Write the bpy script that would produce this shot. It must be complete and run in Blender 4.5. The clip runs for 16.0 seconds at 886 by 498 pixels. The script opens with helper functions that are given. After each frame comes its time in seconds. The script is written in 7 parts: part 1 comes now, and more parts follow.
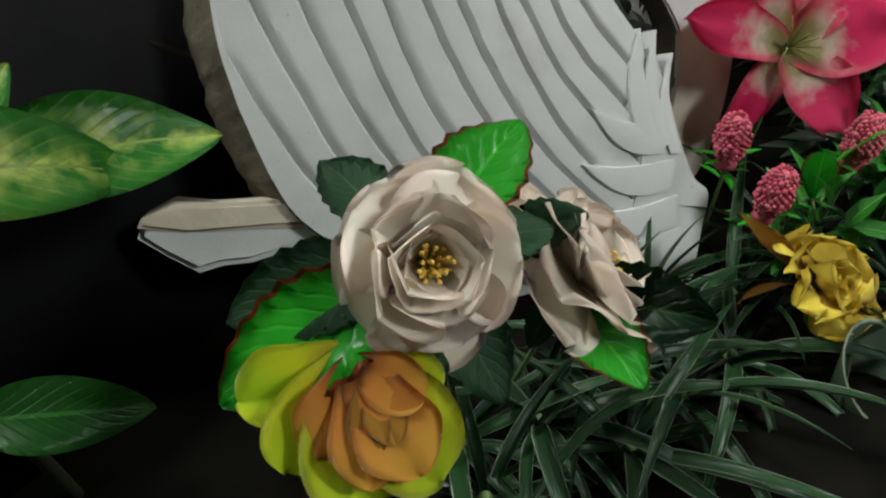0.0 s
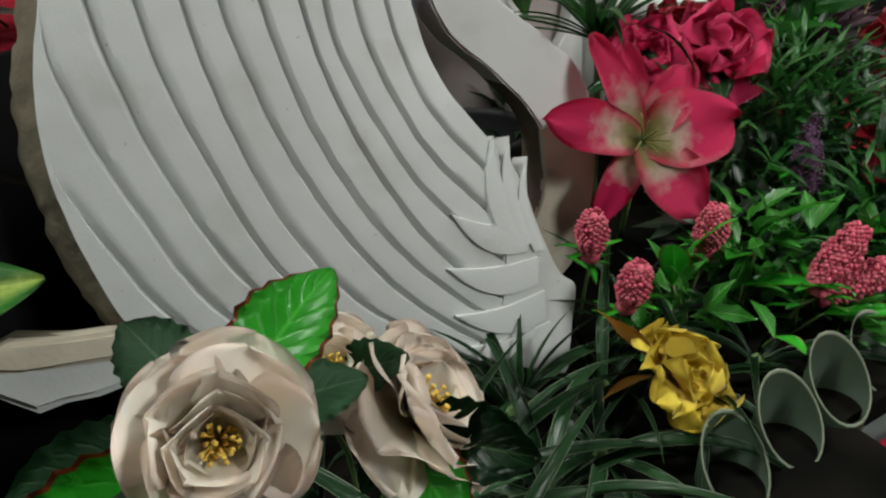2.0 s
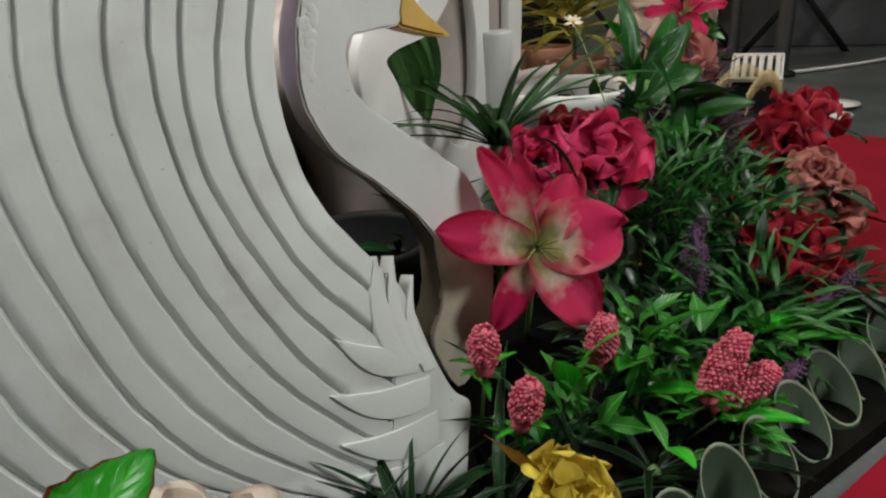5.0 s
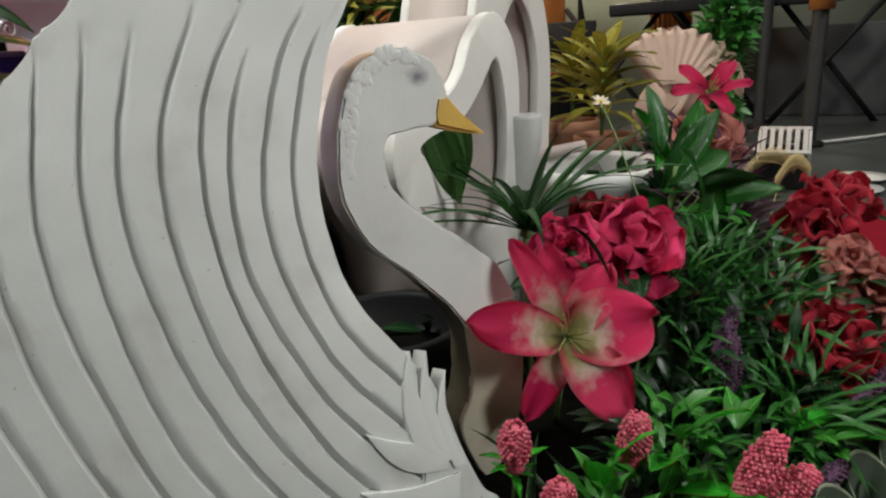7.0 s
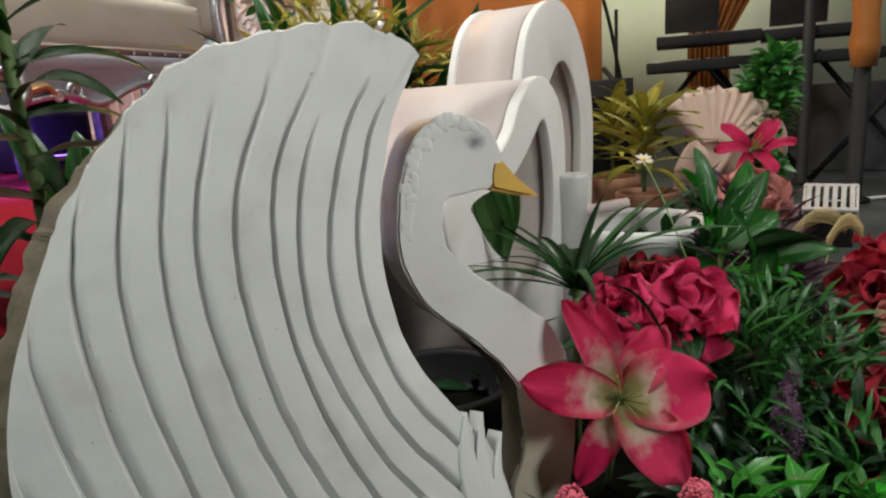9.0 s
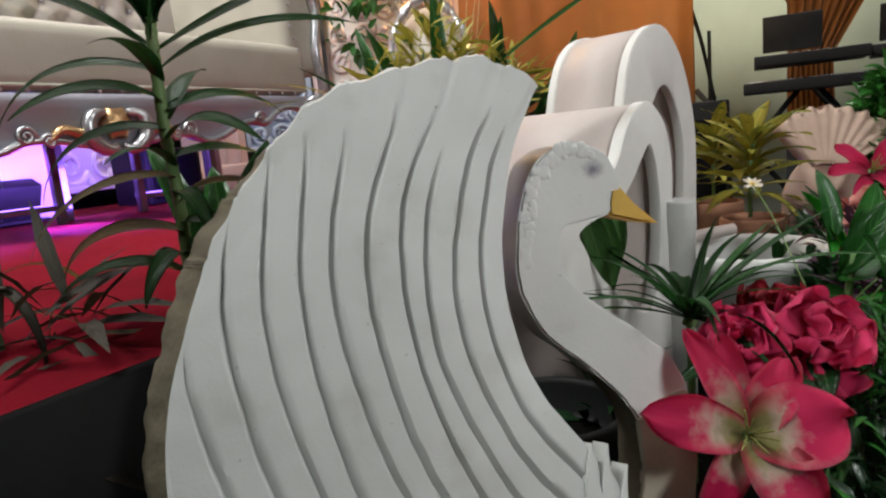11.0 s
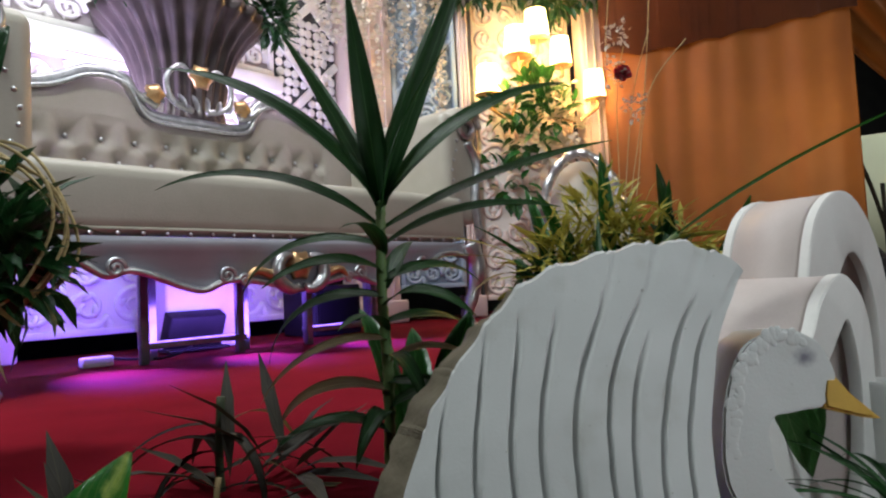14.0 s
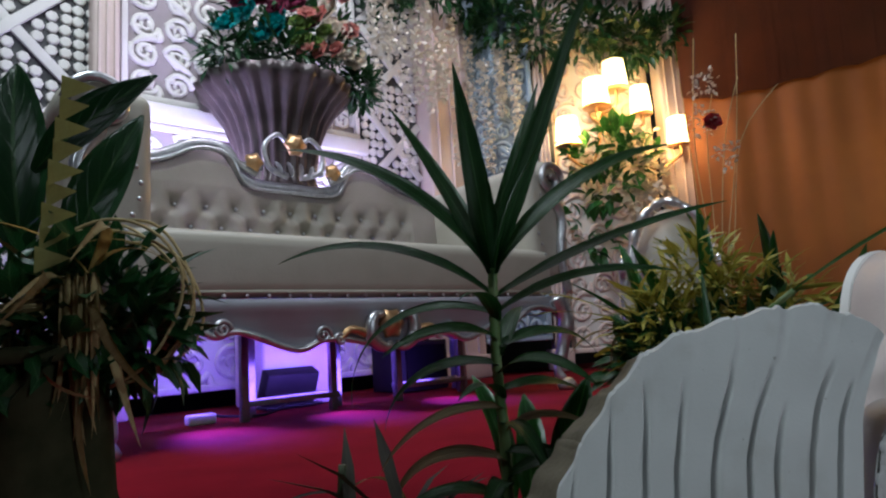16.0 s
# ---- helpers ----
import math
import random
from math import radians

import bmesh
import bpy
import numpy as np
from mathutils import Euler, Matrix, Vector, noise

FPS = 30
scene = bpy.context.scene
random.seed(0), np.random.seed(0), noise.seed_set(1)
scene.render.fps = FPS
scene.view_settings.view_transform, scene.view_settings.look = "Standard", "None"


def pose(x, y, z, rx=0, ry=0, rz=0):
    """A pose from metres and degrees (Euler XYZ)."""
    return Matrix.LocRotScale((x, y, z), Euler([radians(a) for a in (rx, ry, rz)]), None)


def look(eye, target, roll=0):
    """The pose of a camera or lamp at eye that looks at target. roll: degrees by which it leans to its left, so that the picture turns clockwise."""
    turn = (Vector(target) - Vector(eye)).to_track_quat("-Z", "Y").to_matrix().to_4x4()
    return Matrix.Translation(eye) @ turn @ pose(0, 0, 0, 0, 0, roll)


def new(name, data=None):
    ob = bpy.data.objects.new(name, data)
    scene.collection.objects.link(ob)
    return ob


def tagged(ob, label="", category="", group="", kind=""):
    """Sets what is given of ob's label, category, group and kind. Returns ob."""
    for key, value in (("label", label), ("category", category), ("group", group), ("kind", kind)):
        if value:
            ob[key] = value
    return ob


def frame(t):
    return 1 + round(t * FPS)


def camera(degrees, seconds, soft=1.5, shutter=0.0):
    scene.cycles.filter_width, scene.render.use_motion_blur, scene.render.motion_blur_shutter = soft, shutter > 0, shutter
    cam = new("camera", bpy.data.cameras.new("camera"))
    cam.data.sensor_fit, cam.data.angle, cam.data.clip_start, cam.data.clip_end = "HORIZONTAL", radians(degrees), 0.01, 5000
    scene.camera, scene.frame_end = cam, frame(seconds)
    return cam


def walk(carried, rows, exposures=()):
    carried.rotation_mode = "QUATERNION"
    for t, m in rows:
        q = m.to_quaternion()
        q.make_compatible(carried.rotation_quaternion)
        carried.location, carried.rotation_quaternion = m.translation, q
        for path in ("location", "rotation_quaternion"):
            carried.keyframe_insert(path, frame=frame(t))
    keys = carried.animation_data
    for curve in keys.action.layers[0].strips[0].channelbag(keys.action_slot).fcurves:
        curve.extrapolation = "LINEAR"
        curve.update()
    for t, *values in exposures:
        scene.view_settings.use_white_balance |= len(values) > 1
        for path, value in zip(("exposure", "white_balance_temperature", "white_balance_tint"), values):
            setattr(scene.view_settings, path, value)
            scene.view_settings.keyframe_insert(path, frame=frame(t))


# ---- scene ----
cam = camera(68.9, 16.0, soft=2.2)
METRES, EYE, TILT, LEAN, TURN = 0.42, 0.46, -33.3, 4.5, -19.88
ROWS = [
    (0.0, 0.0, 0.0, 0.0, 0.0, 0.0, 0.0),
    (0.5, 0.037, -0.0024, 0.0188, -1.14, 1.22, 0.51),
    (1.0, 0.0827, -0.0089, 0.0521, -2.47, 2.73, 1.54),
    (1.5, 0.1186, -0.0118, 0.0797, -3.59, 3.94, 2.42),
    (2.0, 0.1551, -0.0054, 0.1074, -5.72, 5.07, 3.53),
    (2.5, 0.1991, -0.0029, 0.1356, -7.6, 6.22, 4.76),
    (3.0, 0.231, 0.0009, 0.153, -9.04, 7.2, 5.38),
    (3.5, 0.2571, 0.0055, 0.1717, -9.98, 8.35, 5.46),
    (4.0, 0.2782, -0.0002, 0.1828, -10.45, 9.18, 5.81),
    (6.5, 0.2959, -0.0423, 0.277, -9.5, 14.67, 5.2),
    (7.0, 0.2764, -0.0572, 0.3004, -8.63, 16.16, 4.54),
    (7.5, 0.2575, -0.078, 0.3151, -7.79, 17.86, 4.13),
    (8.0, 0.2395, -0.0845, 0.32, -7.0, 19.43, 3.59),
    (10.5, 0.1532, -0.0881, 0.3109, -2.02, 22.27, 1.69),
    (11.0, 0.1176, -0.0961, 0.3145, 0.69, 23.53, 0.41),
    (11.5, 0.0877, -0.1116, 0.3223, 2.61, 25.33, -1.26),
    (12.0, 0.0464, -0.1222, 0.3258, 5.11, 27.35, -2.99),
    (12.5, 0.0154, -0.1407, 0.3329, 6.72, 29.01, -4.57),
    (13.0, -0.0099, -0.1704, 0.3429, 8.04, 31.43, -5.9),
    (13.5, -0.0317, -0.2025, 0.3475, 8.73, 33.38, -7.03),
    (14.0, -0.0482, -0.2215, 0.3543, 9.51, 34.93, -7.92),
    (14.5, -0.0679, -0.236, 0.3508, 11.24, 35.22, -8.64),
    (15.0, -0.0901, -0.2492, 0.3559, 13.05, 35.9, -9.22),
    (15.5, -0.1135, -0.2599, 0.366, 14.58, 36.84, -9.86),
    (16.0, -0.1401, -0.2909, 0.3631, 15.87, 38.35, -10.86),
]
EXPOSURES = [(0.0, 0.15, 6200, 9), (2.0, 0.05, 6300, 10), (4.0, 0.0, 6350, 10), (8.0, 0.05, 6400, 10), (11.0, -0.08, 6250, 12), (12.5, -0.3, 6100, 10), (13.5, -0.42, 5950, 9), (14.5, -0.78, 5750, 9), (15.2, -1.0, 5600, 9), (16.0, -1.28, 5450, 9)]
walk(cam, [(t, pose(0, 0, EYE, TILT, LEAN, TURN) @ pose(METRES * x, METRES * y, METRES * z, 90 + pitch, roll, yaw)) for t, x, y, z, yaw, pitch, roll in ROWS], EXPOSURES)

# ---------------------------------------------------------------- light
world = bpy.data.worlds.new("night")
scene.world = world
world.use_nodes = True
world.node_tree.nodes["Background"].inputs[0].default_value = (0.55, 0.6, 0.7, 1)
world.node_tree.nodes["Background"].inputs[1].default_value = 0.02


def lamp(name, kind, m, power, colour=(1, 1, 1), size=0.5, size_y=None):
    data = bpy.data.lights.new(name, kind)
    data.energy, data.color = power, colour
    if kind == "AREA":
        data.size = size
        if size_y:
            data.shape, data.size_y = "RECTANGLE", size_y
    else:
        data.shadow_soft_size = size
    ob = new(name, data)
    ob.matrix_world = m
    return ob


# added area lamps, all unseen: front key, fills for stage, palm decoration, far garden
lamp("unseen_flood", "AREA", look((1.32, -0.88, 1.35), (0.35, 0.55, 0.3)), 22, (0.98, 1.0, 0.93), 0.4)
lamp("unseen_flood", "AREA", look((-0.9, 1.15, 3.4), (-0.05, 2.6, 0.7)), 102, (0.98, 1.0, 0.90), 0.7)
lamp("unseen_flood", "AREA", look((-1.6, -0.3, 2.4), (-0.5, 1.3, 0.6)), 11, (0.98, 1.0, 0.92), 0.5)
lamp("unseen_flood", "AREA", look((3.2, 0.4, 2.9), (1.7, 1.5, 0.4)), 35, (1.0, 0.95, 0.88), 0.8)


# ---------------------------------------------------------------- materials
class Nodes:
    """A small builder for node materials."""

    def __init__(self, name):
        self.mat = bpy.data.materials.new(name)
        self.mat.use_nodes = True
        self.tree = self.mat.node_tree
        self.bsdf = self.tree.nodes["Principled BSDF"]

    def node(self, kind, **values):
        n = self.tree.nodes.new(kind)
        for key, value in values.items():
            n.inputs[key.replace("_", " ")].default_value = value
        return n

    def link(self, a, b):
        self.tree.links.new(a, b)

    def coords(self, kind="Object"):
        return self.node("ShaderNodeTexCoord").outputs[kind]

    def noise(self, scale, detail=4, kind="Object", stretch=None):
        n = self.node("ShaderNodeTexNoise", Scale=scale, Detail=detail)
        source = self.coords(kind)
        if stretch:
            mp = self.node("ShaderNodeMapping", Scale=stretch)
            self.link(source, mp.inputs[0])
            source = mp.outputs[0]
        self.link(source, n.inputs["Vector"])
        return n.outputs["Fac"]

    def ramp(self, fac, stops):
        r = self.node("ShaderNodeValToRGB")
        el = r.color_ramp.elements
        while len(el) < len(stops):
            el.new(0.5)
        for e, (p, c) in zip(el, stops):
            e.position, e.color = p, (*c, 1)
        self.link(fac, r.inputs[0])
        return r.outputs[0]

    def mix(self, fac, a, b, blend="MIX"):
        m = self.tree.nodes.new("ShaderNodeMix")
        m.data_type, m.blend_type = "RGBA", blend
        for value, slot in ((fac, 0), (a, 6), (b, 7)):
            if isinstance(value, (int, float)):
                m.inputs[slot].default_value = value
            elif isinstance(value, tuple):
                m.inputs[slot].default_value = (*value, 1)
            else:
                self.link(value, m.inputs[slot])
        return m.outputs[2]

    def math(self, op, a, b=0.0, c=0.0):
        m = self.tree.nodes.new("ShaderNodeMath")
        m.operation = op
        for i, value in enumerate((a, b, c)):
            if isinstance(value, (int, float)):
                m.inputs[i].default_value = value
            else:
                self.link(value, m.inputs[i])
        return m.outputs[0]

    def uv(self):
        s = self.node("ShaderNodeSeparateXYZ")
        self.link(self.coords("UV"), s.inputs[0])
        return s.outputs[0], s.outputs[1]

    def random(self):
        return self.node("ShaderNodeObjectInfo").outputs["Random"]

    def bump(self, fac, strength=0.3, distance=0.002):
        b = self.node("ShaderNodeBump", Strength=strength, Distance=distance)
        self.link(fac, b.inputs["Height"])
        self.link(b.outputs[0], self.bsdf.inputs["Normal"])

    def done(self, colour, rough=0.6, metal=0.0, spec=0.5, clear=0.0, sheen=0.0):
        b = self.bsdf
        if isinstance(colour, tuple):
            b.inputs["Base Color"].default_value = (*colour, 1)
        else:
            self.link(colour, b.inputs["Base Color"])
        if isinstance(rough, (int, float)):
            b.inputs["Roughness"].default_value = rough
        else:
            self.link(rough, b.inputs["Roughness"])
        b.inputs["Metallic"].default_value = metal
        b.inputs["Specular IOR Level"].default_value = spec
        b.inputs["Coat Weight"].default_value = clear
        b.inputs["Sheen Weight"].default_value = sheen
        return self.mat

    def translucent(self, colour, share):
        """Lets part of the light through: thin cloth and leaves."""
        t = self.tree.nodes.new("ShaderNodeBsdfTranslucent")
        self.link(colour, t.inputs[0])
        mixed = self.tree.nodes.new("ShaderNodeMixShader")
        mixed.inputs[0].default_value = share
        self.link(self.bsdf.outputs[0], mixed.inputs[1])
        self.link(t.outputs[0], mixed.inputs[2])
        self.link(mixed.outputs[0], self.tree.nodes["Material Output"].inputs[0])


def surface(name, colour, other, rough=0.6, scale=12, metal=0.0, bump=0.2, grain=150, spec=0.5, stretch=None, sheen=0.0):
    """A surface of two mixed colours, with stains at one scale and grain at another."""
    n = Nodes(name)
    big = n.ramp(n.noise(scale, 5, stretch=stretch), [(0.35, (0, 0, 0)), (0.7, (1, 1, 1))])
    col = n.mix(big, colour, other)
    col = n.mix(n.math("MULTIPLY", n.noise(grain, 3), 0.25), col, tuple(c * 0.6 for c in colour))
    n.bump(n.noise(grain, 3, stretch=stretch), bump, 0.002)
    return n.done(col, rough, metal, spec, sheen=sheen)


def leaf_material(name, dark, light, rib, rough=0.4, rib_width=0.05, veins=18, edge=None, blotch=None, rot=None, spec=0.5):
    """A leaf: midrib, side veins, tone that varies from leaf to leaf; edge: a pale or red margin; blotch: a pale middle field."""
    n = Nodes(name)
    u, v = n.uv()
    off = n.math("ABSOLUTE", n.math("SUBTRACT", u, 0.5))
    col = n.mix(n.random(), dark, light)
    col = n.mix(n.math("MULTIPLY", n.noise(60, 4), 0.6), col, tuple(c * 0.55 for c in dark))
    slant = n.math("SUBTRACT", n.math("MULTIPLY", v, veins), n.math("MULTIPLY", off, veins * 0.7))
    wave = n.math("SINE", n.math("MULTIPLY", slant, 6.283))
    line = n.math("POWER", n.math("MULTIPLY_ADD", wave, 0.5, 0.5), 8.0)
    if blotch:
        field = n.math("SUBTRACT", 1.0, n.math("MULTIPLY", off, 2.6))
        spots = n.math("MULTIPLY_ADD", n.noise(38, 6), 3.2, -1.25)
        mask = n.math("MULTIPLY", n.math("MAXIMUM", field, 0.0), n.math("MAXIMUM", spots, 0.0))
        mask = n.math("MINIMUM", n.math("MULTIPLY", mask, 1.9), 1.0)
        col = n.mix(mask, col, blotch)
    col = n.mix(n.math("MULTIPLY", line, 0.18), col, rib)
    col = n.mix(n.math("LESS_THAN", off, rib_width), col, rib)
    if edge:
        col = n.mix(n.math("GREATER_THAN", n.math("ADD", off, n.math("MULTIPLY", n.noise(40, 2), 0.06)), 0.482), col, edge)
    if rot:
        col = n.mix(n.math("GREATER_THAN", n.noise(35, 4), 0.62), col, rot)
    n.bump(n.math("ADD", line, n.math("MULTIPLY", n.noise(120, 3), 0.6)), 0.35, 0.0015)
    mat = n.done(col, rough, spec=spec)
    n.translucent(col, 0.25)
    return mat


def petal_material(name, base, tip, edge=None, throat=None, streak=0.12, rough=0.75, at=(0.12, 0.42, 0.78), thin=0.3):
    """A cloth petal: colour from its foot (base) to its tip, with a woven grain and a softer streaked edge."""
    n = Nodes(name)
    u, v = n.uv()
    off = n.math("MULTIPLY", n.math("ABSOLUTE", n.math("SUBTRACT", u, 0.5)), 2.0)
    fade = n.math("ADD", v, n.math("MULTIPLY_ADD", n.noise(55, 4), 0.5, -0.25))
    stops = [(at[0], throat or base), (at[1], base), (at[2], tip)]
    col = n.ramp(fade, stops)
    if edge:
        rim = n.math("MAXIMUM", n.math("MULTIPLY_ADD", off, 1.7, -0.75), 0.0)
        col = n.mix(n.math("MINIMUM", n.math("MULTIPLY", rim, n.math("ADD", n.math("MULTIPLY", n.noise(70, 3), 1.2), 0.4)), 1.0), col, edge)
    lines = n.noise(40, 3, "UV", (9.0, 0.6, 1.0))
    col = n.mix(n.math("MULTIPLY", lines, streak), col, tuple(c * 0.5 for c in tip))
    col = n.mix(n.math("MULTIPLY", n.random(), 0.12), col, tuple(c * 0.7 for c in base))
    n.bump(n.math("ADD", n.noise(900, 2), n.math("MULTIPLY", lines, 2.0)), 0.12, 0.0004)
    n.translucent(col, thin)
    return n.done(col, rough, sheen=0.2, spec=0.25)


def glow(name, colour, strength):
    n = Nodes(name)
    n.bsdf.inputs["Emission Color"].default_value = (*colour, 1)
    n.bsdf.inputs["Emission Strength"].default_value = strength
    return n.done(colour, 0.6)




def painted_foam(name, tone):
    """White paint over foam: faint roller marks, grey and yellowish stains, dirt specks."""
    n = Nodes(name)
    shade = lambda *c: tuple(v * tone for v in c)
    col = n.mix(n.ramp(n.noise(7, 5), [(0.35, (0, 0, 0)), (0.7, (1, 1, 1))]), shade(0.55, 0.56, 0.55), shade(0.49, 0.50, 0.49))
    col = n.mix(n.ramp(n.noise(14, 6), [(0.56, (0, 0, 0)), (0.78, (0.7, 0.7, 0.7))]), col, shade(0.40, 0.39, 0.35))
    speck = n.ramp(n.noise(150, 2), [(0.74, (0, 0, 0)), (0.78, (1, 1, 1))])
    col = n.mix(n.math("MULTIPLY", speck, 0.6), col, (0.16, 0.14, 0.11))
    # eye: a soft violet-grey smudge of paint on the head
    spot = (pose(0, 0.436, 0, 71.1).inverted() @ pose(0, 0.6174, 0, 87.7)) @ Vector((0.462, 0.540, 0))
    near = n.node("ShaderNodeMapping", Location=(-spot.x / 0.017, -spot.y / 0.012, -spot.z / 0.03), Scale=(1 / 0.017, 1 / 0.012, 1 / 0.03))
    n.link(n.coords(), near.inputs[0])
    away = n.tree.nodes.new("ShaderNodeVectorMath")
    away.operation = "LENGTH"
    n.link(near.outputs[0], away.inputs[0])
    smudge = n.ramp(n.math("ADD", away.outputs["Value"], n.math("MULTIPLY_ADD", n.noise(160, 4), 0.7, -0.35)), [(0.15, (0.85, 0.85, 0.85)), (0.5, (0.45, 0.45, 0.45)), (1.0, (0, 0, 0))])
    col = n.mix(smudge, col, (0.13, 0.12, 0.17))
    n.bump(n.math("ADD", n.noise(320, 3), n.math("MULTIPLY", n.noise(45, 4), 1.5)), 0.09, 0.002)
    return n.done(col, n.math("MULTIPLY_ADD", n.noise(20, 3), 0.3, 0.45))


FOAM = painted_foam("painted_foam", 1.0)
# same paint for neck and head, lightened to carry the light they catch
FOAM_NECK_LIT = painted_foam("painted_foam_lit", 1.28)
# arch faces lightened, pinkish bands toned down: light on the arches put into colour
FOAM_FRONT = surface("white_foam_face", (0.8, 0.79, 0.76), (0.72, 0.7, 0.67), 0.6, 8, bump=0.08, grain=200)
# raw foam brown, darkened further for the shade on the cut sides
FOAM_CUT_SHADED = surface("raw_cut_foam_shaded", (0.16, 0.135, 0.09), (0.095, 0.08, 0.05), 0.85, 22, bump=0.6, grain=120)
FOAM_BROWNISH = surface("brownish_foam", (0.50, 0.45, 0.36), (0.42, 0.37, 0.29), 0.8, 18, bump=0.3, grain=120)
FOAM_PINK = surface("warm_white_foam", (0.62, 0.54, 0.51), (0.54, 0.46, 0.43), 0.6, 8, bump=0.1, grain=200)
FOAM_BEIGE = surface("beige_foam", (0.62, 0.45, 0.36), (0.5, 0.36, 0.28), 0.7, 12, bump=0.25, grain=120)
BEAK = surface("yellow_paint", (0.72, 0.46, 0.08), (0.55, 0.33, 0.06), 0.5, 30, bump=0.2)
# near black: the darkness of the unlit ground is put into the soil colour
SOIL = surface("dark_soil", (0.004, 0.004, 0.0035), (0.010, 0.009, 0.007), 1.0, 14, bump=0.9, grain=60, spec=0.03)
RED_CARPET = surface("red_carpet", (0.23, 0.007, 0.018), (0.17, 0.005, 0.013), 0.95, 5, bump=0.7, grain=420, spec=0.1)
WET_FLOOR = surface("wet_cement", (0.05, 0.06, 0.058), (0.09, 0.1, 0.095), 0.35, 4, bump=0.4, grain=60)
BLACK_PLASTIC = surface("black_plastic", (0.01, 0.01, 0.011), (0.016, 0.016, 0.016), 0.6, 10, bump=0.1, spec=0.2)
BLACK_CLOTH = surface("black_cloth", (0.006, 0.006, 0.007), (0.01, 0.01, 0.01), 1.0, 6, bump=0.3, spec=0.03)
SILVER = surface("silver_leaf", (0.62, 0.63, 0.66), (0.4, 0.41, 0.44), 0.3, 40, metal=0.85, bump=0.25, grain=90)
GOLD = surface("aged_gold", (0.62, 0.4, 0.2), (0.4, 0.24, 0.12), 0.35, 40, metal=0.8, bump=0.3, grain=90)
LEATHER = surface("beige_leather", (0.45, 0.425, 0.36), (0.39, 0.365, 0.30), 0.42, 7, bump=0.25, grain=180)
APRON = surface("grey_satin", (0.42, 0.44, 0.5), (0.36, 0.38, 0.44), 0.5, 7, bump=0.12, grain=160)
STEEL = surface("dull_steel", (0.25, 0.25, 0.27), (0.15, 0.15, 0.16), 0.4, 20, metal=0.7, bump=0.1)
WHITE_WOOD = surface("white_board", (0.72, 0.7, 0.68), (0.62, 0.6, 0.58), 0.6, 6, bump=0.15, grain=120)
GREY_BOARD = surface("dark_grey_board", (0.05, 0.05, 0.055), (0.08, 0.08, 0.085), 0.7, 6, bump=0.15, grain=120)
# panel ground, darkened for the shade in the gaps of the scrollwork
GREY_PINK_SHADED = surface("shaded_pinkish_grey_board", (0.36, 0.31, 0.33), (0.28, 0.24, 0.26), 0.7, 6, bump=0.15, grain=120)
BLUE_GREY = surface("blue_grey_board", (0.34, 0.42, 0.5), (0.28, 0.36, 0.44), 0.65, 6, bump=0.15, grain=120)
PINK_BOARD = surface("pinkish_column", (0.68, 0.56, 0.52), (0.6, 0.48, 0.45), 0.6, 6, bump=0.12, grain=120)
ORANGE_CLOTH = surface("orange_satin", (0.38, 0.135, 0.018), (0.30, 0.10, 0.014), 0.6, 3, bump=0.15, grain=300, sheen=0.1)
POT_WHITE = surface("white_pot", (0.7, 0.7, 0.68), (0.6, 0.6, 0.58), 0.4, 9, bump=0.12)
TERRACOTTA = surface("terracotta", (0.36, 0.17, 0.1), (0.26, 0.12, 0.07), 0.8, 14, bump=0.3)
STRAW = surface("dried_palm", (0.52, 0.42, 0.2), (0.38, 0.28, 0.12), 0.75, 40, bump=0.4, grain=200, stretch=(1, 1, 6))
STEM = surface("green_stem", (0.1, 0.2, 0.05), (0.16, 0.2, 0.08), 0.55, 40, bump=0.3)
DARK_STEM = surface("dark_stem", (0.03, 0.05, 0.02), (0.05, 0.05, 0.02), 0.7, 40, bump=0.3)
PALE_WALL = surface("pale_wall", (0.62, 0.66, 0.52), (0.55, 0.58, 0.46), 0.8, 3, bump=0.1)
LEAF_GREEN = leaf_material("cloth_leaf", (0.02, 0.10, 0.02), (0.045, 0.22, 0.03), (0.08, 0.27, 0.06), 0.3, 0.03, 9)
LEAF_BRIGHT = leaf_material("bright_cloth_leaf", (0.04, 0.42, 0.025), (0.06, 0.52, 0.035), (0.10, 0.56, 0.06), 0.28, 0.025, 8, edge=(0.25, 0.06, 0.02))
LEAF_GREY = leaf_material("grey_green_cloth_leaf", (0.03, 0.11, 0.04), (0.05, 0.15, 0.06), (0.1, 0.2, 0.1), 0.6, 0.02, 9)
LEAF_DARK = leaf_material("dark_leaf", (0.008, 0.04, 0.012), (0.022, 0.085, 0.022), (0.05, 0.12, 0.04), 0.3, 0.03, 7)
LEAF_FRESH = leaf_material("fresh_cut_leaf", (0.025, 0.16, 0.015), (0.06, 0.34, 0.03), (0.14, 0.45, 0.09), 0.3, 0.03, 6)
LEAF_DIEFF = leaf_material("variegated_leaf", (0.03, 0.2, 0.02), (0.045, 0.27, 0.03), (0.3, 0.42, 0.1), 0.35, 0.018, 11, blotch=(0.5, 0.6, 0.14))
LEAF_STRIPE = leaf_material("pale_edged_grass", (0.012, 0.05, 0.016), (0.03, 0.10, 0.03), (0.03, 0.09, 0.03), 0.35, 0.02, 3, edge=(0.32, 0.39, 0.27))
LEAF_DRAC = leaf_material("dracaena_leaf", (0.016, 0.07, 0.015), (0.032, 0.115, 0.022), (0.06, 0.16, 0.045), 0.48, 0.02, 2)
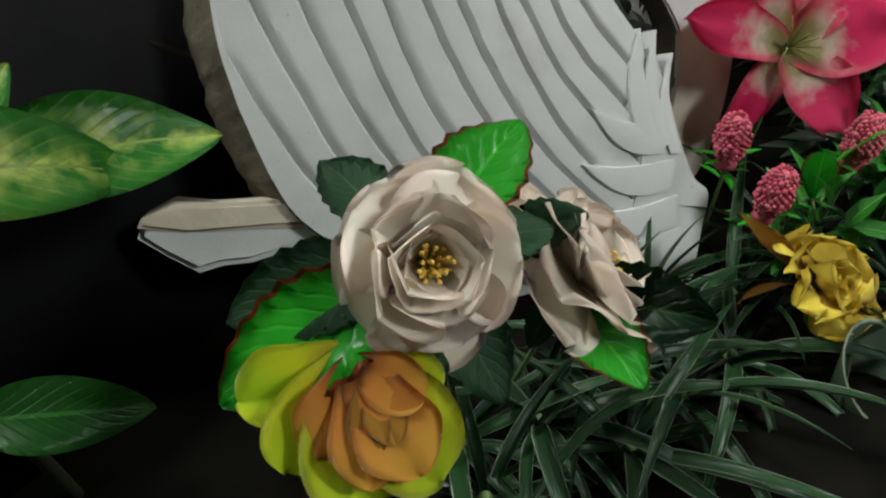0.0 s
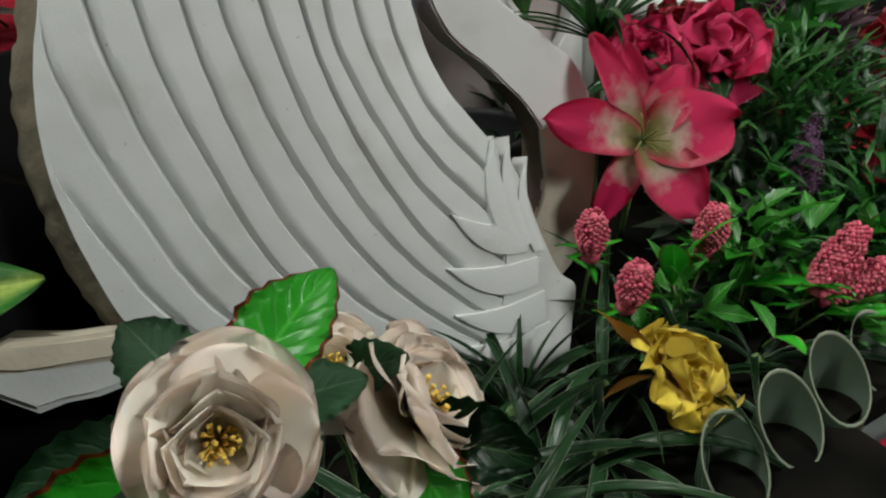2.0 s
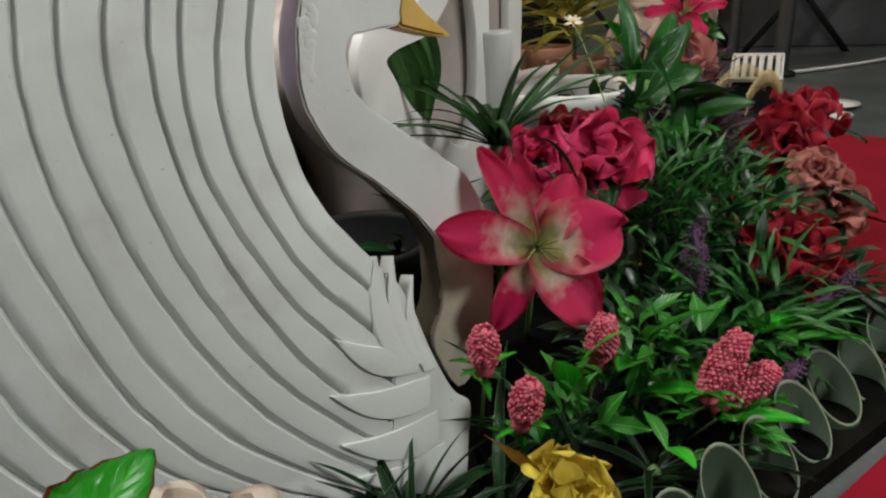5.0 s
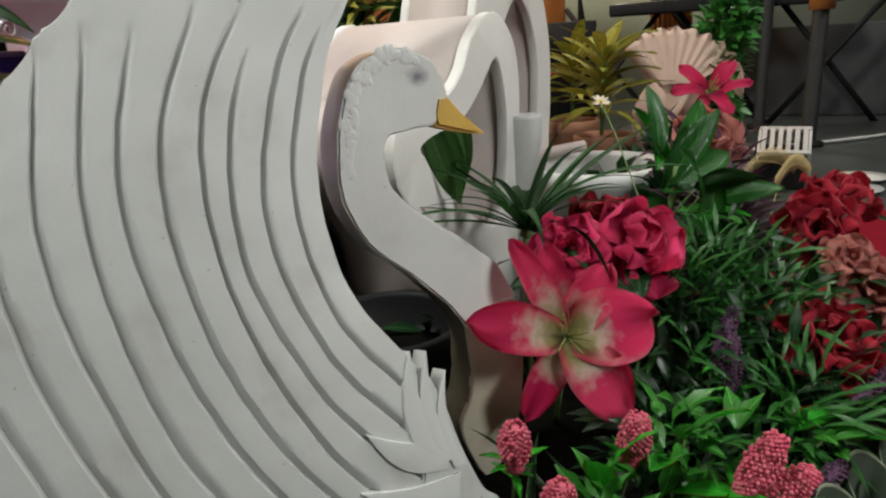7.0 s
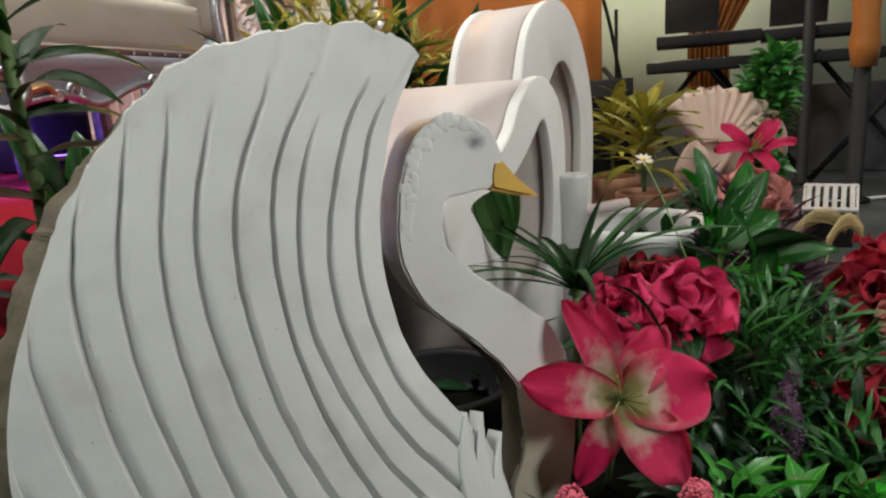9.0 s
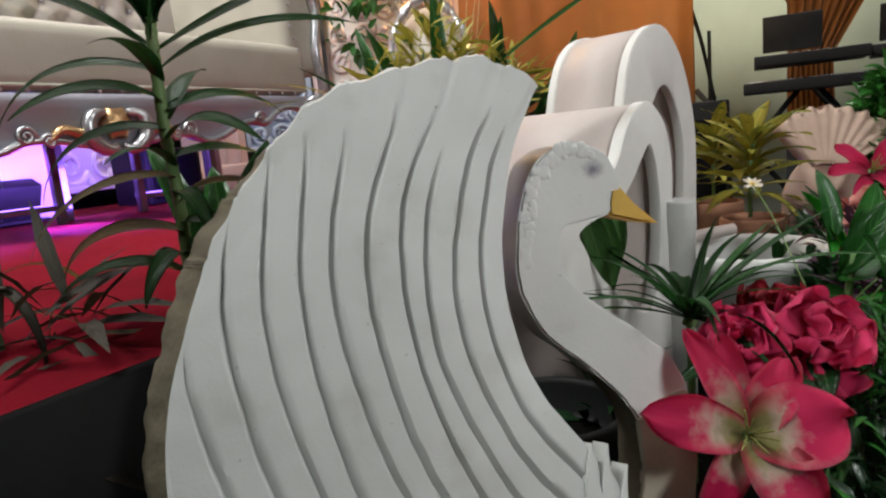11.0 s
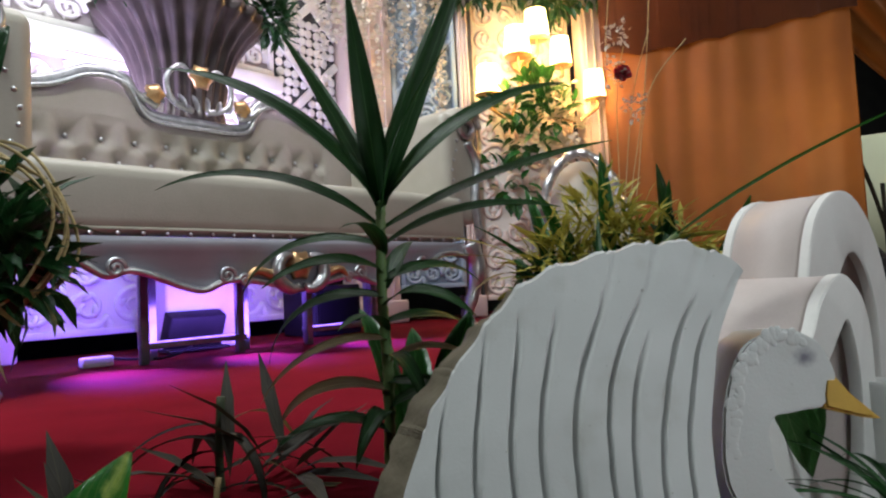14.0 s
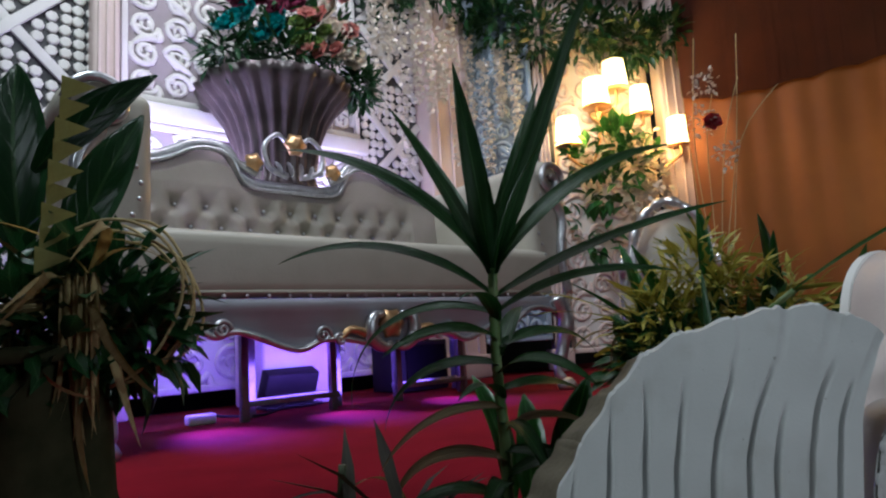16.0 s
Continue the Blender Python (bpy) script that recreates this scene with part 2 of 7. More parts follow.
LEAF_CROTON = leaf_material("croton_leaf", (0.28, 0.30, 0.04), (0.52, 0.44, 0.07), (0.5, 0.42, 0.08), 0.4, 0.05, 9, rot=(0.06, 0.14, 0.03))
LEAF_DRY = leaf_material("dry_leaf", (0.16, 0.12, 0.05), (0.24, 0.17, 0.07), (0.3, 0.22, 0.1), 0.7, 0.02, 4)
LEAF_PURPLE = leaf_material("plum_leaf", (0.05, 0.02, 0.04), (0.09, 0.035, 0.06), (0.12, 0.05, 0.08), 0.6, 0.02, 5)
CREAM = petal_material("cream_cloth", (0.90, 0.84, 0.70), (0.92, 0.86, 0.77), edge=(0.93, 0.80, 0.70), throat=(0.90, 0.76, 0.40), streak=0.03, thin=0.2)
YELLOW_CUP = petal_material("yellow_cloth", (0.82, 0.60, 0.06), (0.80, 0.66, 0.09), throat=(0.56, 0.30, 0.03))
for inner in (CREAM.node_tree.nodes["Principled BSDF"].inputs,):
    inner["Subsurface Weight"].default_value = 0.35
    inner["Subsurface Scale"].default_value = 0.012
    inner["Subsurface Radius"].default_value = (1.0, 0.8, 0.6)
LIME = petal_material("lime_cloth", (0.84, 0.80, 0.03), (0.68, 0.84, 0.03), edge=(0.7, 0.76, 0.04), throat=(0.5, 0.3, 0.04))
ORANGE = petal_material("orange_cloth", (0.66, 0.28, 0.05), (0.76, 0.45, 0.07), throat=(0.32, 0.1, 0.02))
BROWN = petal_material("amber_cloth", (0.4, 0.2, 0.02), (0.46, 0.24, 0.03), throat=(0.3, 0.12, 0.02))
PINK_LILY = petal_material("pink_lily_cloth", (0.80, 0.66, 0.56), (0.78, 0.025, 0.16), edge=(0.76, 0.02, 0.14), throat=(0.42, 0.40, 0.16), at=(0.2, 0.38, 0.58))
HOT_PINK = petal_material("hot_pink_cloth", (0.66, 0.02, 0.12), (0.74, 0.05, 0.18), throat=(0.4, 0.01, 0.06))
CRIMSON = petal_material("crimson_cloth", (0.36, 0.008, 0.03), (0.45, 0.015, 0.04), throat=(0.2, 0.005, 0.02))
SALMON = petal_material("salmon_cloth", (0.6, 0.2, 0.18), (0.66, 0.3, 0.26), throat=(0.4, 0.1, 0.1))
PINK_BUD = surface("pink_foam_buds", (0.55, 0.06, 0.12), (0.6, 0.16, 0.2), 0.7, 120, bump=0.3)
PURPLE_BUD = surface("purple_buds", (0.08, 0.03, 0.08), (0.14, 0.06, 0.12), 0.7, 120, bump=0.3)
STAMEN = surface("yellow_stamen", (0.80, 0.56, 0.10), (0.6, 0.35, 0.04), 0.6, 120, bump=0.1)
GREEN_STAMEN = surface("green_stamen", (0.2, 0.22, 0.05), (0.3, 0.28, 0.08), 0.6, 120, bump=0.1)


# ---------------------------------------------------------------- builders
def to_mesh(bm, name, material=None, smooth=True):
    mesh = bpy.data.meshes.new(name)
    bm.to_mesh(mesh)
    bm.free()
    for p in mesh.polygons:
        p.use_smooth = smooth
    if material:
        mesh.materials.append(material)
    return mesh


def part(name, bm, material, parent, label="", m=None, smooth=True):
    """One mesh object under a thing or a part; bm may be a bmesh, or a mesh that is shared."""
    mesh = bm if isinstance(bm, bpy.types.Mesh) else to_mesh(bm, name, material, smooth)
    ob = new(name, mesh)
    ob.parent = parent
    if m is not None:
        ob.matrix_basis = m
    return tagged(ob, label)


def thing(name, label, category, m=None, group="", kind=""):
    ob = new(name)
    ob.empty_display_size = 0.02
    if m is not None:
        ob.matrix_basis = m
    return tagged(ob, label, category, group, kind)


def solid(name, bm, material, label, category="", m=None, kind="", group="", smooth=True):
    ob = new(name, to_mesh(bm, name, material, smooth))
    if m is not None:
        ob.matrix_basis = m
    return tagged(ob, label, category, group, kind)


def join(bm, other, m=None):
    mesh = bpy.data.meshes.new("joined")
    other.to_mesh(mesh)
    other.free()
    if m is not None:
        mesh.transform(m)
    bm.from_mesh(mesh)
    bpy.data.meshes.remove(mesh)
    return bm


def box(sx, sy, sz, m=None, bevel=0.0, seg=2):
    bm = bmesh.new()
    bmesh.ops.create_cube(bm, size=1, matrix=Matrix.Diagonal((sx, sy, sz, 1)))
    if bevel:
        bmesh.ops.bevel(bm, geom=bm.edges[:], offset=bevel, segments=seg, affect="EDGES", profile=0.6)
    if m is not None:
        bm.transform(m)
    return bm


def lathe(profile, n=24, m=None, wave=None):
    """Turned body; profile: (radius, height). wave(angle, k) scales the radius."""
    bm = bmesh.new()
    rings = []
    for k, (r, z) in enumerate(profile):
        ring = []
        for i in range(n):
            a = 2 * math.pi * i / n
            s = wave(a, k / (len(profile) - 1)) if wave else 1
            ring.append(bm.verts.new((r * s * math.cos(a), r * s * math.sin(a), z)))
        rings.append(ring)
    for a, b in zip(rings, rings[1:]):
        for i in range(n):
            bm.faces.new((a[i], a[(i + 1) % n], b[(i + 1) % n], b[i]))
    if profile[0][0] > 1e-4:
        bm.faces.new(rings[0][::-1])
    if profile[-1][0] > 1e-4:
        bm.faces.new(rings[-1])
    if m is not None:
        bm.transform(m)
    return bm


def smooth_line(points, n):
    """n + 1 points along a smooth curve through the given ones."""
    pts = [Vector(p).to_3d() for p in points]
    out = []
    for i in range(n + 1):
        f = i / n * (len(pts) - 1)
        k = min(int(f), len(pts) - 2)
        t = f - k
        p0, p1, p2, p3 = (pts[max(0, min(len(pts) - 1, k + j))] for j in (-1, 0, 1, 2))
        out.append(0.5 * (2 * p1 + (p2 - p0) * t + (2 * p0 - 5 * p1 + 4 * p2 - p3) * t * t + (3 * p1 - p0 - 3 * p2 + p3) * t ** 3))
    return out


def tube(points, radius, n=8, steps=None, m=None, taper=None):
    """A round rod along a smooth line; radius: one number, or taper(f) times it."""
    line = smooth_line(points, steps or 4 * (len(points) - 1))
    bm = bmesh.new()
    rings = []
    side = Vector((0.31, 0.17, 0.93))
    for i, p in enumerate(line):
        d = (line[min(i + 1, len(line) - 1)] - line[max(i - 1, 0)]).normalized()
        a = (side - side.project(d)).normalized()
        b = d.cross(a)
        side = a
        r = radius * (taper(i / (len(line) - 1)) if taper else 1)
        rings.append([bm.verts.new(p + r * (math.cos(q) * a + math.sin(q) * b)) for q in (2 * math.pi * j / n for j in range(n))])
    for a, b in zip(rings, rings[1:]):
        for j in range(n):
            bm.faces.new((a[j], a[(j + 1) % n], b[(j + 1) % n], b[j]))
    bm.faces.new(rings[0][::-1])
    bm.faces.new(rings[-1])
    if m is not None:
        bm.transform(m)
    return bm


def slab(outline, depth, bevel=0.004):
    """A plate in the xy plane with its front at z = 0 and its back at -depth."""
    bm = bmesh.new()
    front = [bm.verts.new((x, y, 0)) for x, y, *_ in outline]
    face = bm.faces.new(front)
    if face.normal.z < 0 or (bm.normal_update() or face.normal.z < 0):
        face.normal_flip()
    r = bmesh.ops.extrude_face_region(bm, geom=[face])
    vs = [v for v in r["geom"] if isinstance(v, bmesh.types.BMVert)]
    bmesh.ops.translate(bm, verts=vs, vec=(0, 0, -depth))
    bmesh.ops.recalc_face_normals(bm, faces=bm.faces[:])
    if bevel:
        rim = [e for e in bm.edges if len(e.link_faces) == 2 and e.calc_face_angle(0) > 1.2 and abs(e.verts[0].co.z - e.verts[1].co.z) < 1e-6]
        bmesh.ops.bevel(bm, geom=rim, offset=bevel, segments=2, affect="EDGES")
    return bm


def blade(length, width, shape="oval", bend=0.6, fold=0.25, seg=12, wave=0.0, curl=0.0, teeth=0.0, across=4, twist=0.0, seed=0, thick=0.0004):
    """A leaf or petal that grows from the origin along +y and bends down (-z) by bend radians.
    shape: oval, long (grass), petal (wide towards the tip), lily. fold: how far the halves fold up. curl: how far the sides roll up."""
    rnd = random.Random(seed)
    bm = bmesh.new()
    uv = bm.loops.layers.uv.new("UVMap")
    y = z = 0.0
    rows = []
    ph = rnd.uniform(0, 6)
    near_tip = 1.7 if shape == "petal" else 1.0
    for i in range(seg + 1):
        f = 1 - (1 - i / seg) ** near_tip
        step = 1 - (1 - (i + 1) / seg) ** near_tip - f if i < seg else 0.0
        if shape == "oval":
            w = math.sin(math.pi * min(1, f * 0.96 + 0.03)) ** 0.75 * (1 - 0.25 * f)
        elif shape == "long":
            w = min(1, 0.45 + 2.2 * f) * (1 - f ** 2.2) ** 0.9
        elif shape == "lily":
            w = 1.62 * (f + 0.07) ** 0.75 * max(0.0, 1 - f) ** 0.62
        elif shape == "heart":
            w = (1 - (2 * f - 0.72) ** 2 / 1.65) ** 0.8 if f < 0.995 else 0
            w = max(w, 0.02) * (1 - f ** 6)
        else:
            w = (0.28 + 0.95 * min(1.0, f * 1.5) ** 0.8) * (1 - max(0.0, (f - 0.38) / 0.62) ** 2.1) ** 0.5
        w = max(w, 0.03) * width / 2
        if shape == "petal":
            w *= 1 + 0.05 * math.sin(ph + 11 * f)
        if teeth and 0 < i < seg:
            w *= 1 + teeth * (0.5 if i % 2 else -0.5)
        row = []
        for j in range(across + 1):
            s = 2 * j / across - 1
            x = s * w
            up = fold * abs(s) * w + curl * s * s * w
            up += wave * width * math.sin(ph + f * 9 + s * 1.7) * abs(s) * (0.3 + f)
            if shape in ("petal", "lily"):
                up += wave * width * 1.3 * math.sin(ph * 2 + 4.2 * s + f * 3) * max(0.0, f - 0.35)
            a = bend * f
            tw = twist * f
            x2, up2 = x * math.cos(tw) - up * math.sin(tw), x * math.sin(tw) + up * math.cos(tw)
            row.append((bm.verts.new((x2, y + up2 * math.sin(a), z + up2 * math.cos(a))), (j / across, f)))
        rows.append(row)
        a = bend * (f + 0.5 * step)
        y += math.cos(a) * length * step
        z -= math.sin(a) * length * step
    for a, b in zip(rows, rows[1:]):
        for j in range(across):
            quad = (a[j], a[j + 1], b[j + 1], b[j])
            face = bm.faces.new([q[0] for q in quad])
            for loop, q in zip(face.loops, quad):
                loop[uv].uv = q[1]
    if thick:
        bmesh.ops.solidify(bm, geom=bm.faces[:], thickness=thick)
    return bm


def aim(at, direction, roll=0.0, scale=1.0, up_hint=(0, 0, 1)):
    """The pose of a leaf at a point, whose +y runs along direction and whose upper side looks along up_hint, or turned by roll degrees about itself."""
    d = Vector(direction).normalized()
    side = d.cross(Vector(up_hint))
    side = side.normalized() if side.length > 1e-3 else Vector((1, 0, 0))
    up = side.cross(d)
    m = Matrix((side, d, up)).transposed().to_4x4()
    return Matrix.Translation(at) @ m @ Matrix.Rotation(radians(roll), 4, "Y") @ Matrix.Diagonal((scale, scale, scale, 1))


def face_to(at, normal, spin=0.0):
    """The pose of a flower head at a point whose +z looks along normal."""
    q = Vector(normal).to_track_quat("Z", "Y").to_matrix().to_4x4()
    return Matrix.Translation(at) @ q @ Matrix.Rotation(radians(spin), 4, "Z")


# ---------------------------------------------------------------- ground, stage, shell
STAGE = pose(-0.881, 1.719, 0.41, 0, 0, 40)
solid("ground", box(14, 14, 0.1, pose(1.9, 2.5, -0.05)), WET_FLOOR, "dark wet cement floor of the yard", "ground", kind="structure")
solid("floor_stage", box(7.0, 2.6, 0.4, pose(0.6, -0.06, -0.2)), RED_CARPET, "low stage covered with red carpet", "stage floor", STAGE, kind="structure")


def plate(name, outline, z0, z1, material, label, category):
    bm = slab(outline, z1 - z0, 0)
    return solid(name, bm, material, label, category, pose(0, 0, z1), "structure", smooth=False)


plate("soil", [(-1.6, -0.5), (0.58, -0.5), (0.59, 0.255), (1.15, 0.27), (1.2, 1.0), (1.6, 2.2), (-0.2, 1.2), (-1.6, 0.1)], 0.0, 0.03, SOIL, "soil of the flower bed and dark ground before the stage", "soil")
plate("carpet_runner", [(0.6, -1.6), (3.0, -1.6), (2.2, 1.05), (1.21, 0.95), (1.16, 0.26), (0.6, 0.23)], 0.0, 0.012, RED_CARPET, "red carpet runner on the wet cement floor", "carpet")
# black sheet added where the stage front lies in shade
solid("stage_front_sheet", box(7.0, 0.02, 0.395, pose(0.6, -1.372, -0.2)), BLACK_CLOTH, "black sheet added along the dark stage front", "stage skirt", STAGE, kind="structure")


# ---------------------------------------------------------------- the swan
WING = pose(0, 0.436, 0, 71.1, 0, 0)
NECK = pose(0, 0.6174, 0, 87.7, 0, 0)


def along(line, f):
    """The point at fraction f of a polyline, by its length."""
    total = [0.0]
    for a, b in zip(line, line[1:]):
        total.append(total[-1] + (b - a).length)
    want = f * total[-1]
    for k in range(len(line) - 1):
        if total[k + 1] >= want:
            return line[k].lerp(line[k + 1], (want - total[k]) / max(1e-9, total[k + 1] - total[k]))
    return line[-1].copy()


def swan():
    rnd = random.Random(4)
    left = smooth_line([(0.048, 0.525), (0.022, 0.46), (0.003, 0.40), (-0.002, 0.34), (0.004, 0.275), (0.02, 0.21), (0.055, 0.165), (0.11, 0.137), (0.17, 0.118)], 80)
    right = smooth_line([(0.409, 0.674), (0.387, 0.642), (0.36, 0.60), (0.342, 0.553), (0.328, 0.508), (0.321, 0.457), (0.324, 0.401), (0.337, 0.354), (0.359, 0.317), (0.378, 0.285)], 80)
    top = smooth_line([(0.048, 0.525), (0.082, 0.580), (0.118, 0.624), (0.152, 0.657), (0.19, 0.681), (0.248, 0.696), (0.30, 0.706), (0.345, 0.705), (0.38, 0.694), (0.409, 0.674)], 80)
    foot = smooth_line([(0.17, 0.118), (0.25, 0.098), (0.318, 0.084), (0.345, 0.115), (0.36, 0.17), (0.372, 0.23), (0.378, 0.285)], 60)
    bm = bmesh.new()
    # each groove: where it starts from the top, and its share of the width at five heights
    grooves = [(0.34, (-0.08, -0.02, 0.044, 0.083, 0.078)), (0.15, (-0.01, 0.082, 0.137, 0.157, 0.15)), (0.05, (0.136, 0.192, 0.222, 0.245, 0.22)), (0.03, (0.276, 0.284, 0.307, 0.313, 0.28)),
               (0.06, (0.396, 0.377, 0.379, 0.387, 0.384)), (0.10, (0.504, 0.449, 0.455, 0.468, 0.448)), (0.09, (0.633, 0.542, 0.53, 0.54, 0.52)), (0.13, (0.755, 0.645, 0.623, 0.629, 0.588)),
               (0.22, (0.835, 0.728, 0.682, 0.705, 0.695)), (0.14, (0.905, 0.838, 0.777, 0.787, 0.79)), (0.17, (0.968, 0.922, 0.885, 0.882, 0.892))]
    tracks = [smooth_line([(0.0, w[0])] + list(zip((0.1, 0.3, 0.5, 0.7, 0.9), w)) + [(1.0, w[-1])], 60) for _, w in grooves]

    def share(k, t):
        """Where groove k runs at height t, kept in order; 0 and the last are the board's edges."""
        if k == 0:
            return 0.0
        if k > len(grooves):
            return 1.0
        line = tracks[k - 1]
        j = min(59, max(i for i in range(60) if line[i].x <= t + 1e-9))
        f = (t - line[j].x) / max(1e-9, line[j + 1].x - line[j].x)
        raw = line[j].y + (line[j + 1].y - line[j].y) * min(1.0, f)
        return min(max(0.5 * (raw + math.sqrt(raw * raw + 0.0005)), 0.004 * k), 1 - 0.004 * (len(grooves) + 1 - k))

    steps = (0.0, 0.02, 0.05, 0.09, 0.14, 0.2, 0.32, 0.5, 0.7, 0.86, 0.925, 0.955, 0.98)
    cols = [(k, q) for k in range(len(grooves) + 1) for q in steps] + [(len(grooves), 1.0)]
    nt = 120
    c00, c10, c01, c11 = top[0], top[-1], foot[0], foot[-1]
    lines = [[share(k, i / nt) for i in range(nt + 1)] for k in range(len(grooves) + 2)]
    grid = []
    for k, q in cols:
        col = []
        for i in range(nt + 1):
            t = i / nt
            s0, s1 = lines[k][i], lines[k + 1][i]
            s = s0 + (s1 - s0) * q
            ps = (1 - t) * along(top, s) + t * along(foot, s) + (1 - s) * along(left, t) + s * along(right, t)
            ps -= (1 - s) * (1 - t) * c00 + s * (1 - t) * c10 + (1 - s) * t * c01 + s * t * c11
            # feather tips make a scalloped top edge
            tip = max(0.0, 1 - t / 0.04)
            ps.y += tip * ((0.006 + 0.005 * noise.noise(Vector((s * 11, 5, 0)))) * math.sin(math.pi * (s * 9 % 1)) + 0.005 * noise.noise(Vector((s * 60, 1, 0))) - 0.002)
            ps += 0.0010 * noise.noise_vector(ps * 42) * Vector((1, 1, 0))
            # carved grooves: a steep cut on one side, a long slope on the other
            h = 0.0
            wide = max(0.006, (s1 - s0) * 0.36)
            for side, depth_at, reach in ((k, q, min(0.22, 0.0068 / wide)), (k + 1, 1 - q, min(0.06, 0.0021 / wide))):
                if 0 < side <= len(grooves):
                    where = lines[side][i]
                    fade = min(1.0, max(0.0, (t - grooves[side - 1][0] + 0.02) / (0.22 if side < 3 else 0.10))) * min(1.0, max(0.0, (where - 0.006) / 0.03))
                    h -= 0.0075 * fade * max(0.0, 1 - depth_at / reach) ** 1.2
            h += 0.0008 * noise.noise(Vector((ps.x * 16, ps.y * 16, 3))) + 0.0003 * noise.noise(Vector((ps.x * 60, ps.y * 60, 3)))
            # faint creases between the feather tips
            h -= 0.0022 * max(0.0, 1 - t / 0.2) * max(0.0, 2 * abs((s * 9 + 1.2 * t) % 1 - 0.5) - 0.75) * 4
            h += 0.004 + 0.012 * math.sin(math.pi * s) * math.sin(math.pi * min(1, t + 0.1))
            if s <= 0 or s >= 1 or i == 0:
                h -= 0.005 + 0.004 * rnd.random()
            col.append(bm.verts.new((ps.x, ps.y, h)))
        grid.append(col)
    for a, b in zip(grid, grid[1:]):
        for i in range(nt):
            bm.faces.new((a[i], a[i + 1], b[i + 1], b[i]))
    # rough-cut side of the board, and its back, in the shade-darkened foam
    rim = [grid[0][i] for i in range(nt, -1, -1)] + [c[0] for c in grid[1:]] + grid[-1][1:] + [c[nt] for c in grid[-2:0:-1]]
    layers = [rim]
    for k, depth in enumerate((-0.018, -0.034, -0.052)):
        layer = []
        for i, v in enumerate(rim):
            # the tail side flares out towards the back
            if i <= nt:
                wide = min(1.0, max(0.0, (0.78 - (nt - i) / nt) / 0.2))
            elif i <= nt + len(grid) - 1:
                wide = max(0.0, 1 - (v.co.x - top[0].x) / 0.13)
            else:
                wide = 0.0
            out = (Vector((v.co.x, v.co.y, 0)) - Vector((0.25, 0.38, 0))).normalized() * 0.024 * wide * (-depth / 0.052)
            chip = 1.0 + 0.5 * wide * (k == 2)
            rough_cut = 0.003 * chip * noise.noise(v.co * 60 + Vector((k, 0, 0)))
            layer.append(bm.verts.new((v.co.x + rough_cut + out.x, v.co.y + out.y + 0.003 * chip * noise.noise(v.co * 60 + Vector((0, k, 9))), depth)))
        layers.append(layer)
    n = len(rim)
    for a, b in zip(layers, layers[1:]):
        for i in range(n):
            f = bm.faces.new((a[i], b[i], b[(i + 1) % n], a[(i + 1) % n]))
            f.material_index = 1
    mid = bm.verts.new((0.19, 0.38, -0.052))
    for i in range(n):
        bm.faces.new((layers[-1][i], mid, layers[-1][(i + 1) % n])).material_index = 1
    for f in bm.faces:
        f.smooth = True
    bm.normal_update()
    # neck and head: one cut board that stands upright behind the wing
    upright = WING.inverted() @ NECK
    neck = smooth_line([(0.518, 0.026), (0.548, 0.052), (0.567, 0.097), (0.577, 0.152), (0.579, 0.200), (0.575, 0.235), (0.571, 0.268), (0.551, 0.307), (0.528, 0.330), (0.497, 0.356), (0.452, 0.391), (0.422, 0.422),
                        (0.415, 0.453), (0.421, 0.479), (0.448, 0.484), (0.480, 0.488), (0.489, 0.503), (0.496, 0.518), (0.484, 0.550), (0.456, 0.568), (0.422, 0.569), (0.388, 0.548), (0.366, 0.494), (0.360, 0.445),
                        (0.366, 0.406), (0.389, 0.363), (0.434, 0.320), (0.475, 0.276), (0.498, 0.238), (0.503, 0.195), (0.496, 0.148), (0.479, 0.110), (0.488, 0.072), (0.503, 0.036)], 170)
    board = slab(neck[:-1], 0.055, 0.0025)
    for v in board.verts:
        v.co += 0.0012 * noise.noise_vector(v.co * 40) + 0.0009 * noise.noise_vector(v.co * 120)
    for f in board.faces:
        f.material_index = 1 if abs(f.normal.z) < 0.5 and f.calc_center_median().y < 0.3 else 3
    join(bm, board, upright)
    # shallow crown of rough putty on the back of the head
    for k in range(44):
        f = k / 43
        p = along([Vector((x, y, 0)) for x, y in ((0.362, 0.455), (0.369, 0.50), (0.388, 0.548), (0.422, 0.569), (0.456, 0.568))], f)
        lump = bmesh.new()
        bmesh.ops.create_icosphere(lump, subdivisions=2, radius=1, matrix=upright @ Matrix.Translation(p + Vector((0.004 * (1 - f) + rnd.uniform(0, 0.008), -rnd.uniform(0.003, 0.012), -0.0002))) @ Matrix.Rotation(rnd.random() * 6, 4, "Z") @ Matrix.Diagonal((0.006 + 0.005 * rnd.random(), 0.004 + 0.004 * rnd.random(), 0.0008, 1)))
        for f in lump.faces:
            f.material_index = 3
        join(bm, lump)
    # carved leaf collar over the breast: raised pointed leaves
    for x0, y0, x1, y1, w in ((0.392, 0.190, 0.313, 0.236, 0.034), (0.394, 0.155, 0.296, 0.186, 0.036), (0.394, 0.118, 0.294, 0.138, 0.036), (0.394, 0.085, 0.30, 0.103, 0.034),
                              (0.378, 0.185, 0.3735, 0.300, 0.027), (0.390, 0.185, 0.3905, 0.296, 0.020), (0.400, 0.175, 0.4065, 0.272, 0.015)):
        a, b = Vector((x0, y0, 0)), Vector((x1, y1, 0))
        leaf = bmesh.new()
        d = (b - a)
        side = Vector((-d.y, d.x, 0)).normalized()
        rows = []
        for i in range(13):
            f = i / 12
